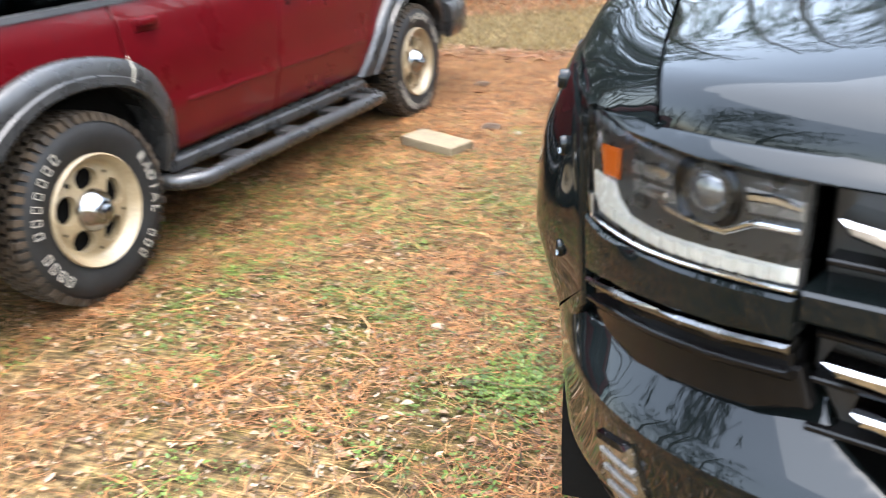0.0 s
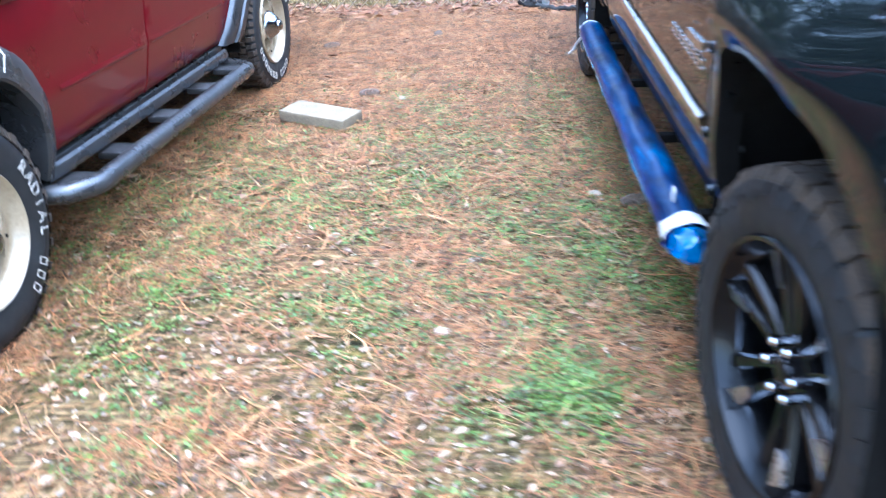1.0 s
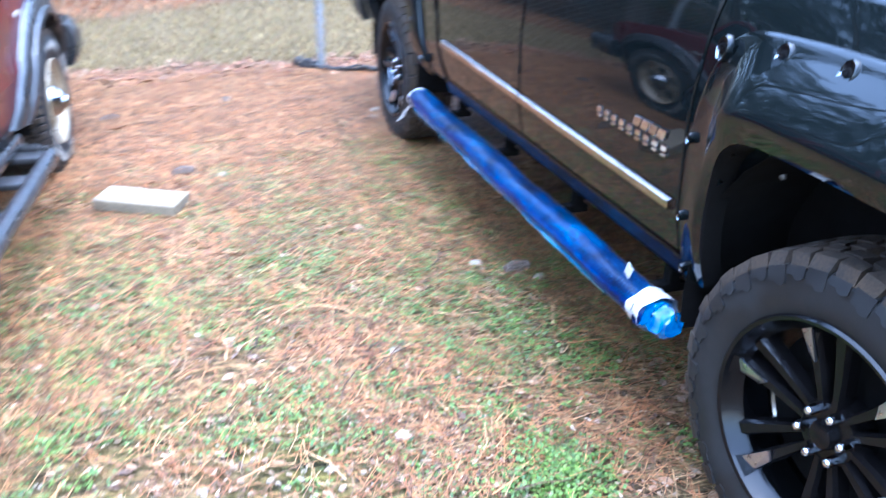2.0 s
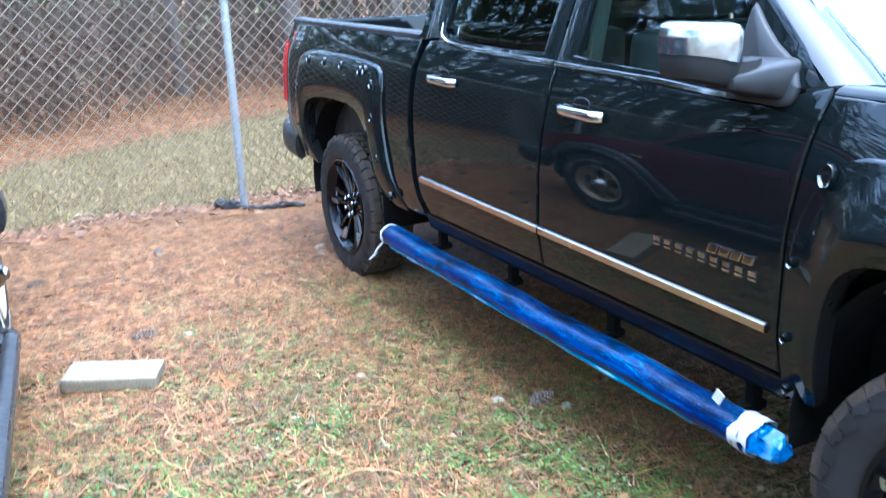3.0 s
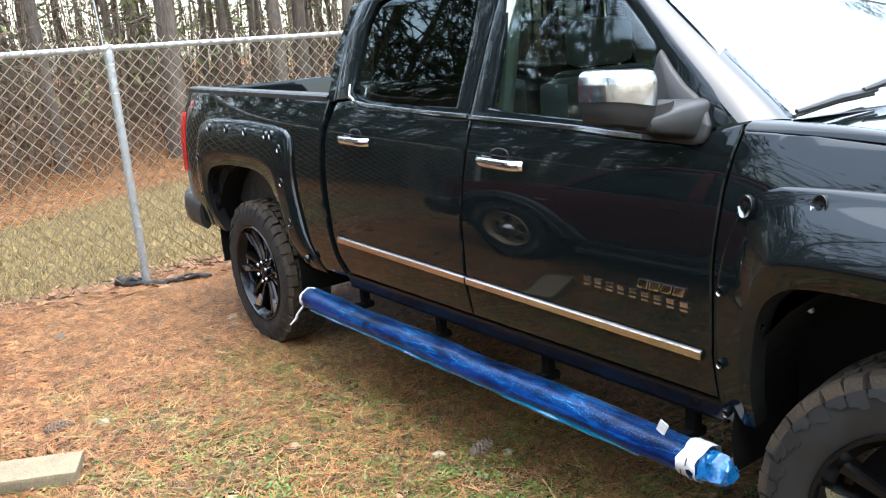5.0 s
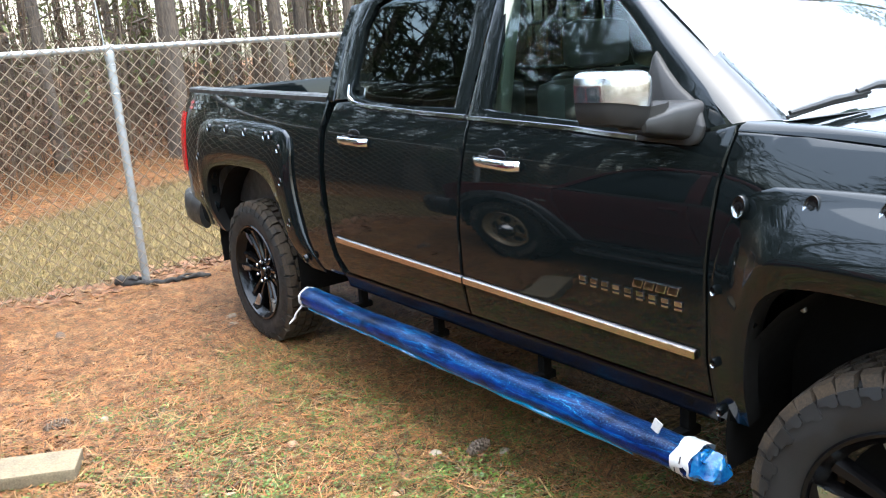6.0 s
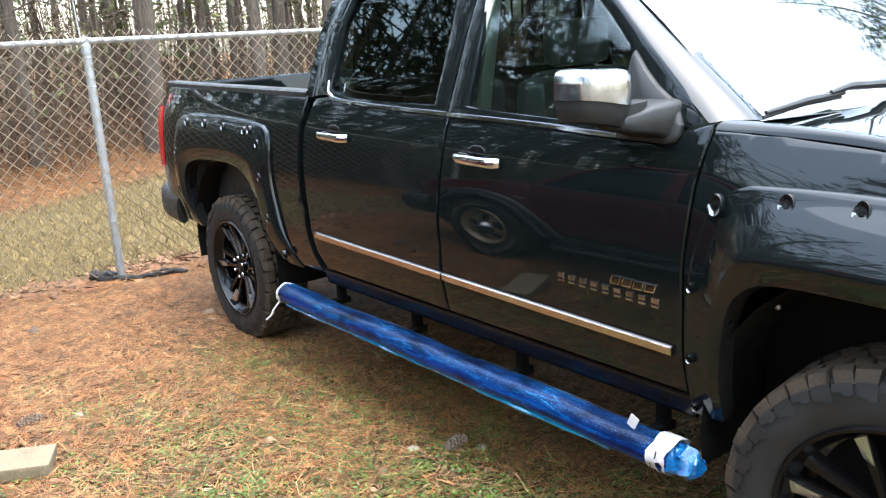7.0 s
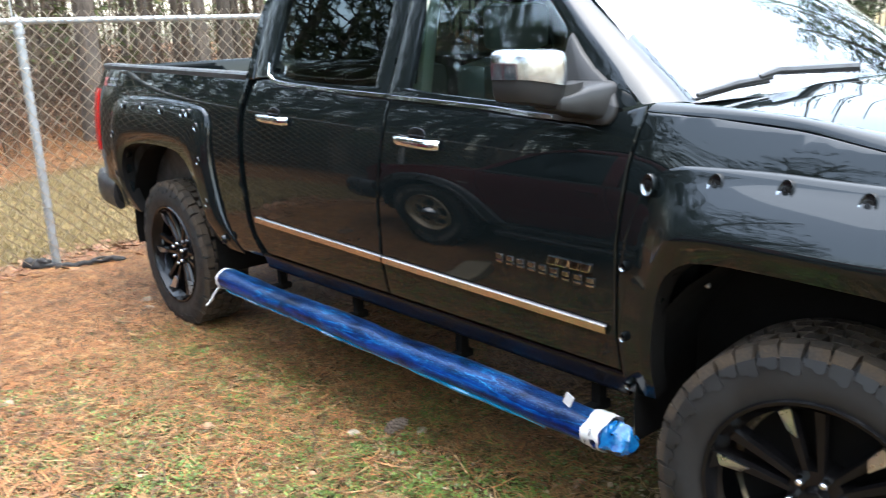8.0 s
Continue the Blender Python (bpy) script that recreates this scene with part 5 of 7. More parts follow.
    def bunch(bm):
        pts = [Vector((-0.012, y, 0.410)) for y in np.linspace(0.492, 0.585, 22)]
        rings = tube(bm, pts, [0.046 * min(1.0, (p.y - 0.484) / 0.050) ** 0.45 for p in pts], 22, 1.15)
        for ring_ in rings:
            for v in ring_:
                v.co += Vector((noise.noise(v.co * 30), 0.7 * noise.noise(v.co * 27), noise.noise(v.co * 34))) * 0.020
    part("bunched_film", on_side(k, bunch), M["film_tip"], st, "bright blue film bunched over the step's end", angle=30)
    part("film_seam", on_side(k, hem), M["film_edge"], st, "loose hem of the blue film")
    for y0, y1 in ((0.568, 0.630), (2.905, 2.945)):
        def tape(bm, y0=y0, y1=y1):
            pts = [Vector((-0.012, y, 0.412)) for y in np.linspace(y0, y1, 7)]
            rings = tube(bm, pts, 0.0535 if y0 < 1 else 0.050, 20, 1.2, caps=False)
            for ring_ in rings:
                for v in ring_:
                    v.co += Vector((noise.noise(v.co * 40) * 0.006, noise.noise(v.co * 33) * 0.016, noise.noise(v.co * 47) * 0.006))
        part("tape_band", on_side(k, tape), M["tape"], st, "crumpled white tape")

    for y, ang in ((0.586, -30), (0.600, -55), (0.612, -15), (0.596, 20)):
        def print_bar(bm, y=y, ang=ang):
            q = radians(ang)
            c = Vector((-0.012 - math.cos(q) * 0.0675, y, 0.412 + math.sin(q) * 0.0565))
            out, up = Vector((-math.cos(q), 0, math.sin(q))), Vector((math.sin(q), 0, math.cos(q)))
            a, b = up * 0.011, Vector((0, 0.0022, 0))
            bm.faces.new([bm.verts.new(c + v + out * 0.003) for v in (-a - b, a - b, a + b, -a + b)])
        part("print_bar", on_side(k, print_bar), M["black_plastic"], st, "dark printed bar on the tape", smooth=False)

    def tail(bm):
        tube(bm, [(-0.06, 2.93, 0.38), (-0.085, 2.955, 0.34), (-0.09, 2.965, 0.315), (-0.115, 2.985, 0.285)], [0.006, 0.005, 0.007, 0.004], 6, 1.6)
    part("tape_tail", on_side(k, tail), M["tape"], st)

    for y in (0.72, 1.35, 2.0, 2.62):
        def brackets(bm, y=y):
            box(bm, (0.02, y - 0.020, 0.395), (0.16, y + 0.020, 0.425), 0.008)
            box(bm, (0.10, y - 0.018, 0.405), (0.14, y + 0.018, 0.56), 0.008)
        part("step_bracket", on_side(k, brackets), M["dark_void"], st)

    def tag_(bm):
        box(bm, (-0.03, 0.705, 0.458), (-0.026, 0.735, 0.498), 0, m=Matrix.Translation((0, 0.72, 0.47)) @ Matrix.Rotation(radians(25), 4, "X") @ Matrix.Translation((0, -0.72, -0.47)))
    part("paper_tag", on_side(k, tag_), M["tape"], st, "small white tag")


def wheel(name, truck_wheel, r, width, rim_r, parent, x_out, y, z, flip, label, turn=0.0, steer=0.0):
    """A wheel whose outer face looks to -x (or +x when flipped)."""
    hub = new(name)
    hub.parent = parent
    hub.matrix_basis = Matrix.Translation((x_out, y, z)) @ Matrix.Rotation(steer, 4, "Z") @ (Matrix.Rotation(math.pi, 4, "Z") if flip else Matrix.Identity(4)) @ Matrix.Rotation(turn, 4, "X")
    tagged(hub, label)
    w = width
    bm = bmesh.new()
    prof = [(0.035, rim_r - 0.004), (0.012, rim_r + 0.004), (0.004, rim_r + 0.022), (-0.004, rim_r + (r - rim_r) * 0.45), (0.004, rim_r + (r - rim_r) * 0.72), (0.018, r - 0.032), (0.034, r - 0.020), (w * 0.3, r - 0.024), (w * 0.7, r - 0.024), (w - 0.03, r - 0.020), (w - 0.012, r - 0.035), (w, rim_r + 0.06), (w - 0.02, rim_r)]
    lathe(bm, prof, 72)
    # shoulder blocks moulded on the sidewall
    if truck_wheel:
        count = 42
        for j in range(count):
            a0 = 2 * math.pi * (j + 0.04 * math.sin(j * 5.1)) / count
            deep = r - (0.074 if j % 2 else 0.060)
            lo, hi = [], []
            for da, rr in ((-0.44, r - 0.030), (0.42, r - 0.030), (0.44, deep + 0.006), (0.24, deep), (0.02, deep + 0.001), (-0.10, deep + 0.010), (-0.44, deep + 0.012)):
                an = a0 + da * 2 * math.pi / count
                face = 0.001 + 0.010 * max(0.0, (rr - (r - 0.060)) / 0.030) ** 1.5
                lo.append(bm.verts.new((0.020, rr * math.cos(an), rr * math.sin(an))))
                hi.append(bm.verts.new((face - 0.006, rr * math.cos(an), rr * math.sin(an))))
            bm.faces.new(hi)
            for q in range(7):
                bm.faces.new((lo[q], lo[(q + 1) % 7], hi[(q + 1) % 7], hi[q]))
    fix_normals(bm)
    tyre = part("tyre", bm, M["rubber"], hub, angle=40)
    # tread blocks
    bm = bmesh.new()
    count = 42 if truck_wheel else 56
    rnd = random.Random(3)
    rows_ = [(0.004, 0.058, 0.86), (0.066, 0.106, 0.68), (0.116, 0.156, 0.68), (0.166, 0.205, 0.68), (0.213, w - 0.004, 0.86)] if truck_wheel else [(0.004, 0.050, 0.62), (0.056, 0.10, 0.6), (0.106, 0.15, 0.6), (0.156, w - 0.004, 0.62)]
    for i, (x0, x1, fill) in enumerate(rows_):
        for j in range(count):
            a0 = 2 * math.pi * (j + 0.5 * (i % 2)) / count
            da = 2 * math.pi / count * fill * (0.9 + 0.2 * rnd.random())
            shoulder0, shoulder1 = (i == 0), (i == len(rows_) - 1)
            skew = (0.012 if j % 2 else -0.012) if truck_wheel else 0.006 * (1 if i % 2 else -1)
            pts = []
            for (xx, rr) in ((x0, r - 0.026), (x0, r), (x1, r), (x1, r - 0.026)):
                pts.append((xx, rr))
            if shoulder0:
                pts[0], pts[1] = (x0, r - 0.034), (x0 + (0.020 if j % 2 else 0.012), r - 0.003)
            if shoulder1:
                pts[2], pts[3] = (x1 - 0.016, r - 0.004), (x1 + 0.004, r - 0.045)
            loops = []
            for sgn in (-0.5, 0.5):
                loops.append([bm.verts.new((xx, rr * math.cos(a0 + sgn * da + (xx - (x0 + x1) / 2) * skew * 40), rr * math.sin(a0 + sgn * da + (xx - (x0 + x1) / 2) * skew * 40))) for xx, rr in pts])
            a, b = loops
            for q in range(3):
                bm.faces.new((a[q], a[q + 1], b[q + 1], b[q]))
            bm.faces.new(a[::-1])
            bm.faces.new(b)
    bmesh.ops.recalc_face_normals(bm, faces=bm.faces[:])
    part("tread", bm, M["dusty_rubber"], tyre, smooth=False)
    return hub, tyre


def truck_rim(hub, rim_r):
    """Dished black rim: six pairs of straight spokes with bright glint facets at their ends, chrome lug nuts on a sunk
    hub.
    """
    bm = bmesh.new()
    lathe(bm, [(0.006, rim_r + 0.010), (-0.001, rim_r + 0.005), (0.002, rim_r - 0.004), (0.016, rim_r - 0.010), (0.040, rim_r - 0.022), (0.048, rim_r - 0.030)], 72)
    fix_normals(bm)
    rim = part("rim", bm, M["gloss_black"], hub, "gloss black alloy rim", angle=35)
    bm = bmesh.new()
    lathe(bm, [(0.048, rim_r - 0.030), (0.07, rim_r - 0.034), (0.12, rim_r - 0.040), (0.22, rim_r - 0.02), (0.24, rim_r + 0.004)], 72)
    fix_normals(bm)
    part("barrel", bm, M["spoke_face"], rim, "polished dark rim barrel", angle=35)
    bm = bmesh.new()
    cyl(bm, (0.13, 0, 0), (0.145, 0, 0), rim_r - 0.05, n=48)
    part("brake_disc", bm, M["dark_void"], rim)
    for j in range(6):
        a0 = 2 * math.pi * j / 6
        for sgn in (-1, 1):
            bm = bmesh.new()
            sec = []
            for s in np.linspace(0, 1, 6):
                rr = 0.064 + (rim_r - 0.026 - 0.064) * s
                an = a0 + sgn * (0.017 + 0.024 * s) / rr
                half = 0.0105 + 0.0090 * s
                depth = 0.056 - 0.022 * s ** 1.6
                c = Vector((depth, rr * math.cos(an), rr * math.sin(an)))
                tang = Vector((0, -math.sin(an), math.cos(an)))
                sec.append([c - tang * half + Vector((0.012, 0, 0)), c - tang * half * 0.62, c + tang * half * 0.62, c + tang * half + Vector((0.012, 0, 0)), c + tang * half + Vector((0.045, 0, 0)), c - tang * half + Vector((0.045, 0, 0))])
            vs = [[bm.verts.new(p) for p in row] for row in sec]
            for a, b in zip(vs, vs[1:]):
                for q in range(6):
                    bm.faces.new((a[q], a[(q + 1) % 6], b[(q + 1) % 6], b[q]))
            bm.faces.new(vs[0])
            bm.faces.new(vs[-1][::-1])
            fix_normals(bm)
            spoke = part("spoke", bm, M["gloss_black"], rim, smooth=False)
            # facet imitating sky reflection on the outer end of one leg of the pair
            if sgn > 0:
                continue
            bm = bmesh.new()
            r0, r1 = (rim_r - 0.092, rim_r - 0.022) if sgn < 0 else (rim_r - 0.058, rim_r - 0.020)
            vs = []
            for side, rr in ((-1.0, r1), (1.0, r1 + 0.002), (0.75, r0 - 0.008), (-0.75, r0 + 0.012)):
                s = (rr - 0.064) / (rim_r - 0.026 - 0.064)
                an = a0 + sgn * (0.017 + 0.024 * s) / rr + side * (0.0105 + 0.0090 * s) * (0.95 if sgn < 0 else 0.7) / rr
                vs.append(bm.verts.new((0.0525 - 0.022 * s ** 1.6 - (0.010 if side > 0 else 0.0), rr * math.cos(an), rr * math.sin(an))))
            f = bm.faces.new(vs)
            e = bmesh.ops.extrude_face_region(bm, geom=[f])
            bmesh.ops.translate(bm, vec=(0.007, 0, 0), verts=[v for v in e["geom"] if isinstance(v, bmesh.types.BMVert)])
            bmesh.ops.recalc_face_normals(bm, faces=bm.faces[:])
            part("milled_accent", bm, M["spoke_shine"], rim, "bright facet imitating sky reflection on a spoke", smooth=False)
            # web that steps from the spoke's end up to the lip
            bm = bmesh.new()
            an = a0 + sgn * 0.041 / (rim_r - 0.03)
            ca, sa = math.cos(an), math.sin(an)
            tang = Vector((0, -sa, ca))
            pts = [Vector((x, r_ * ca, r_ * sa)) + tang * w_ for x, r_, w_ in ((0.010, rim_r - 0.011, -0.026), (0.010, rim_r - 0.011, 0.026), (0.036, rim_r - 0.034, 0.019), (0.036, rim_r - 0.034, -0.019))]
            f = bm.faces.new([bm.verts.new(p) for p in pts])
            e = bmesh.ops.extrude_face_region(bm, geom=[f])
            bmesh.ops.translate(bm, vec=(0.03, 0, 0), verts=[v for v in e["geom"] if isinstance(v, bmesh.types.BMVert)])
            bmesh.ops.recalc_face_normals(bm, faces=bm.faces[:])
            part("spoke_foot", bm, M["gloss_black"], rim, smooth=False)
        an = a0 + math.pi / 6
        cy, cz = 0.058 * math.cos(an), 0.058 * math.sin(an)
        bm = bmesh.new()
        cyl(bm, (0.036, cy, cz), (0.070, cy, cz), 0.0115, 0.0125, 6)
        bmesh.ops.create_uvsphere(bm, u_segments=14, v_segments=8, radius=0.0108, matrix=Matrix.Translation((0.035, cy, cz)))
        part("lug_nut", bm, M["chrome"], rim, "chrome lug nut", angle=35)
    bm = bmesh.new()
    lathe(bm, [(0.034, 0.001), (0.034, 0.022), (0.037, 0.029), (0.046, 0.033), (0.058, 0.035), (0.060, 0.072), (0.085, 0.080), (0.12, 0.085)], 36)
    fix_normals(bm)
    part("hub_cap", bm, M["gloss_black"], rim, angle=35)


for yw, tw in ((0.0, 0.35), (AXLE, 0.1)):
    for flip in (False, True):
        hub, tyre = wheel("wheel", True, 0.415, 0.27, 0.268, truck, TRUCK_W - 0.015 if flip else 0.015, yw, 0.405, flip, "black alloy wheel with an all-terrain tyre", tw, radians(7) if yw == 0 else 0.0)
        truck_rim(hub, 0.268)


# ---- the red SUV: local y forward from the rear axle, x outward on the passenger side ----
suv = thing("suv", "older red four-door SUV with grey wheel-arch flares, parked on the grass", "car", pose(-2.020, 0.700, 0.0, 0, 0, -4.05))
SUV_W, SUV_BASE = 1.72, 2.83
_sz = np.linspace(0.2, 1.8, 321)
_sx = np.interp(_sz, [0.2, 0.40, 0.46, 0.60, 0.635, 0.66, 0.85, 1.0, 1.08, 1.12, 1.70], [-0.10, -0.075, -0.05, -0.03, -0.022, -0.030, -0.020, -0.030, -0.05, -0.065, -0.24])
SUV_X = np.convolve(np.pad(_sx, 3, mode="edge"), np.ones(7) / 7, "valid")


def flank(u, z):
    x = float(np.interp(z, _sz, SUV_X))
    if u > 3.1:
        x -= 0.5 * (u - 3.1) ** 2
    if u < -0.6:
        x -= 0.25 * (u + 0.6) ** 2
    return Vector((x, u, z))


def flank_left(u, z):
    p = flank(-u, z)
    return Vector((-SUV_W - p.x, p.y, p.z))


def pair(pts):
    return ((pts, flank), ([(-u, z) for u, z in pts][::-1], flank_left))


def suv_side(k, fn):
    bm = bmesh.new()
    fn(bm)
    if k:
        bmesh.ops.transform(bm, matrix=Matrix.Translation((-SUV_W, 0, 0)) @ Matrix.Diagonal((-1, 1, 1, 1)), verts=bm.verts[:])
        bmesh.ops.reverse_faces(bm, faces=bm.faces[:])
    return bm


S_R_ARCH = [(0.46, 0.43), (0.455, 0.60), (0.40, 0.74), (0.29, 0.83), (0.06, 0.875), (-0.16, 0.855), (-0.36, 0.76), (-0.46, 0.62), (-0.49, 0.43)]
S_F_ARCH = [(3.29, 0.43), (3.27, 0.60), (3.17, 0.74), (3.03, 0.83), (2.82, 0.86), (2.60, 0.80), (2.46, 0.68), (2.36, 0.53), (2.28, 0.42)]
REAR_D = [(0.315, 1.08), (0.335, 0.85), (0.41, 0.75), (0.465, 0.60), (0.475, 0.425), (1.292, 0.415), (1.33, 0.60), (1.385, 0.93), (1.40, 1.08)]
FRONT_D = [(1.407, 1.08), (1.392, 0.93), (1.337, 0.60), (1.299, 0.415), (2.20, 0.405), (2.30, 0.60), (2.36, 0.80), (2.40, 1.06)]
QUARTER = [(0.308, 1.08), (0.328, 0.85), (0.29, 0.838)] + S_R_ARCH[4:] + [(-0.95, 0.45), (-1.02, 0.70), (-1.02, 1.08)]
FENDER_S = [(2.407, 1.06), (2.367, 0.80), (2.307, 0.60), (2.21, 0.405)] + S_F_ARCH[::-1] + [(3.50, 0.45), (3.60, 0.60), (3.62, 0.85), (3.40, 0.94), (2.9, 1.03)]
sp = {}
for k in range(2):
    for nm, pts in (("rear_door", REAR_D), ("front_door", FRONT_D), ("rear_quarter", QUARTER), ("front_fender", FENDER_S)):
        o, s = pair(pts)[k]
        sp[nm, k] = part(nm, skin(o, s, 0.06, 0.03, 0.005, 0.03), M["red"], suv)
    o, s = pair([(0.46, 0.40), (2.24, 0.395), (2.24, 0.33), (0.46, 0.335)])[k]
    part("rocker_panel", skin(o, s, 0.2, 0.03, 0.005, 0.10), M["grey_plastic"], suv, "grey rocker cladding")
    # crease moulding pressed into the doors
    for door, a, b in (("rear_door", 0.64, 1.30), ("front_door", 1.36, 2.20)):
        def crease(bm, a=a, b=b):
            rows = []
            for dz, lift in ((-0.014, -0.003), (-0.006, 0.003), (0.002, 0.0035), (0.020, -0.003)):
                rows.append([flank(y, 0.632 - 0.012 * (y - 0.6) + dz) + Vector((lift, 0, 0)) for y in np.linspace(a, b, 20)])
            sheet(bm, rows)
            fix_normals(bm)
            if sum(f.normal.x for f in bm.faces) < 0:
                bmesh.ops.reverse_faces(bm, faces=bm.faces[:])
        part("body_crease", suv_side(k, crease), M["red"], sp[door, k], angle=70)
    # flares
    for out, inn in (([(0.53, 0.41), (0.525, 0.60), (0.465, 0.765), (0.32, 0.870), (0.06, 0.925), (-0.18, 0.905), (-0.42, 0.80), (-0.54, 0.64), (-0.57, 0.42)], [(0.415, 0.40), (0.415, 0.58), (0.365, 0.69), (0.26, 0.775), (0.06, 0.815), (-0.15, 0.795), (-0.32, 0.70), (-0.41, 0.58), (-0.43, 0.42)]),
                     ([(3.36, 0.43), (3.34, 0.61), (3.23, 0.78), (3.06, 0.875), (2.82, 0.905), (2.57, 0.845), (2.40, 0.70), (2.28, 0.53), (2.18, 0.40)], [(3.25, 0.42), (3.24, 0.56), (3.14, 0.69), (3.0, 0.775), (2.82, 0.805), (2.64, 0.755), (2.51, 0.65), (2.42, 0.52), (2.36, 0.41)])):
        oo = resample([(p.x, p.y) for p in dense([Vector((u, z, 0)) for u, z in out], 0.05)], 36)
        ii = resample([(p.x, p.y) for p in dense([Vector((u, z, 0)) for u, z in inn], 0.05)], 36)
        bm, rows = ring(oo, ii, flank, [(0.0, 0.002), (0.04, 0.022), (0.12, 0.034), (0.45, 0.046), (0.62, 0.050), (0.66, 0.062), (0.92, 0.070), (1.0, 0.062), (1.01, 0.02), (1.02, -0.08)])
        band(bm, rows, False)
        mid = bm.faces[:][len(bm.faces) // 2]
        if sum(f.normal.x * f.calc_area() for f in bm.faces) < 0:
            bmesh.ops.reverse_faces(bm, faces=bm.faces[:])
        if k:
            bmesh.ops.transform(bm, matrix=Matrix.Translation((-SUV_W, 0, 0)) @ Matrix.Diagonal((-1, 1, 1, 1)), verts=bm.verts[:])
            bmesh.ops.reverse_faces(bm, faces=bm.faces[:])
        fl = part("fender_flare", bm, M["grey_plastic"], suv, "faded grey plastic wheel-arch flare", angle=45)
        if out[0][0] < 1:
            def crack(bm):
                a, b = flank(0.30, 0.885) + Vector((0.035, 0, 0)), flank(0.275, 0.79) + Vector((0.066, 0, 0))
                tube(bm, [a, a.lerp(b, 0.5) + Vector((0.018, 0.004, 0)), b], 0.003, 5)
            part("flare_joint", suv_side(k, crack), M["white_letter"], fl, "pale joint line")
    # wells
    for yc in (0.0, SUV_BASE):
        def well(bm, yc=yc):
            rows = []
            for x in (-0.03, -0.2, -0.45):
                rows.append([Vector((x, yc - math.cos(a) * 0.46, 0.42 + math.sin(a) * 0.43)) for a in np.linspace(-0.25, math.pi + 0.25, 18)])
            sheet(bm, rows)
            bm.faces.new([bm.verts.new(p) for p in rows[-1]])
        part("wheel_well", suv_side(k, well), M["dark_void"], suv)
    # handles
    for door, y0, z in (("rear_door", 0.40, 0.982), ("front_door", 1.445, 0.975)):
        def grip(bm, y0=y0, z=z):
            x = flank(y0, z).x
            box(bm, (x - 0.01, y0, z - 0.028), (x + 0.010, y0 + 0.14, z + 0.026), 0.008)
            box(bm, (x + 0.002, y0 + 0.012, z - 0.004), (x + 0.032, y0 + 0.120, z + 0.024), 0.009)
        part("door_handle", suv_side(k, grip), M["red"], sp[door, k], "red paddle door handle")
    def lock(bm):
        x = flank(1.46, 0.93).x
        cyl(bm, (x - 0.01, 1.47, 0.925), (x + 0.006, 1.47, 0.925), 0.011, n=12)
    part("door_lock", suv_side(k, lock), M["dark_void"], sp["front_door", k])
    def badge_s(bm):
        x = flank(2.52, 0.86).x
        box(bm, (x, 2.44, 0.852), (x + 0.006, 2.485, 0.872), 0.002)
        box(bm, (x, 2.495, 0.856), (x + 0.006, 2.535, 0.876), 0.002)
    part("badge_bar", suv_side(k, badge_s), M["white_letter"], sp["front_fender", k], "small pale badge", smooth=False)
    # running board
    def bar(bm):
        pts = [Vector(p) for p in ((-0.06, 0.42, 0.330), (0.03, 0.445, 0.325), (0.085, 0.52, 0.322), (0.095, 0.65, 0.320), (0.095, 1.35, 0.308), (0.095, 2.02, 0.296), (0.085, 2.14, 0.292), (0.03, 2.20, 0.290), (-0.06, 2.22, 0.290))]
        tube(bm, dense(pts, 0.05), 0.036, 14, 1.0)
    sb = part("running_board", suv_side(k, bar), M["grey_plastic"], suv, "grey tubular running board")
    def pads(bm):
        rows = []
        for j, y in enumerate(np.linspace(0.62, 2.06, 90)):
            h = 0.004 if j % 2 else 0.0
            z = 0.347 - 0.0165 * (y - 0.62)
            rows.append([Vector((0.07, y, z + h)), Vector((0.085, y, z + 0.008 + h)), Vector((0.10, y, z + 0.010 + h)), Vector((0.122, y, z + h - 0.002))])
        sheet(bm, rows)
    part("tread_pad", suv_side(k, pads), M["black_plastic"], sb)
    def rail(bm):
        tube(bm, [(-0.05, 0.47, 0.375), (-0.045, 0.60, 0.372), (-0.045, 2.1, 0.352), (-0.05, 2.2, 0.350)], 0.03, 8, 0.6)
    part("inner_rail", suv_side(k, rail), M["grey_plastic"], sb)
    for y in (0.56, 0.86, 1.30, 1.72, 2.06):
        def brk(bm, y=y):
            box(bm, (-0.05, y - 0.055, 0.318 - 0.012 * y), (0.075, y + 0.055, 0.345 - 0.012 * y), 0.006)
        part("board_bracket", suv_side(k, brk), M["black_plastic"], sb)
    # windows and pillars above the belt
    for nm, pts, par in (("window_glass", [(0.36, 1.095), (1.34, 1.095), (1.38, 1.58), (0.52, 1.60)], "rear_door"), ("window_glass", [(1.44, 1.095), (2.34, 1.085), (1.92, 1.50), (1.75, 1.57), (1.46, 1.58)], "front_door"), ("window_glass", [(-0.88, 1.095), (0.26, 1.095), (0.40, 1.60), (-0.80, 1.60)], "rear_quarter")):
        o, s = pair(pts)[k]
        part(nm, skin(o, s, 0.2, 0.1, 0.004, 0.01, lift=-0.012), M["tint_glass"], sp[par, k])
    for pts in ([(-1.02, 1.08), (-0.88, 1.09), (-0.80, 1.605), (-0.92, 1.64)], [(0.26, 1.09), (0.36, 1.09), (0.52, 1.605), (0.40, 1.605)], [(1.34, 1.09), (1.44, 1.09), (1.46, 1.59), (1.38, 1.59)], [(2.34, 1.08), (2.43, 1.06), (1.86, 1.60), (1.76, 1.585), (1.92, 1.50)], [(-0.92, 1.60), (1.76, 1.585), (1.80, 1.66), (-0.92, 1.68)]):
        o, s = pair(pts)[k]
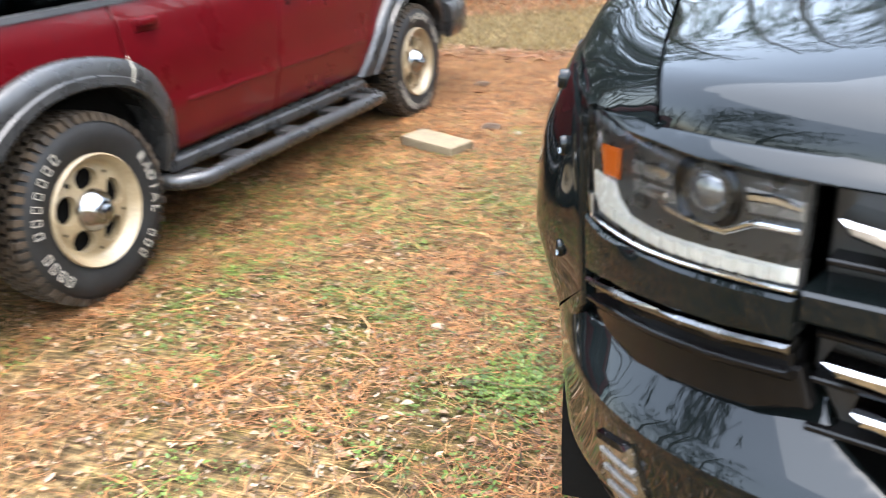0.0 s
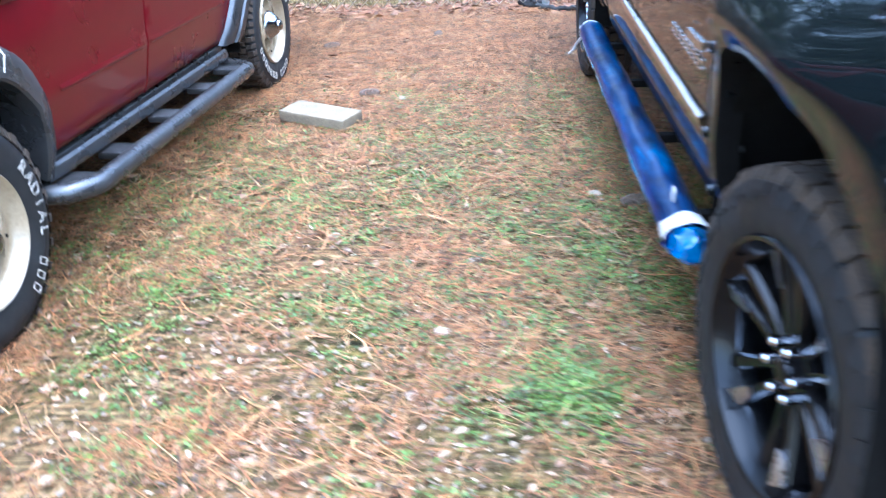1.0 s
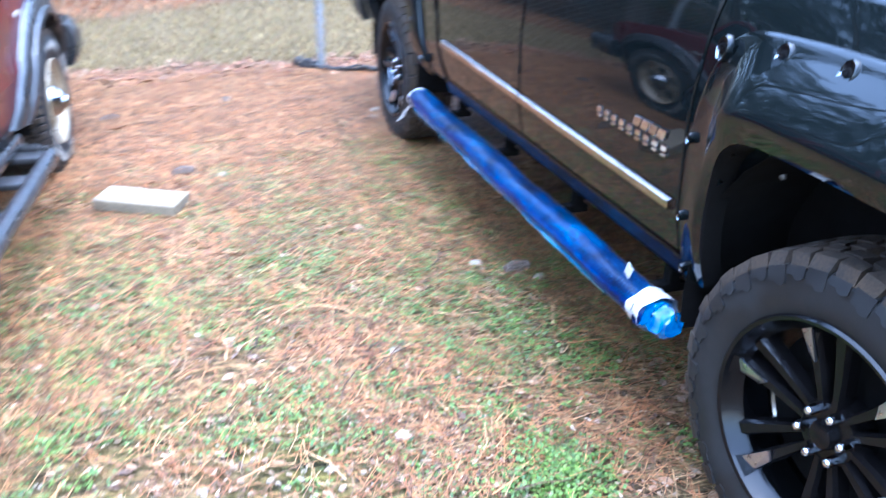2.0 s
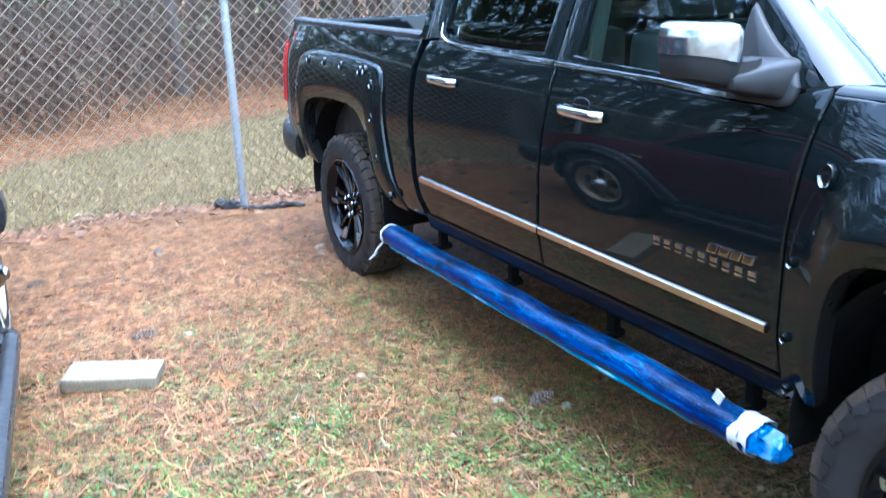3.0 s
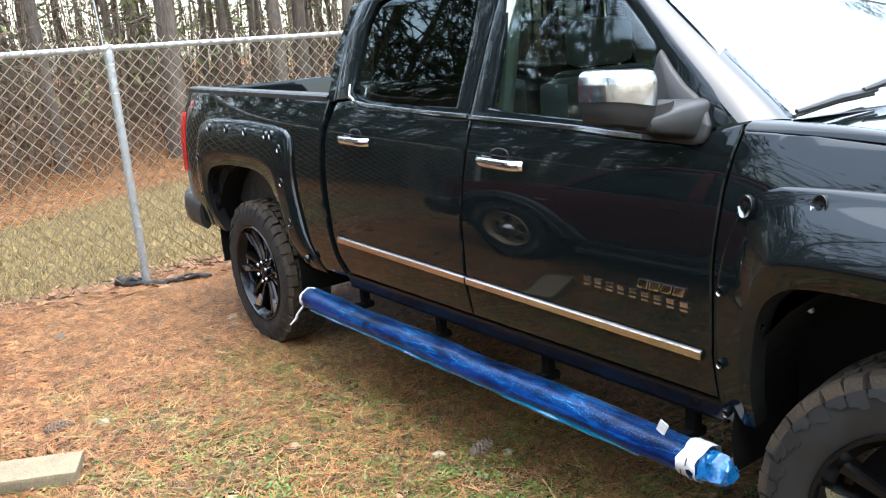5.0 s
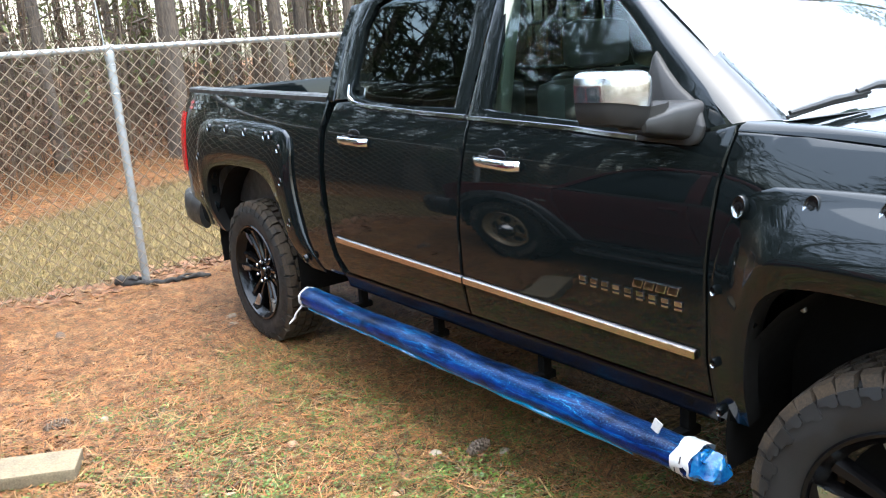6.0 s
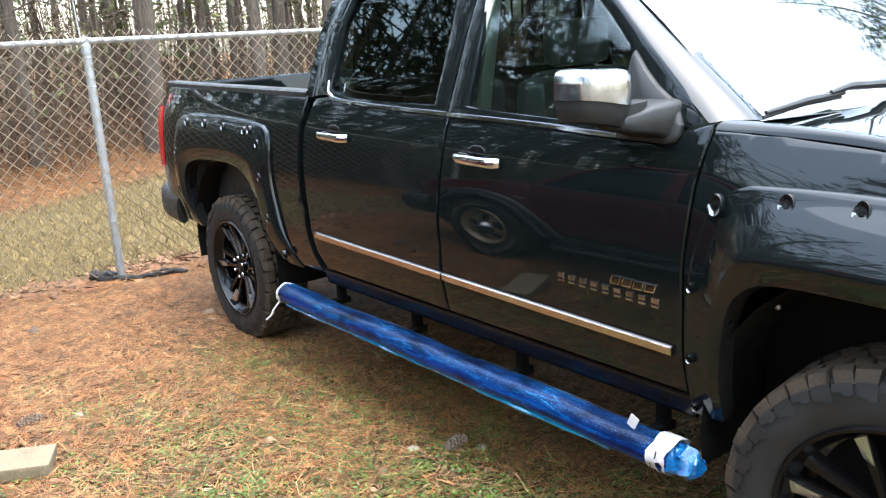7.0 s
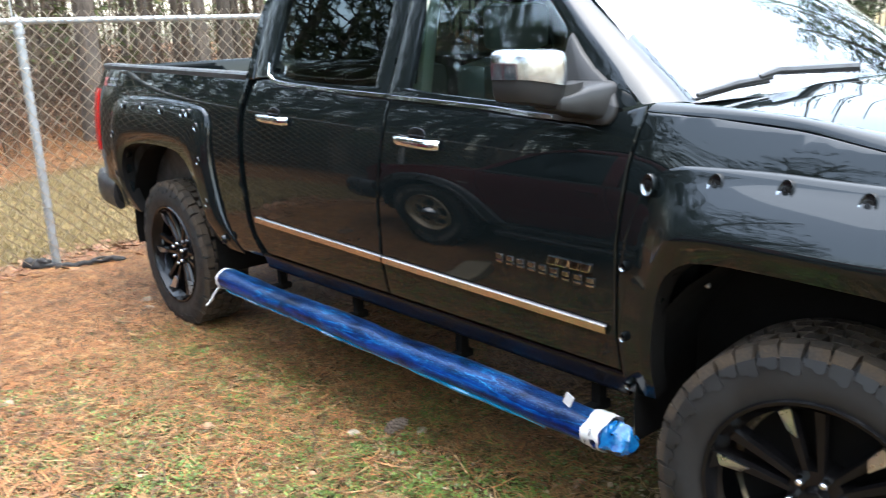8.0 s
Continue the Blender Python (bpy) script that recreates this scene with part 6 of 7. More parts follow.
        part("window_pillar", skin(o, s, 0.2, 0.1, 0.004, 0.03), M["red"], suv)
    def belt_s(bm):
        rows = []
        for dz, lift in ((-0.012, -0.002), (-0.010, 0.008), (0.012, 0.008), (0.014, -0.01)):
            rows.append([flank(y, 1.084 + dz) + Vector((lift, 0, 0)) for y in np.linspace(-0.95, 2.36, 40)])
        sheet(bm, rows)
        fix_normals(bm)
    part("belt_moulding", suv_side(k, belt_s), M["black_plastic"], suv, "black window belt moulding")


def suv_across(x, y, z, dy=0.0, dz=0.0, n=13):
    return bow((x, y, z), (-SUV_W - x, y, z), (0, dy, dz), n)


bm = bmesh.new()
sheet(bm, [suv_across(-0.24, -0.95, 1.66, -0.05, 0.02), suv_across(-0.26, -0.8, 1.71, -0.02, 0.03), suv_across(-0.26, 0.5, 1.73, 0, 0.03), suv_across(-0.26, 1.5, 1.71, 0.05, 0.03), suv_across(-0.25, 1.80, 1.655, 0.12, 0.03)])
fix_normals(bm)
part("roof", bm, M["red"], suv)
bm = bmesh.new()
sheet(bm, [suv_across(-0.08, 2.42, 1.075, 0.22, 0.02), suv_across(-0.23, 1.82, 1.64, 0.12, 0.03)])
part("windshield", bm, M["tint_glass"], suv)
bm = bmesh.new()
sheet(bm, [suv_across(-0.06, 2.40, 1.07, 0.22, 0.03), suv_across(-0.06, 2.9, 1.04, 0.2, 0.05), suv_across(-0.12, 3.40, 0.95, 0.12, 0.06), suv_across(-0.16, 3.55, 0.86, 0.12, 0.02)])
fix_normals(bm)
part("hood", bm, M["red"], suv)
bm = bmesh.new()
sheet(bm, [suv_across(-0.05, -1.02, 0.55, -0.06, 0), suv_across(-0.04, -1.03, 1.08, -0.06, 0)])
part("tailgate", bm, M["red"], suv)
bm = bmesh.new()
sheet(bm, [suv_across(-0.06, -1.02, 1.09, -0.06, 0), suv_across(-0.22, -0.95, 1.64, -0.05, 0)])
part("rear_window", bm, M["tint_glass"], suv)
bm = bmesh.new()
sheet(bm, [suv_across(-0.14, 3.60, 0.62, 0.12, 0), suv_across(-0.15, 3.58, 0.86, 0.12, 0)])
part("grille", bm, M["black_plastic"], suv)
for y0, out in ((3.45, 1), (-0.85, -1)):
    bm = bmesh.new()
    pts = [Vector(p) for p in ((0.015, y0 - out * 0.12, 0.55), (0.01, y0 + out * 0.10, 0.55), (-0.07, y0 + out * 0.24, 0.55), (-0.35, y0 + out * 0.32, 0.55), (-SUV_W + 0.35, y0 + out * 0.32, 0.55), (-SUV_W + 0.07, y0 + out * 0.24, 0.55), (-SUV_W - 0.01, y0 + out * 0.10, 0.55), (-SUV_W - 0.015, y0 - out * 0.12, 0.55))]
    tube(bm, dense(pts, 0.08), 0.12, 12, 0.45)
    part("bumper", bm, M["grey_plastic"], suv, "grey plastic bumper")
bm = bmesh.new()
box(bm, (-SUV_W + 0.1, -0.9, 0.34), (-0.10, 3.4, 0.42))
for y in (0.0, SUV_BASE):
    cyl(bm, (-SUV_W + 0.1, y, 0.35), (-0.1, y, 0.35), 0.04)
box(bm, (-SUV_W + 0.15, -0.9, 0.42), (-0.15, 2.3, 0.75))
part("chassis", bm, M["dark_void"], suv)
for x0 in (-0.75, -1.45):
    for y0 in (0.55, 1.50):
        bm = bmesh.new()
        box(bm, (x0, y0, 0.75), (x0 + 0.5, y0 + 0.5, 0.90), 0.04)
        box(bm, (x0, y0 - 0.08, 0.85), (x0 + 0.5, y0 + 0.06, 1.35), 0.04)
        part("cabin_seat", bm, M["seat"], suv)

RIM_R = 0.208
def suv_rim_mesh():
    bm = bmesh.new()
    n_a, n_r = 150, 22
    depth = lambda rr: float(np.interp(rr, [0.0, 0.055, 0.075, 0.10, 0.15, 0.172, 0.190, 0.200, RIM_R], [0.022, 0.022, 0.030, 0.026, 0.036, 0.046, 0.040, 0.012, 0.004]))
    grid = []
    for i in range(n_r + 1):
        rr = 0.03 + (RIM_R - 0.03) * i / n_r
        grid.append([bm.verts.new((depth(rr), rr * math.cos(2 * math.pi * j / n_a), rr * math.sin(2 * math.pi * j / n_a))) for j in range(n_a)])
    holes = [(0.124 * math.cos(2 * math.pi * (h + 0.25) / 5), 0.124 * math.sin(2 * math.pi * (h + 0.25) / 5), 2 * math.pi * (h + 0.25) / 5) for h in range(5)]

    def inside(y, z):
        for hy, hz, an in holes:
            a = (y - hy) * math.cos(an) + (z - hz) * math.sin(an)
            b = -(y - hy) * math.sin(an) + (z - hz) * math.cos(an)
            q = math.hypot(a / 0.043, b / 0.055)
            if q < 1.25:
                return q, a, b, an, hy, hz
        return None

    edge_verts = set()
    for i in range(n_r):
        for j in range(n_a):
            vs = (grid[i][j], grid[i][(j + 1) % n_a], grid[i + 1][(j + 1) % n_a], grid[i + 1][j])
            c = sum((v.co for v in vs), Vector()) / 4
            q = inside(c.y, c.z)
            if q and q[0] < 1.0:
                edge_verts.update(vs)
                continue
            bm.faces.new(vs)
    moved = []
    for v in edge_verts:
        if v.link_faces:
            q = inside(v.co.y, v.co.z)
            if q:
                s = 1.0 / q[0]
                a, b, an = q[1] * s, q[2] * s, q[3]
                v.co.y, v.co.z = q[4] + a * math.cos(an) - b * math.sin(an), q[5] + a * math.sin(an) + b * math.cos(an)
                moved.append(v)
    bmesh.ops.delete(bm, geom=[v for v in bm.verts if not v.link_faces], context="VERTS")
    rim = [e for e in bm.edges if len(e.link_faces) == 1 and all(0.06 < math.hypot(v.co.y, v.co.z) < 0.19 for v in e.verts)]
    ext = bmesh.ops.extrude_edge_only(bm, edges=rim)
    bmesh.ops.translate(bm, vec=(0.035, 0, 0), verts=[v for v in ext["geom"] if isinstance(v, bmesh.types.BMVert)])
    bmesh.ops.recalc_face_normals(bm, faces=bm.faces[:])
    lathe(bm, [(0.004, RIM_R), (-0.003, RIM_R + 0.006), (0.004, RIM_R + 0.012), (0.05, RIM_R + 0.004), (0.18, RIM_R)], 72)
    return bm


def glyph(ch, size):
    cu = bpy.data.curves.new("letter", "FONT")
    cu.body, cu.size, cu.align_x, cu.fill_mode = ch, size, "CENTER", "NONE"
    cu.bevel_depth, cu.bevel_resolution = 0.0013, 0
    tmp = bpy.data.objects.new("letter", cu)
    scene.collection.objects.link(tmp)
    me = bpy.data.meshes.new_from_object(tmp)
    bpy.data.objects.remove(tmp)
    bpy.data.curves.remove(cu)
    return me


def sidewall_mark(tyre, deg, rr, me=None, bar=None):
    a = radians(deg)
    right, up, out = Vector((0, -math.cos(a), -math.sin(a))), Vector((0, -math.sin(a), math.cos(a))), Vector((-1, 0, 0))
    m = Matrix((right, up, out)).transposed().to_4x4()
    m.translation = Vector((-0.0045, -math.sin(a) * rr, math.cos(a) * rr))
    if me is None:
        bm = bmesh.new()
        w, h = bar
        for lo, hi in (((-w / 2, 0), (-w / 2 + 0.0028, h)), ((w / 2 - 0.0028, 0), (w / 2, h)), ((-w / 2, 0), (w / 2, 0.0028)), ((-w / 2, h - 0.0028), (w / 2, h))):
            box(bm, (*lo, -0.001), (*hi, 0.0014))
        me = bpy.data.meshes.new("lettering_bar")
        bm.to_mesh(me)
        bm.free()
    me.materials.clear()
    me.materials.append(M["white_letter"])
    ob = new("raised_letter", me)
    ob.parent = tyre
    ob.matrix_basis = m


for yw, tw in ((0.0, 0.0), (SUV_BASE, radians(150))):
    for flip in (True, False):
        hub, tyre = wheel("wheel", False, 0.372, 0.215, 0.215, suv, 0.022 if flip else -SUV_W - 0.022, yw, 0.362, flip, "cream alloy wheel with a white-lettered tyre", 0.0)
        bm = suv_rim_mesh()
        rim = part("rim", bm, M["cream_rim"], hub, "weathered cream alloy rim", angle=50)
        bm = bmesh.new()
        cyl(bm, (0.09, 0, 0), (0.10, 0, 0), RIM_R - 0.01, n=40)
        part("brake_drum", bm, M["dark_void"], rim)
        bm = bmesh.new()
        lathe(bm, [(-0.030, 0.001), (-0.031, 0.034), (-0.026, 0.046), (-0.014, 0.058), (0.000, 0.068), (0.012, 0.077), (0.022, 0.082), (0.034, 0.084)], 48)
        for v in bm.verts:
            rr = math.hypot(v.co.y, v.co.z)
            f = 1 - 0.07 * step01(rr, 0.040, 0.060) * (1 - step01(rr, 0.074, 0.083)) * (0.5 + 0.5 * math.cos(6 * math.atan2(v.co.z, v.co.y)))
            v.co.y, v.co.z = v.co.y * f, v.co.z * f
        lathe(bm, [(-0.054, 0.001), (-0.052, 0.014), (-0.048, 0.024), (-0.043, 0.031), (-0.028, 0.034)], 24)
        fix_normals(bm)
        part("hub_cap", bm, M["old_chrome"], rim, "weathered chrome hub cap", angle=40)
        for j in range(5):
            an = 2 * math.pi * (j + 0.75) / 5
            bm = bmesh.new()
            cyl(bm, (0.0335, 0.155 * math.cos(an), 0.155 * math.sin(an)), (0.040, 0.155 * math.cos(an), 0.155 * math.sin(an)), 0.006 if j else 0.010, n=10)
            part("rim_bolt", bm, M["dark_void"], rim)
        base = 0 if yw == 0 else -75
        for j, ch in enumerate("RADIAL"):
            sidewall_mark(tyre, base + 62 + j * 9.2, 0.272, me=glyph(ch, 0.056))
        for j in range(3):
            sidewall_mark(tyre, base + 128 + j * 9.0, 0.272, bar=(0.024, 0.038))
        for j in range(4):
            sidewall_mark(tyre, base + 226 + j * 9.0, 0.272, bar=(0.024, 0.038))
        for j in range(7):
            sidewall_mark(tyre, base + 272 + j * 9.4, 0.272, bar=(0.024, 0.038))


# ---- ground ----
def ground_z(x, y):
    z = 0.012 * noise.noise(Vector((x * 0.9, y * 0.9, 3.1))) + 0.008 * noise.noise(Vector((x * 3.1, y * 3.1, 7.7)))
    far = y - 0.5 * x
    if y > 9.0:
        z += 0.05 * min(8.0, max(0.0, y - 9.6)) * step01(far, 9.0, 12.0) * 0.6
    return z


def axis_steps(lo, hi, near_lo, near_hi, fine, far):
    v = list(np.arange(near_lo, near_hi + 1e-6, fine))
    s, p = fine, near_hi
    while p < hi:
        s = min(far, s * 1.35)
        p += s
        v.append(p)
    s, p = fine, near_lo
    while p > lo:
        s = min(far, s * 1.35)
        p -= s
        v.insert(0, p)
    return v


gx, gy = axis_steps(-900, 900, -4.0, 2.5, 0.09, 90.0), axis_steps(-900, 900, -3.0, 12.0, 0.09, 90.0)
verts = [(x, y, ground_z(x, y) if abs(x) < 60 and abs(y) < 60 else 0.0) for y in gy for x in gx]
nx = len(gx)
faces = [(j * nx + i, j * nx + i + 1, (j + 1) * nx + i + 1, (j + 1) * nx + i) for j in range(len(gy) - 1) for i in range(nx - 1)]
ground = tagged(pydata("ground", verts, faces, M["ground"], smooth=True), "patchy ground of pine straw, thin grass and pale gravel", "ground", kind="structure")

# ---- fence ----
FENCE_SLOPE, POST_X, FENCE_Y, RAIL_Z = 0.04, -0.085, 5.52, 1.735


def fence_at(x, z=0.0, dy=0.0):
    return Vector((x, FENCE_Y + FENCE_SLOPE * (x - POST_X) + dy, z))


fence = thing("chain_link_fence", "galvanised chain-link fence with tubular posts and top rail", "fence", pose(0, 0, 0))
posts = [POST_X + 3.05 * k for k in range(-3, 5)]
for x in posts:
    bm = bmesh.new()
    g = fence_at(x)
    z0 = -0.05
    cyl(bm, (g.x, g.y, z0), (g.x, g.y, RAIL_Z - 0.045), 0.030, n=20)
    post = part("fence_post", bm, M["steel"], fence)
    bm = bmesh.new()
    cyl(bm, (g.x, g.y, RAIL_Z - 0.085), (g.x, g.y, RAIL_Z - 0.03), 0.035, n=20)
    cyl(bm, (g.x, g.y, RAIL_Z - 0.03), (g.x, g.y, RAIL_Z + 0.012), 0.035, 0.018, 20)
    tube(bm, [fence_at(x - 0.035, RAIL_Z), fence_at(x, RAIL_Z), fence_at(x + 0.035, RAIL_Z)], 0.028, 16)
    cyl(bm, (g.x, g.y, RAIL_Z + 0.02), (g.x, g.y, RAIL_Z + 0.05), 0.016, 0.004, 12)
    part("post_cap", bm, M["steel"], post)
    if abs(x - POST_X) < 0.01:
        bm = bmesh.new()
        cyl(bm, (g.x - 0.02, g.y + 0.02, RAIL_Z), (g.x - 0.05, g.y + 0.03, RAIL_Z + 0.75), 0.005, n=10)
        part("slim_rod", bm, M["steel"], post, "slim pale rod rising from the post")
    for z in (0.45, 0.98, 1.42, 1.62):
        bm = bmesh.new()
        lathe(bm, [(-0.004, 0.032), (0.0, 0.035), (0.004, 0.032)], 16)
        bmesh.ops.transform(bm, matrix=Matrix.Translation((g.x, g.y, z)) @ Matrix.Rotation(radians(90), 4, "Y"), verts=bm.verts[:])
        part("tie_wire", bm, M["steel"], post)
for a, b in zip(posts, posts[1:]):
    bm = bmesh.new()
    tube(bm, [fence_at(a + 0.02, RAIL_Z), fence_at((a + b) / 2, RAIL_Z - 0.004), fence_at(b - 0.02, RAIL_Z)], 0.0215, 16)
    part("top_rail", bm, M["steel"], fence)
D = 0.094
vv, ff = [], []
k = 0
x = -6.0
while x < 10.0:
    steps = int((RAIL_Z - 0.01) / (D / 2))
    levels = [RAIL_Z + 0.018 - D / 2 * q for q in range(steps, -1, -1)] + [RAIL_Z + 0.030, RAIL_Z + 0.064]
    prev = None
    for i, z in enumerate(levels):
        swing = D / 2 if (i + k) % 2 else 0.0
        if i > steps:
            swing = (D / 2 if (steps + k) % 2 else 0.0) + (0.0 if i == steps + 1 else (0.30 if (steps + k) % 2 == 0 else -0.30) * D)
        c = fence_at(x + swing + noise.noise(Vector((x, z, 0))) * 0.004, z + noise.noise(Vector((x * 2, z * 2, 5))) * 0.004, -0.026 + (0.003 if i % 2 else -0.003))
        r = 0.0031
        idx = len(vv)
        vv += [(c.x - r, c.y, c.z - r), (c.x + r, c.y, c.z - r), (c.x, c.y - 1.4 * r, c.z + r)]
        if prev is not None:
            for q in range(3):
                ff.append((prev + q, prev + (q + 1) % 3, idx + (q + 1) % 3, idx + q))
        prev = idx
    x += D / 2
    k += 1
tagged(pydata("chain_link_mesh", vv, ff, M["fence_wire"], fence), "woven galvanised wire mesh", kind="stuff")

# ---- concrete block, charred branch ----
block = bmesh.new()
box(block, (-0.195, -0.097, 0.0), (0.195, 0.097, 0.058), 0.007)
bmesh.ops.subdivide_edges(block, edges=block.edges[:], cuts=3, use_grid_fill=True)
for v in block.verts:
    v.co += Vector((noise.noise(v.co * 30), noise.noise(v.co * 30 + Vector((9, 0, 0))), noise.noise(v.co * 30 + Vector((0, 9, 0))))) * 0.0022
bl = part("concrete_block", block, M["concrete"], None, "weathered pale concrete block lying on the pine straw", angle=30)
tagged(bl, category="block")
bl.matrix_basis = pose(-1.420, 2.780, 0.016, 0, 2.5, -22.5)


# ---- trees ----
def trunk_mesh(h, r, bend, seed, n=10):
    rnd = random.Random(seed)
    pts, rad = [], []
    for k in range(15):
        s = k / 14
        pts.append(Vector((bend * math.sin(s * 2.3 + seed) * s, bend * math.cos(s * 1.7 + seed * 2) * s, -0.1 + h * s)))
        rad.append(r * (1.25 if k == 0 else 1.05 if k == 1 else 1.0) * (1 - 0.82 * s) + 0.01)
    bm = bmesh.new()
    rings = tube(bm, pts, rad, n)
    for ring_ in rings:
        for v in ring_:
            v.co += Vector((noise.noise(v.co * 3.0), noise.noise(v.co * 3.0 + Vector((5, 5, 5))), 0)) * r * 0.16
    return bm, pts


def limb_lines(pts, h, lo, count, seed, reach):
    rnd = random.Random(seed)
    out = []
    for j in range(count):
        s = lo + (0.99 - lo) * (j + rnd.random()) / count
        p = Vector(pts[min(14, int(s * 14))]).lerp(Vector(pts[min(14, int(s * 14) + 1)]), s * 14 % 1)
        a = rnd.random() * 6.283
        ln = reach * (1.1 - 0.75 * (s - lo) / (1 - lo)) * (0.6 + 0.6 * rnd.random())
        d = Vector((math.cos(a), math.sin(a), 0.15 + 0.35 * rnd.random()))
        mid = p + d * ln * 0.5 + Vector((0, 0, -0.05 * ln))
        out.append((p, mid, p + d * ln + Vector((0, 0, 0.05 * ln)), ln))
    return out


def crown_mesh(lines, seed, tufts, size=0.16, per=20):
    """Needle tufts along the outer limbs."""
    rnd = np.random.RandomState(seed)
    cs = []
    for p, m, q, ln in lines:
        n = max(2, int(tufts * ln))
        t = 0.30 + 0.70 * rnd.rand(n, 1)
        p, m, q = (np.array(v[:]) for v in (p, m, q))
        c = np.where(t < 0.5, p + (m - p) * t * 2, m + (q - m) * (t * 2 - 1))
        cs.append(c + rnd.normal(0, 0.17, (n, 3)) * (0.4 + t))
    c = np.repeat(np.concatenate(cs), per, axis=0)
    d = rnd.normal(0, 1, c.shape)
    d /= np.linalg.norm(d, axis=1, keepdims=True)
    w = np.cross(d, rnd.normal(0, 1, c.shape))
    w *= 0.0105 / np.linalg.norm(w, axis=1, keepdims=True)
    tip = c + d * size * (0.6 + 0.7 * rnd.rand(len(c), 1)) - np.array([0, 0, 0.03])
    verts = np.stack([c - w, c + w, tip], 1).reshape(-1, 3)
    faces = np.arange(len(verts)).reshape(-1, 3)
    return verts.tolist(), faces.tolist()


def pine(name, h, r, bend, seed, lo, limbs, reach, tufts, label):
    e = thing(name, label, "tree", pose(0, 0, 0), "pines")
    bm, pts = trunk_mesh(h, r, bend, seed)
    body = bm
    lines = limb_lines(pts, h, lo, limbs, seed, reach)
    dead = limb_lines(pts, h, 0.06, 14, seed + 50, 1.1)
    for p, m, q, ln in lines:
        tube(bm, [p, m, q], [0.024, 0.015, 0.006], 4)
    for p, m, q, ln in dead:
        tube(bm, [p, m + Vector((0, 0, 0.1)), q - Vector((0, 0, 0.25 * ln))], [0.016, 0.011, 0.004], 4)
    part("trunk", bm, M["bark"], e, angle=80)
    vv, ff = crown_mesh(lines, seed, tufts)
    pydata("crown", vv, ff, M["pine_green"], e)
    return e


kinds = [pine("pine_tree", 15.0, 0.20, 0.25, 1, 0.36, 46, 2.6, 7, "tall pine with rough grey-brown bark and a high crown"),
         pine("pine_tree", 13.0, 0.11, 0.5, 2, 0.40, 34, 1.9, 7, "slender pine with a bare lower trunk"),
         pine("pine_tree", 16.0, 0.15, 0.35, 3, 0.30, 46, 2.8, 7, "tall pine with rough grey-brown bark and a high crown"),
         pine("pine_tree", 10.0, 0.07, 0.5, 4, 0.34, 26, 1.5, 8, "slender pine with a bare lower trunk")]
kinds.append(pine("pine_tree", 9.5, 0.16, 0.3, 8, 0.10, 74, 3.0, 11, "bushy yard pine with branches down low"))
EYE_SPOT = (-1.827, -0.766)
BUSHY = [(-8.2, 6.6), (-7.4, -3.4), (-9.6, -2.4), (-7.0, -6.0), (-8.8, -4.6), (-10.2, 8.8), (12.5, -4.0), (12.0, 1.0), (12.5, 5.5), (11.5, 9.5), (15.0, 3.0), (15.5, -1.5), (-6.5, 11.5), (14.0, 13.0)]
# the wood beyond the fence: bearing to the right of north, distance, kind, girth
# bearings under -10 are unseen, added to darken what the bed side mirrors
WOOD = [(9.4, 16, 1, 1.0), (10.6, 19, 3, 1.0), (11.7, 14, 1, 1.0), (15.6, 17, 3, 1.2), (16.5, 21, 3, 1.0), (18.9, 14.5, 0, 1.0), (20.9, 18, 3, 1.1), (21.6, 20, 3, 1.0), (22.5, 17, 1, 0.9), (23.2, 22, 3, 1.2), (24.2, 18, 3, 1.2), (25.8, 15.5, 2, 1.05), (27.2, 17, 2, 1.0), (28.2, 19, 3, 1.3), (30.3, 16.5, 1, 1.2), (31.6, 20, 2, 1.0), (33.5, 17, 0, 0.9), (36.5, 19, 2, 1.0), (40.0, 18, 0, 1.0), (44.0, 21, 2, 1.0), (6.0, 19, 2, 1.0), (3.0, 17, 0, 0.8), (-2.0, 20, 2, 1.0), (-7.0, 22, 0, 1.0), (48.0, 19, 0, 1.0), (-12.0, 17, 3, 1.2), (-17.0, 16, 1, 1.2), (-21.0, 18, 0, 1.0), (-25.0, 15.5, 3, 1.2), (-30.0, 16, 1, 1.2), (-34.0, 18, 2, 1.0), (-39.0, 15, 3, 1.2), (-44.0, 17, 1, 1.1), (-50.0, 16, 3, 1.2)]
# pines round the yard, seen mirrored in the paint and the glass
YARD = [(-8.5, 7.0, 2), (-13.0, 7.5, 0), (-11.0, -5.5, 2), (-15.5, 9.0, 0), (-10.0, 11.0, 2), (14.5, -6.0, 0), (17.0, 2.5, 2), (15.5, 10.0, 0)]
first = [True] * 5


def plant(kind, x, y, scale, girth, turn):
    m = pose(x, y, ground_z(x, y), 0, 0, turn)
    if first[kind]:
        first[kind] = False
        e = kinds[kind]
        e.matrix_basis = m
    else:
        e = copy_thing(kinds[kind], m)
    e.scale = (girth, girth, scale)


for j, (deg, dist, kind, girth) in enumerate(WOOD):
    a = radians(deg)
    plant(kind, EYE_SPOT[0] + dist * math.sin(a), EYE_SPOT[1] + dist * math.cos(a), 1.0 + 0.1 * math.sin(j * 5), girth * 0.86, j * 77)
for j, (x, y, kind) in enumerate(YARD):
    plant(kind, x, y, 0.9 + 0.15 * math.sin(j * 3.3), 1.0, j * 53)

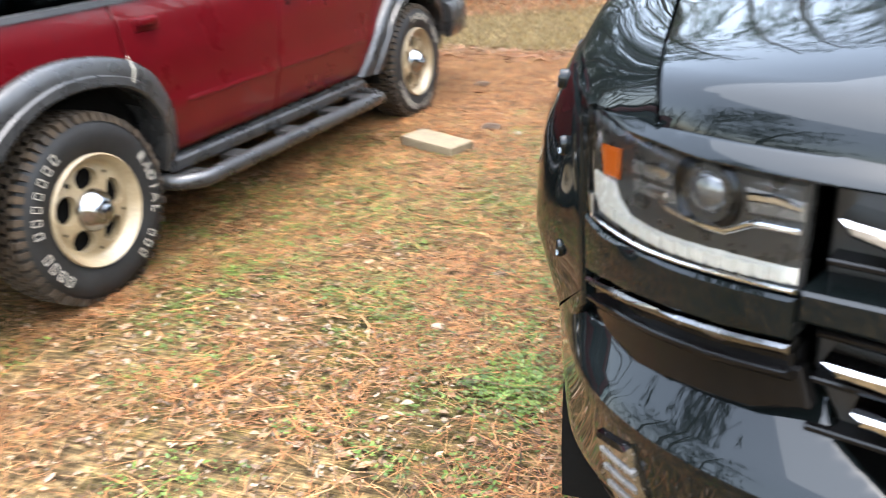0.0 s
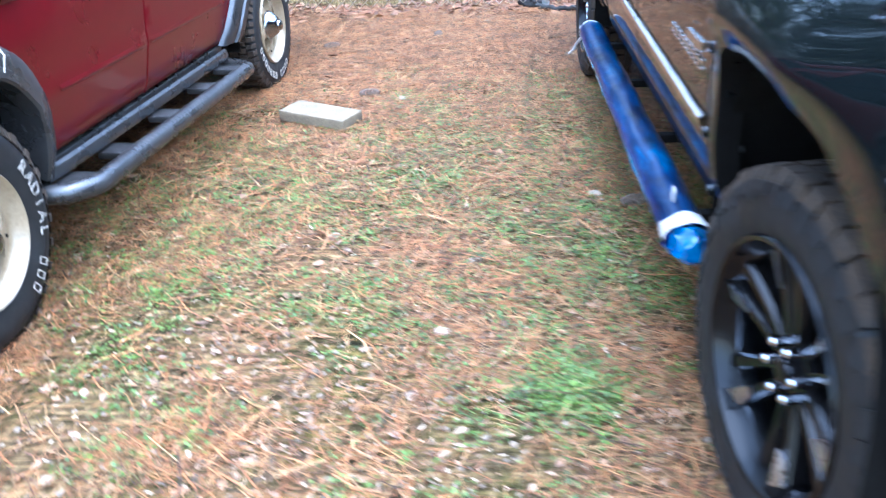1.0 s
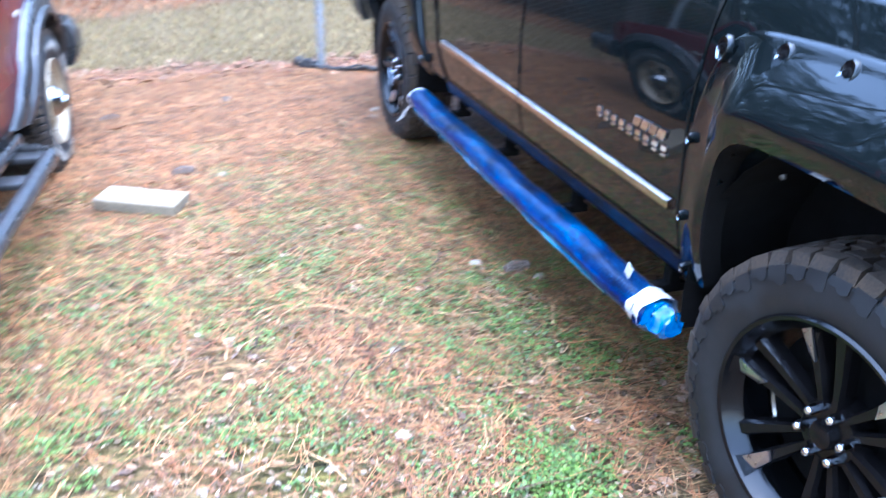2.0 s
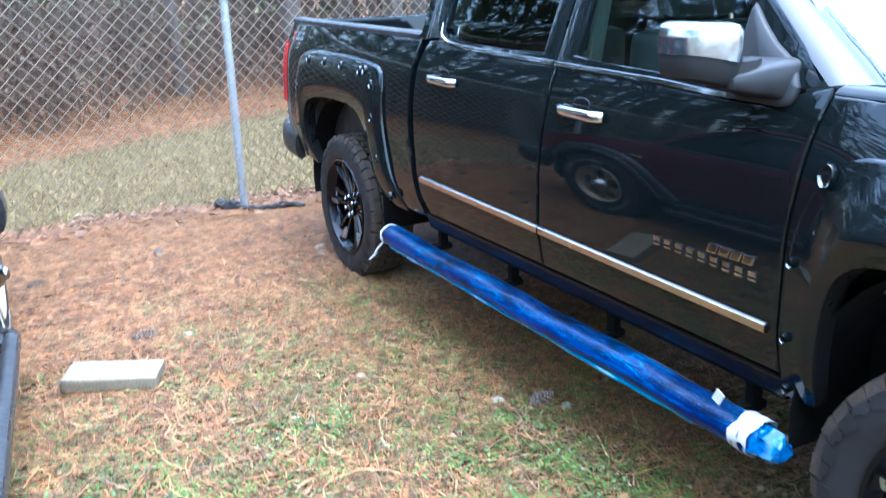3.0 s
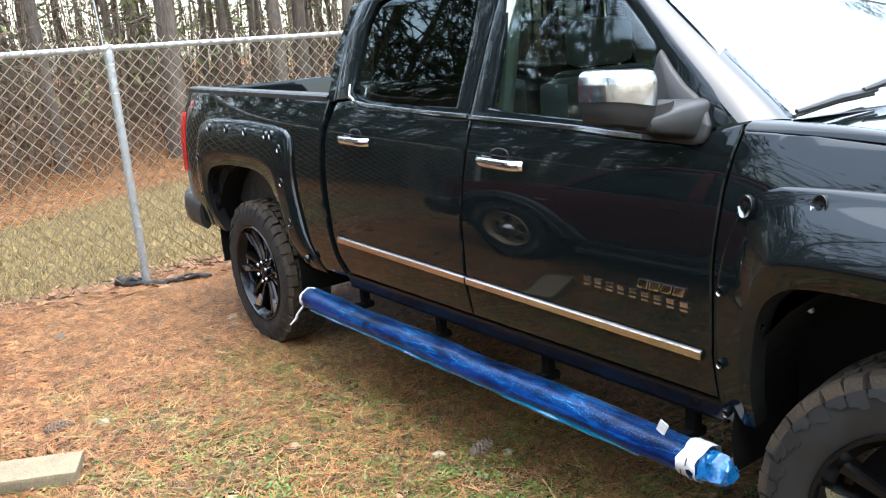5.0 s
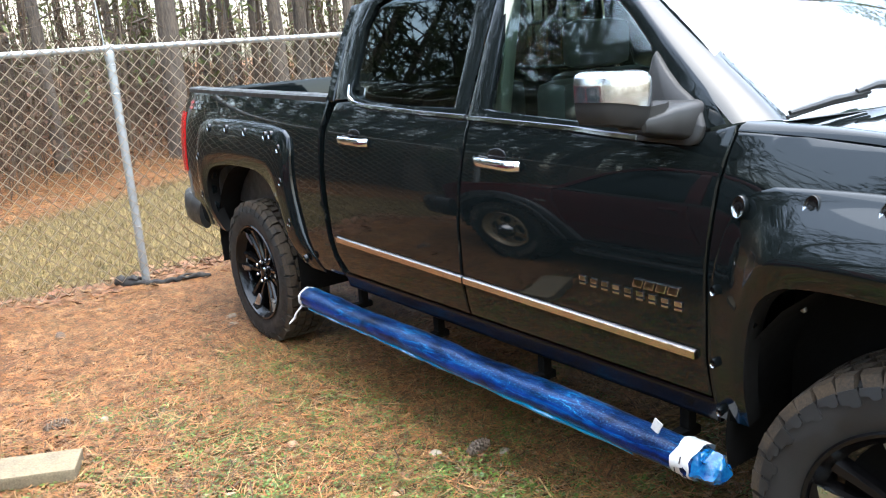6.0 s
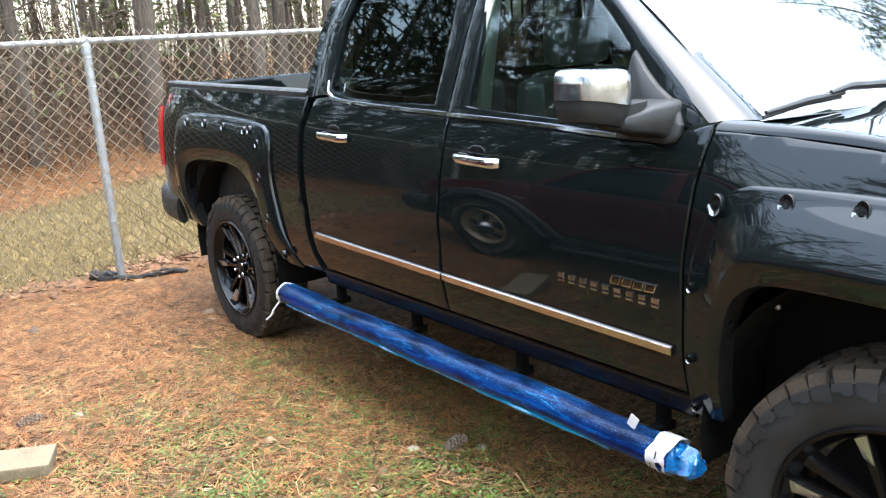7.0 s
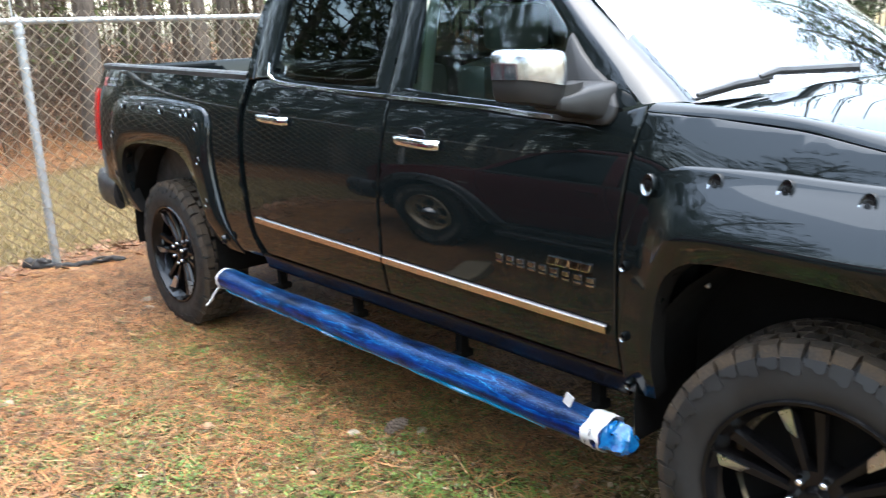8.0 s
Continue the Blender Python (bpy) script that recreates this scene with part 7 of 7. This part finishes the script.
for j, (x, y) in enumerate([(-6.6, 7.4), (-8.0, 9.2), (-10.5, 6.4), (-5.4, 9.6), (-11.0, 8.4), (-9.0, 11.2), (-4.6, 12.5)]):
    plant(4 if j % 3 == 0 else 2, x, y, (1.0 if j % 3 == 0 else 0.68) + 0.1 * math.sin(j * 2.6), 1.25, j * 41)
for j, (x, y) in enumerate(BUSHY):
    tall = x < -5 and j % 3 != 0
    plant(2 if tall else 4, x, y, (0.62 if tall else 0.80) + 0.15 * math.sin(j * 2.1), 0.95 + 0.15 * math.sin(j * 1.3), j * 67)

# far wood: joined trunks
bm = bmesh.new()
rnd = random.Random(11)
for j in range(600):
    a, d = radians(rnd.uniform(-85, 75)), rnd.uniform(22, 75)
    x, y = EYE_SPOT[0] + d * math.sin(a), EYE_SPOT[1] + d * math.cos(a)
    r = rnd.uniform(0.05, 0.17)
    z = ground_z(x, y) - 0.1
    tube(bm, [(x, y, z), (x + rnd.uniform(-0.3, 0.3), y, z + 6), (x + rnd.uniform(-0.6, 0.6), y, z + 14)], [r, r * 0.75, r * 0.3], 6)
tagged(part("far_trunks", bm, M["bark"], angle=80), "distant bare pine trunks of the wood", "trees", kind="stuff")

# underbrush: bare stems and russet leaves
bm_v, bm_f = [], []
rs = np.random.RandomState(21)


def stem(p, q, r0, r1):
    i = len(bm_v)
    d = (q - p).normalized()
    s = d.cross(Vector((0.3, 1, 0.2))).normalized()
    t = d.cross(s)
    for c, r in ((p, r0), (q, r1)):
        for k in range(3):
            an = 2.094 * k
            bm_v.append(tuple(c + (s * math.cos(an) + t * math.sin(an)) * r))
    for k in range(3):
        bm_f.append((i + k, i + (k + 1) % 3, i + 3 + (k + 1) % 3, i + 3 + k))


leaf_v, leaf_f = [], []
for j in range(7400):
    a, d = radians(rs.uniform(-70, 62)), 11.2 + 26 * rs.rand() ** 1.6
    x, y = EYE_SPOT[0] + d * math.sin(a), EYE_SPOT[1] + d * math.cos(a)
    if y - 0.6 * x < 10.95:
        continue
    z = ground_z(x, y)
    h = 0.5 + 2.6 * rs.rand() ** 1.5
    p = Vector((x, y, z - 0.02))
    q = p + Vector((rs.normal(0, 0.22), rs.normal(0, 0.22), 1)) * h * 0.55
    t = q + Vector((rs.normal(0, 0.40), rs.normal(0, 0.40), 0.9)) * h * 0.5
    stem(p, q, 0.007, 0.005)
    stem(q, t, 0.005, 0.002)
    for k in range(4):
        s = rs.rand()
        b = p.lerp(q, 0.4 + 0.6 * s) if k % 2 else q.lerp(t, s)
        e = b + Vector((rs.normal(0, 0.28), rs.normal(0, 0.28), 0.10 + 0.22 * rs.rand()))
        stem(b, e, 0.0035, 0.0015)
        for l in range(4):
            c = b.lerp(e, rs.rand()) + Vector(rs.normal(0, 0.05, 3))
            if c.z > z + 1.25 and rs.rand() < 0.7:
                continue
            u, w = Vector(rs.normal(0, 1, 3)).normalized() * 0.045, Vector(rs.normal(0, 1, 3)).normalized() * 0.03
            i = len(leaf_v)
            leaf_v += [tuple(c - u), tuple(c + w), tuple(c + u), tuple(c - w)]
            leaf_f.append((i, i + 1, i + 2, i + 3))
for j in range(1300):
    a, d = radians(rs.uniform(-35, 60)), rs.uniform(12.5, 30)
    x, y = EYE_SPOT[0] + d * math.sin(a), EYE_SPOT[1] + d * math.cos(a)
    if y - 0.6 * x < 11.4:
        continue
    p = Vector((x, y, ground_z(x, y) - 0.02))
    h, r = rs.uniform(2.5, 7.0), rs.uniform(0.008, 0.022)
    q = p + Vector((rs.normal(0, 0.06), rs.normal(0, 0.06), 0.5)) * h
    t = q + Vector((rs.normal(0, 0.10), rs.normal(0, 0.10), 0.5)) * h
    stem(p, q, r, r * 0.7)
    stem(q, t, r * 0.7, 0.003)
    for k in range(11):
        f = rs.uniform(0.10, 1.0)
        b = p.lerp(q, f * 2) if f < 0.5 else q.lerp(t, f * 2 - 1)
        e = b + Vector((rs.normal(0, 0.40), rs.normal(0, 0.40), rs.uniform(0.0, 0.35)))
        stem(b, e, 0.006, 0.002)
        stem(b.lerp(e, 0.5), e + Vector(rs.normal(0, 0.22, 3)), 0.004, 0.0015)
tagged(pydata("brush", bm_v, bm_f, M["brush"]), "tangled bare brush at the edge of the wood", "brush", kind="stuff")
tagged(pydata("brush_leaves", leaf_v, leaf_f, M["brown_leaf"]), "russet dead leaves hanging in the brush", "leaves", kind="stuff")


# young evergreens between the trunks
rs = np.random.RandomState(33)
vv, ff = [], []
for j in range(560):
    a, d = radians(rs.uniform(-30, 62)), rs.uniform(14, 34)
    x, y = EYE_SPOT[0] + d * math.sin(a), EYE_SPOT[1] + d * math.cos(a)
    if y - 0.5 * x < 11.5:
        continue
    z = ground_z(x, y) + rs.uniform(0.7, 4.6)
    for q in range(70):
        c = Vector((x, y, z)) + Vector(rs.normal(0, 1, 3)) * 0.48
        u, w = Vector(rs.normal(0, 1, 3)).normalized() * 0.11, Vector(rs.normal(0, 1, 3)).normalized() * 0.030
        i = len(vv)
        vv += [tuple(c - u), tuple(c + w), tuple(c + u), tuple(c - w)]
        ff.append((i, i + 1, i + 2, i + 3))
tagged(pydata("evergreen_understory", vv, ff, M["understory"]), "loose green sprays of young evergreens in the wood", "foliage", kind="stuff")


# ---- litter on the ground ----
def flat_z(xs, ys):
    return np.array([ground_z(float(x), float(y)) for x, y in zip(xs, ys)])


def scatter_quads(name, xs, ys, length, width, tilt, rs, material, label, category, bend=0.0, lift=0.004, upright=False, ref=0.0):
    """Thin bent strips: two quads each, lying or standing."""
    n = len(xs)
    a = rs.uniform(0, 2 * math.pi, n)
    L = length * rs.uniform(0.55, 1.3, n)
    W = width * rs.uniform(0.7, 1.3, n)
    z = flat_z(xs, ys) + lift * rs.rand(n) + 0.001
    d = np.stack([np.cos(a), np.sin(a)], 1)
    s = np.stack([-np.sin(a), np.cos(a)], 1)
    V = np.zeros((n, 6, 3))
    if upright:
        lean = rs.uniform(0.1, 0.9, n) * tilt
        for k, f in enumerate((0.0, 0.55, 1.0)):
            h = L * f
            off = lean * L * f * f
            for m, sg in enumerate((-1, 1)):
                V[:, 2 * k + m, 0] = xs + d[:, 0] * off + sg * s[:, 0] * W * (1 - 0.75 * f) / 2
                V[:, 2 * k + m, 1] = ys + d[:, 1] * off + sg * s[:, 1] * W * (1 - 0.75 * f) / 2
                V[:, 2 * k + m, 2] = z - 0.004 + h * np.sqrt(np.maximum(0.1, 1 - (lean * f) ** 2 * 0.6))
    else:
        curve = rs.normal(0, bend, n)
        t0, t1 = rs.rand(n) * tilt, rs.rand(n) * tilt
        for k, f in enumerate((-0.5, 0.0, 0.5)):
            c = curve * L * (0.25 - f * f) * 4
            for m, sg in enumerate((-1, 1)):
                V[:, 2 * k + m, 0] = xs + d[:, 0] * L * f + s[:, 0] * (c + sg * W / 2)
                V[:, 2 * k + m, 1] = ys + d[:, 1] * L * f + s[:, 1] * (c + sg * W / 2)
                V[:, 2 * k + m, 2] = z + (t0 * (0.5 - f) + t1 * (0.5 + f)) * L
    verts = V.reshape(-1, 3)
    me = bpy.data.meshes.new(name)
    base = np.arange(n)[:, None] * 6
    F = np.concatenate([base + np.array([[0, 1, 3, 2]]), base + np.array([[2, 3, 5, 4]])], 1).reshape(-1, 4)
    me.from_pydata(verts.tolist(), [], F.tolist())
    me.materials.append(material)
    return tagged(new(name, me), label, category, kind="stuff")


def field(rs, n, x0, x1, y0, y1):
    return rs.uniform(x0, x1, n), rs.uniform(y0, y1, n)


def keep(xs, ys, prob, rs):
    fade = np.clip((xs + 3.35) / 0.8, 0, 1) * np.clip((ys + 1.28) / 0.5, 0, 1) * np.clip((1.28 - xs) / 0.4, 0, 1)
    k = rs.rand(len(xs)) < prob * fade
    return xs[k], ys[k]


def patchy(xs, ys, scale, seed):
    return np.array([0.5 + 0.9 * noise.noise(Vector((float(x) * scale, float(y) * scale, seed))) for x, y in zip(xs, ys)])


GREEN_SPOTS = [(-0.32, 0.50, 0.17, 1.6), (-1.55, 1.9, 0.45, 0.9), (-1.62, 1.1, 0.30, 0.8), (-0.35, 1.9, 0.40, 0.9), (-0.45, 2.6, 0.35, 0.8), (-0.15, 1.2, 0.30, 0.7), (-0.75, 2.2, 0.25, 0.5), (-0.05, 3.05, 0.25, 0.6), (-0.9, 1.5, 0.22, 0.45), (-0.9, 0.9, 0.2, 0.5), (-1.7, 0.55, 0.2, 0.7), (-0.6, 0.2, 0.25, 0.5), (-1.35, 0.2, 0.3, 0.5), (-0.25, 0.0, 0.3, 0.5), (-0.30, 1.5, 0.45, 0.55), (-0.35, 2.3, 0.5, 0.5), (-0.15, 2.9, 0.35, 0.5), (-0.7, 1.9, 0.4, 0.35), (0.1, 1.0, 0.4, 0.5), (-1.7, 2.6, 0.35, 0.6), (-1.75, 1.6, 0.35, 0.5), (-0.08, 3.35, 0.30, 0.55), (-0.55, 3.15, 0.30, 0.35), (0.25, 2.6, 0.35, 0.45), (0.35, 1.9, 0.35, 0.45), (-1.0, 2.85, 0.30, 0.35), (-0.30, 3.75, 0.16, 0.6), (-0.62, 2.55, 0.30, 0.30), (-0.95, 3.35, 0.25, 0.25)]


def greenness(xs, ys):
    g = 0.22 + 0.9 * (patchy(xs, ys, 2.6, 4.0) - 0.5)
    for x, y, r, w in GREEN_SPOTS:
        g = g + w * np.exp(-((xs - x) ** 2 + (ys - y) ** 2) / (r * r))
    g = g - 0.30 * np.clip((1.0 - ys) / 0.8, 0, 1) * (1 - np.exp(-((xs + 0.32) ** 2 + (ys - 0.50) ** 2) / 0.06))
    return np.clip(g * np.clip((4.5 - ys) / 1.2, 0.04, 1), 0, 1)


def clusters(rs, xs, ys, each, spread):
    """Several pieces round each centre."""
    n = rs.poisson(each, len(xs)) + 1
    cx, cy = np.repeat(xs, n), np.repeat(ys, n)
    r = np.repeat(spread * rs.uniform(0.5, 1.5, len(xs)), n)
    return cx + rs.normal(0, 1, len(cx)) * r, cy + rs.normal(0, 1, len(cx)) * r


rs = np.random.RandomState(5)
xs, ys = field(rs, 120000, -3.4, 1.3, -1.3, 5.7)
dens = np.clip(0.26 + 0.15 * ys + 1.1 * (patchy(xs, ys, 2.2, 9.0) - 0.5), 0.12, 1.0)
xs, ys = keep(xs, ys, dens, rs)
scatter_quads("pine_straw", xs, ys, 0.15, 0.0024, 0.12, rs, M["needles"], "loose orange-brown pine needles", "pine straw", bend=0.12, lift=0.014)
xs, ys = field(rs, 26000, -3.3, 1.3, -1.3, 5.7)
xs, ys = keep(xs, ys, np.clip(-0.12 + 0.20 * ys + 0.9 * (patchy(xs, ys, 2.9, 31.0) - 0.5), 0.02, 0.9), rs)
scatter_quads("straw_bundles", xs, ys, 0.14, 0.0050, 0.16, rs, M["needles"], "matted bundles of orange pine straw", "pine straw", bend=0.13, lift=0.022)
xs, ys = field(rs, 9000, -3.3, 1.3, 1.4, 5.6)
xs, ys = keep(xs, ys, np.clip(0.1 + 0.22 * (ys - 1.4) + 0.8 * (patchy(xs, ys, 3.1, 2.0) - 0.5), 0.05, 1), rs)
xs, ys = clusters(rs, xs, ys, 4, 0.03)
scatter_quads("straw_wads", xs, ys, 0.15, 0.0032, 0.14, rs, M["needles"], "thicker wads of orange pine straw", "pine straw", bend=0.14, lift=0.020)
xs, ys = field(rs, 80000, -3.3, 1.3, -1.3, 4.6)
xs, ys = keep(xs, ys, greenness(xs, ys) * 0.75, rs)
scatter_quads("grass", xs, ys, 0.034, 0.0030, 1.0, rs, M["grass"], "short thin grass", "grass", upright=True)
xs, ys = field(rs, 9500, -3.3, 1.2, -1.3, 4.9)
xs, ys = keep(xs, ys, np.clip(greenness(xs, ys) * 1.15 - 0.12, 0, 1), rs)
xs, ys = np.r_[xs, rs.normal(-0.32, 0.085, 70)], np.r_[ys, rs.normal(0.50, 0.085, 70)]
xs, ys = clusters(rs, xs, ys, 17, 0.032)
scatter_quads("ground_weeds", xs, ys, 0.011, 0.008, 0.8, rs, M["clover"], "small green clover-like weeds", "weeds", bend=0.2, lift=0.024)
xs, ys = field(rs, 52000, -3.6, 3.4, 5.62, 11.6)
k = ys - 0.62 * xs < 9.6 + rs.normal(0, 0.12, len(xs))
xs, ys = xs[k], ys[k]
scatter_quads("dry_lawn", xs, ys, 0.06, 0.0055, 1.0, rs, M["drygrass"], "dormant straw-green lawn beyond the fence", "grass", upright=True)
xs, ys = field(rs, 24000, -3.6, 6.0, 8.0, 15.5)
k = ys - 0.62 * xs > 9.35 + rs.normal(0, 0.15, len(xs))
scatter_quads("bank_straw", xs[k], ys[k], 0.20, 0.006, 0.2, rs, M["needles"], "pine straw under the trees", "pine straw", bend=0.12, lift=0.02)


def leaf_litter(name, xs, ys, size, rs, label, look_of="leaves"):
    """Curled dead leaves: a ribbed blade of six faces with a pointed outline."""
    vv, ff = [], []
    zs = flat_z(xs, ys)
    for x, y, z in zip(xs, ys, zs):
        s = size * rs.uniform(0.5, 1.3)
        a = rs.uniform(0, 6.283)
        ca, sa = math.cos(a), math.sin(a)
        curl, tip, roll = rs.uniform(0.1, 0.6), rs.uniform(-0.1, 0.4), rs.uniform(-0.4, 0.4)
        i = len(vv)
        for u, w in ((-1, 0), (-0.45, -0.42), (-0.5, 0), (-0.45, 0.42), (0.15, -0.5), (0.1, 0), (0.15, 0.5), (1, 0)):
            px, py = u * s, w * s * 0.9
            pz = abs(w) * curl * s + (u * u) * tip * s * 0.5 + w * roll * s + 0.006 + s * 0.12
            vv.append((x + ca * px - sa * py, y + sa * px + ca * py, z + pz))
        ff += [(i, i + 1, i + 2), (i, i + 2, i + 3), (i + 1, i + 4, i + 5, i + 2), (i + 2, i + 5, i + 6, i + 3), (i + 4, i + 7, i + 5), (i + 5, i + 7, i + 6)]
    return tagged(pydata(name, vv, ff, M[look_of]), label, "leaves", kind="stuff")


xs, ys = field(rs, 5200, -3.3, 1.2, -1.2, 5.4)
xs, ys = keep(xs, ys, np.clip(0.85 - 0.15 * ys, 0.25, 1), rs)
leaf_litter("scattered_leaves", xs, ys, 0.021, rs, "scattered curled brown leaves")
xs, ys = field(rs, 26000, -3.3, 1.2, -1.2, 5.5)
xs, ys = keep(xs, ys, np.clip(0.55 + 1.0 * (patchy(xs, ys, 3.7, 6.0) - 0.5), 0.1, 1), rs)
scatter_quads("bark_flakes", xs, ys, 0.017, 0.008, 0.7, rs, M["flakes"], "small flakes of bark and broken leaf", "litter", bend=0.2, lift=0.012)
xs, ys = field(rs, 2200, -3.3, 1.2, 1.6, 5.5)
leaf_litter("fallen_leaves", xs, ys, 0.030, rs, "larger brown leaves on the pine straw", "drift")
n = 2800
xs = rs.uniform(-3.6, 1.6, n)
leaf_litter("leaf_drift", xs, 5.58 + 0.03 * xs + rs.normal(0, 0.15, n) + 0.06 * np.sin(xs * 5), 0.050, rs, "drift of brown leaves along the fence line", "drift")
xs, ys = field(rs, 2600, -3.0, 5.0, 7.5, 14.5)
k = np.abs(ys - 0.62 * xs - 10.2) < 0.9
xs, ys = xs[k], ys[k]
leaf_litter("bank_leaves", xs, ys, 0.036, rs, "brown leaves at the edge of the wood", "drift")


def pebbles(name, xs, ys, size, rs, label):
    base = bmesh.new()
    bmesh.ops.create_icosphere(base, subdivisions=1, radius=1.0)
    bv = np.array([v.co[:] for v in base.verts])
    bf = [[v.index for v in f.verts] for f in base.faces]
    base.free()
    vv, ff = [], []
    zs = flat_z(xs, ys)
    for x, y, z in zip(xs, ys, zs):
        s = size * rs.uniform(0.4, 1.4)
        m = bv * np.array([s * rs.uniform(0.7, 1.3), s * rs.uniform(0.7, 1.3), s * rs.uniform(0.4, 0.7)]) * (1 + rs.normal(0, 0.12, (len(bv), 1)))
        a = rs.uniform(0, 6.28)
        rot = np.array([[math.cos(a), -math.sin(a), 0], [math.sin(a), math.cos(a), 0], [0, 0, 1]])
        i = len(vv)
        vv += (m @ rot.T + np.array([x, y, z + 0.25 * s])).tolist()
        ff += [[q + i for q in f] for f in bf]
    return tagged(pydata(name, vv, ff, M["gravel"]), label, "gravel", kind="stuff")


gxs, gys = [], []
for cx, cy, r, n in ((-0.62, 0.60, 0.26, 90), (-0.85, 0.35, 0.45, 150), (-1.34, 1.80, 0.14, 70), (-0.5, 1.25, 0.5, 120), (0.05, 1.45, 0.30, 120), (-0.1, 1.75, 0.25, 60), (-1.3, 0.4, 0.5, 140), (-0.6, -0.3, 0.6, 200), (-1.0, 2.2, 0.6, 70)):
    gxs.append(rs.normal(cx, r * 0.6, n))
    gys.append(rs.normal(cy, r * 0.6, n))
pebbles("gravel", np.concatenate(gxs), np.concatenate(gys), 0.0085, rs, "pale gravel scattered in the straw")


# ---- single stones, cones and sticks ----
def stone(x, y, s, label="single pale stone lying in the straw"):
    bm = bmesh.new()
    bmesh.ops.create_icosphere(bm, subdivisions=3, radius=1.0)
    for v in bm.verts:
        v.co *= 1 + 0.22 * noise.noise(v.co * 1.5 + Vector((x * 9, y * 9, 0)))
    bmesh.ops.scale(bm, vec=(s, s * 0.75, s * 0.5), verts=bm.verts[:])
    ob = part("stone", bm, M["stone"], None, label, angle=60)
    tagged(ob, category="stone", group="stones")
    ob.matrix_basis = pose(x, y, ground_z(x, y) + s * 0.34, 0, 0, x * 300)


for x, y, s in ((-1.03, 3.14, 0.035), (0.04, 4.19, 0.040), (-0.02, 4.02, 0.036), (0.11, 1.60, 0.030), (-0.587, 1.226, 0.030), (-0.678, 0.766, 0.030), (-1.124, 1.433, 0.024), (-0.10, 1.78, 0.032), (-0.55, 5.05, 0.03)):
    stone(x, y, s)


def cone(x, y, turn, L=0.055):
    bm = bmesh.new()
    for k in range(70):
        s = k / 69
        r = L * 0.42 * math.sin(math.pi * (0.12 + 0.80 * s)) ** 0.8
        a = k * 2.39996
        c = Vector(((s - 0.5) * 2 * L, r * math.cos(a), r * math.sin(a)))
        d = Vector((0.5, math.cos(a), math.sin(a))).normalized()
        t = d.cross(Vector((1, 0, 0))).normalized() * L * 0.16
        n2 = d.cross(t).normalized() * L * 0.05
        tip = c + d * L * 0.20
        v = [bm.verts.new(q) for q in (c - t - n2, c + t - n2, tip - n2 * 0.4, c - t + n2, c + t + n2, tip + n2)]
        for f in ((0, 1, 2), (5, 4, 3), (0, 3, 4, 1), (1, 4, 5, 2), (2, 5, 3, 0)):
            bm.faces.new([v[q] for q in f])
    cyl(bm, (-L, 0, 0), (L * 0.9, 0, 0), L * 0.22, L * 0.1, 8)
    ob = part("pine_cone", bm, M["cone"], None, "grey-brown pine cone lying on the ground", smooth=False)
    tagged(ob, category="pine cone", group="pine cones")
    ob.matrix_basis = pose(x, y, ground_z(x, y) + L * 0.42, 0, 0, turn)


for x, y, a in ((0.046, 1.685, 10), (-1.22, 3.22, 15), (-1.63, 4.35, 30), (-0.9, 4.6, 80)):
    cone(x, y, a)
bm = bmesh.new()
pts = dense([Vector(p) for p in ((-0.27, 5.60, 0.05), (-0.20, 5.50, 0.045), (-0.11, 5.42, 0.030), (-0.02, 5.38, 0.028), (0.08, 5.34, 0.034), (0.20, 5.28, 0.040), (0.31, 5.23, 0.05))], 0.02)
tube(bm, [(-0.24, 5.55, 0.05), (-0.17, 5.55, 0.06), (-0.10, 5.57, 0.04)], [0.03, 0.026, 0.010], 8)
tube(bm, [(-0.22, 5.52, 0.06), (-0.19, 5.47, 0.085), (-0.17, 5.43, 0.07)], [0.022, 0.018, 0.008], 8)
tube(bm, [(0.10, 5.33, 0.04), (0.16, 5.36, 0.05), (0.23, 5.36, 0.045)], [0.014, 0.010, 0.005], 8)
rings = tube(bm, pts, [(0.040 if j < 9 else 0.026) - 0.012 * j / len(pts) for j in range(len(pts))], 10)
for ring_ in rings:
    for v in ring_:
        v.co += Vector((noise.noise(v.co * 22), noise.noise(v.co * 22 + Vector((3, 0, 0))), noise.noise(v.co * 22 + Vector((0, 3, 0))))) * 0.022
tagged(part("charred_branch", bm, M["burnt"], None, "charred black branch lying at the foot of the fence post", angle=70), category="branch")
bm = bmesh.new()
for k in range(26):
    x, y, a, L = random.uniform(-3, 0.8), random.uniform(-0.3, 5.2), random.uniform(0, 6.3), random.uniform(0.04, 0.13)
    z = ground_z(x, y) + 0.010
    tube(bm, [(x, y, z), (x + L * math.cos(a) * 0.5 + 0.006, y + L * math.sin(a) * 0.5, z + 0.006), (x + L * math.cos(a), y + L * math.sin(a), z + 0.002)], [0.005, 0.0045, 0.003], 6)
tagged(part("fallen_twigs", bm, M["brush"], None, "small fallen twigs and bark bits", angle=60), category="twigs", kind="stuff")
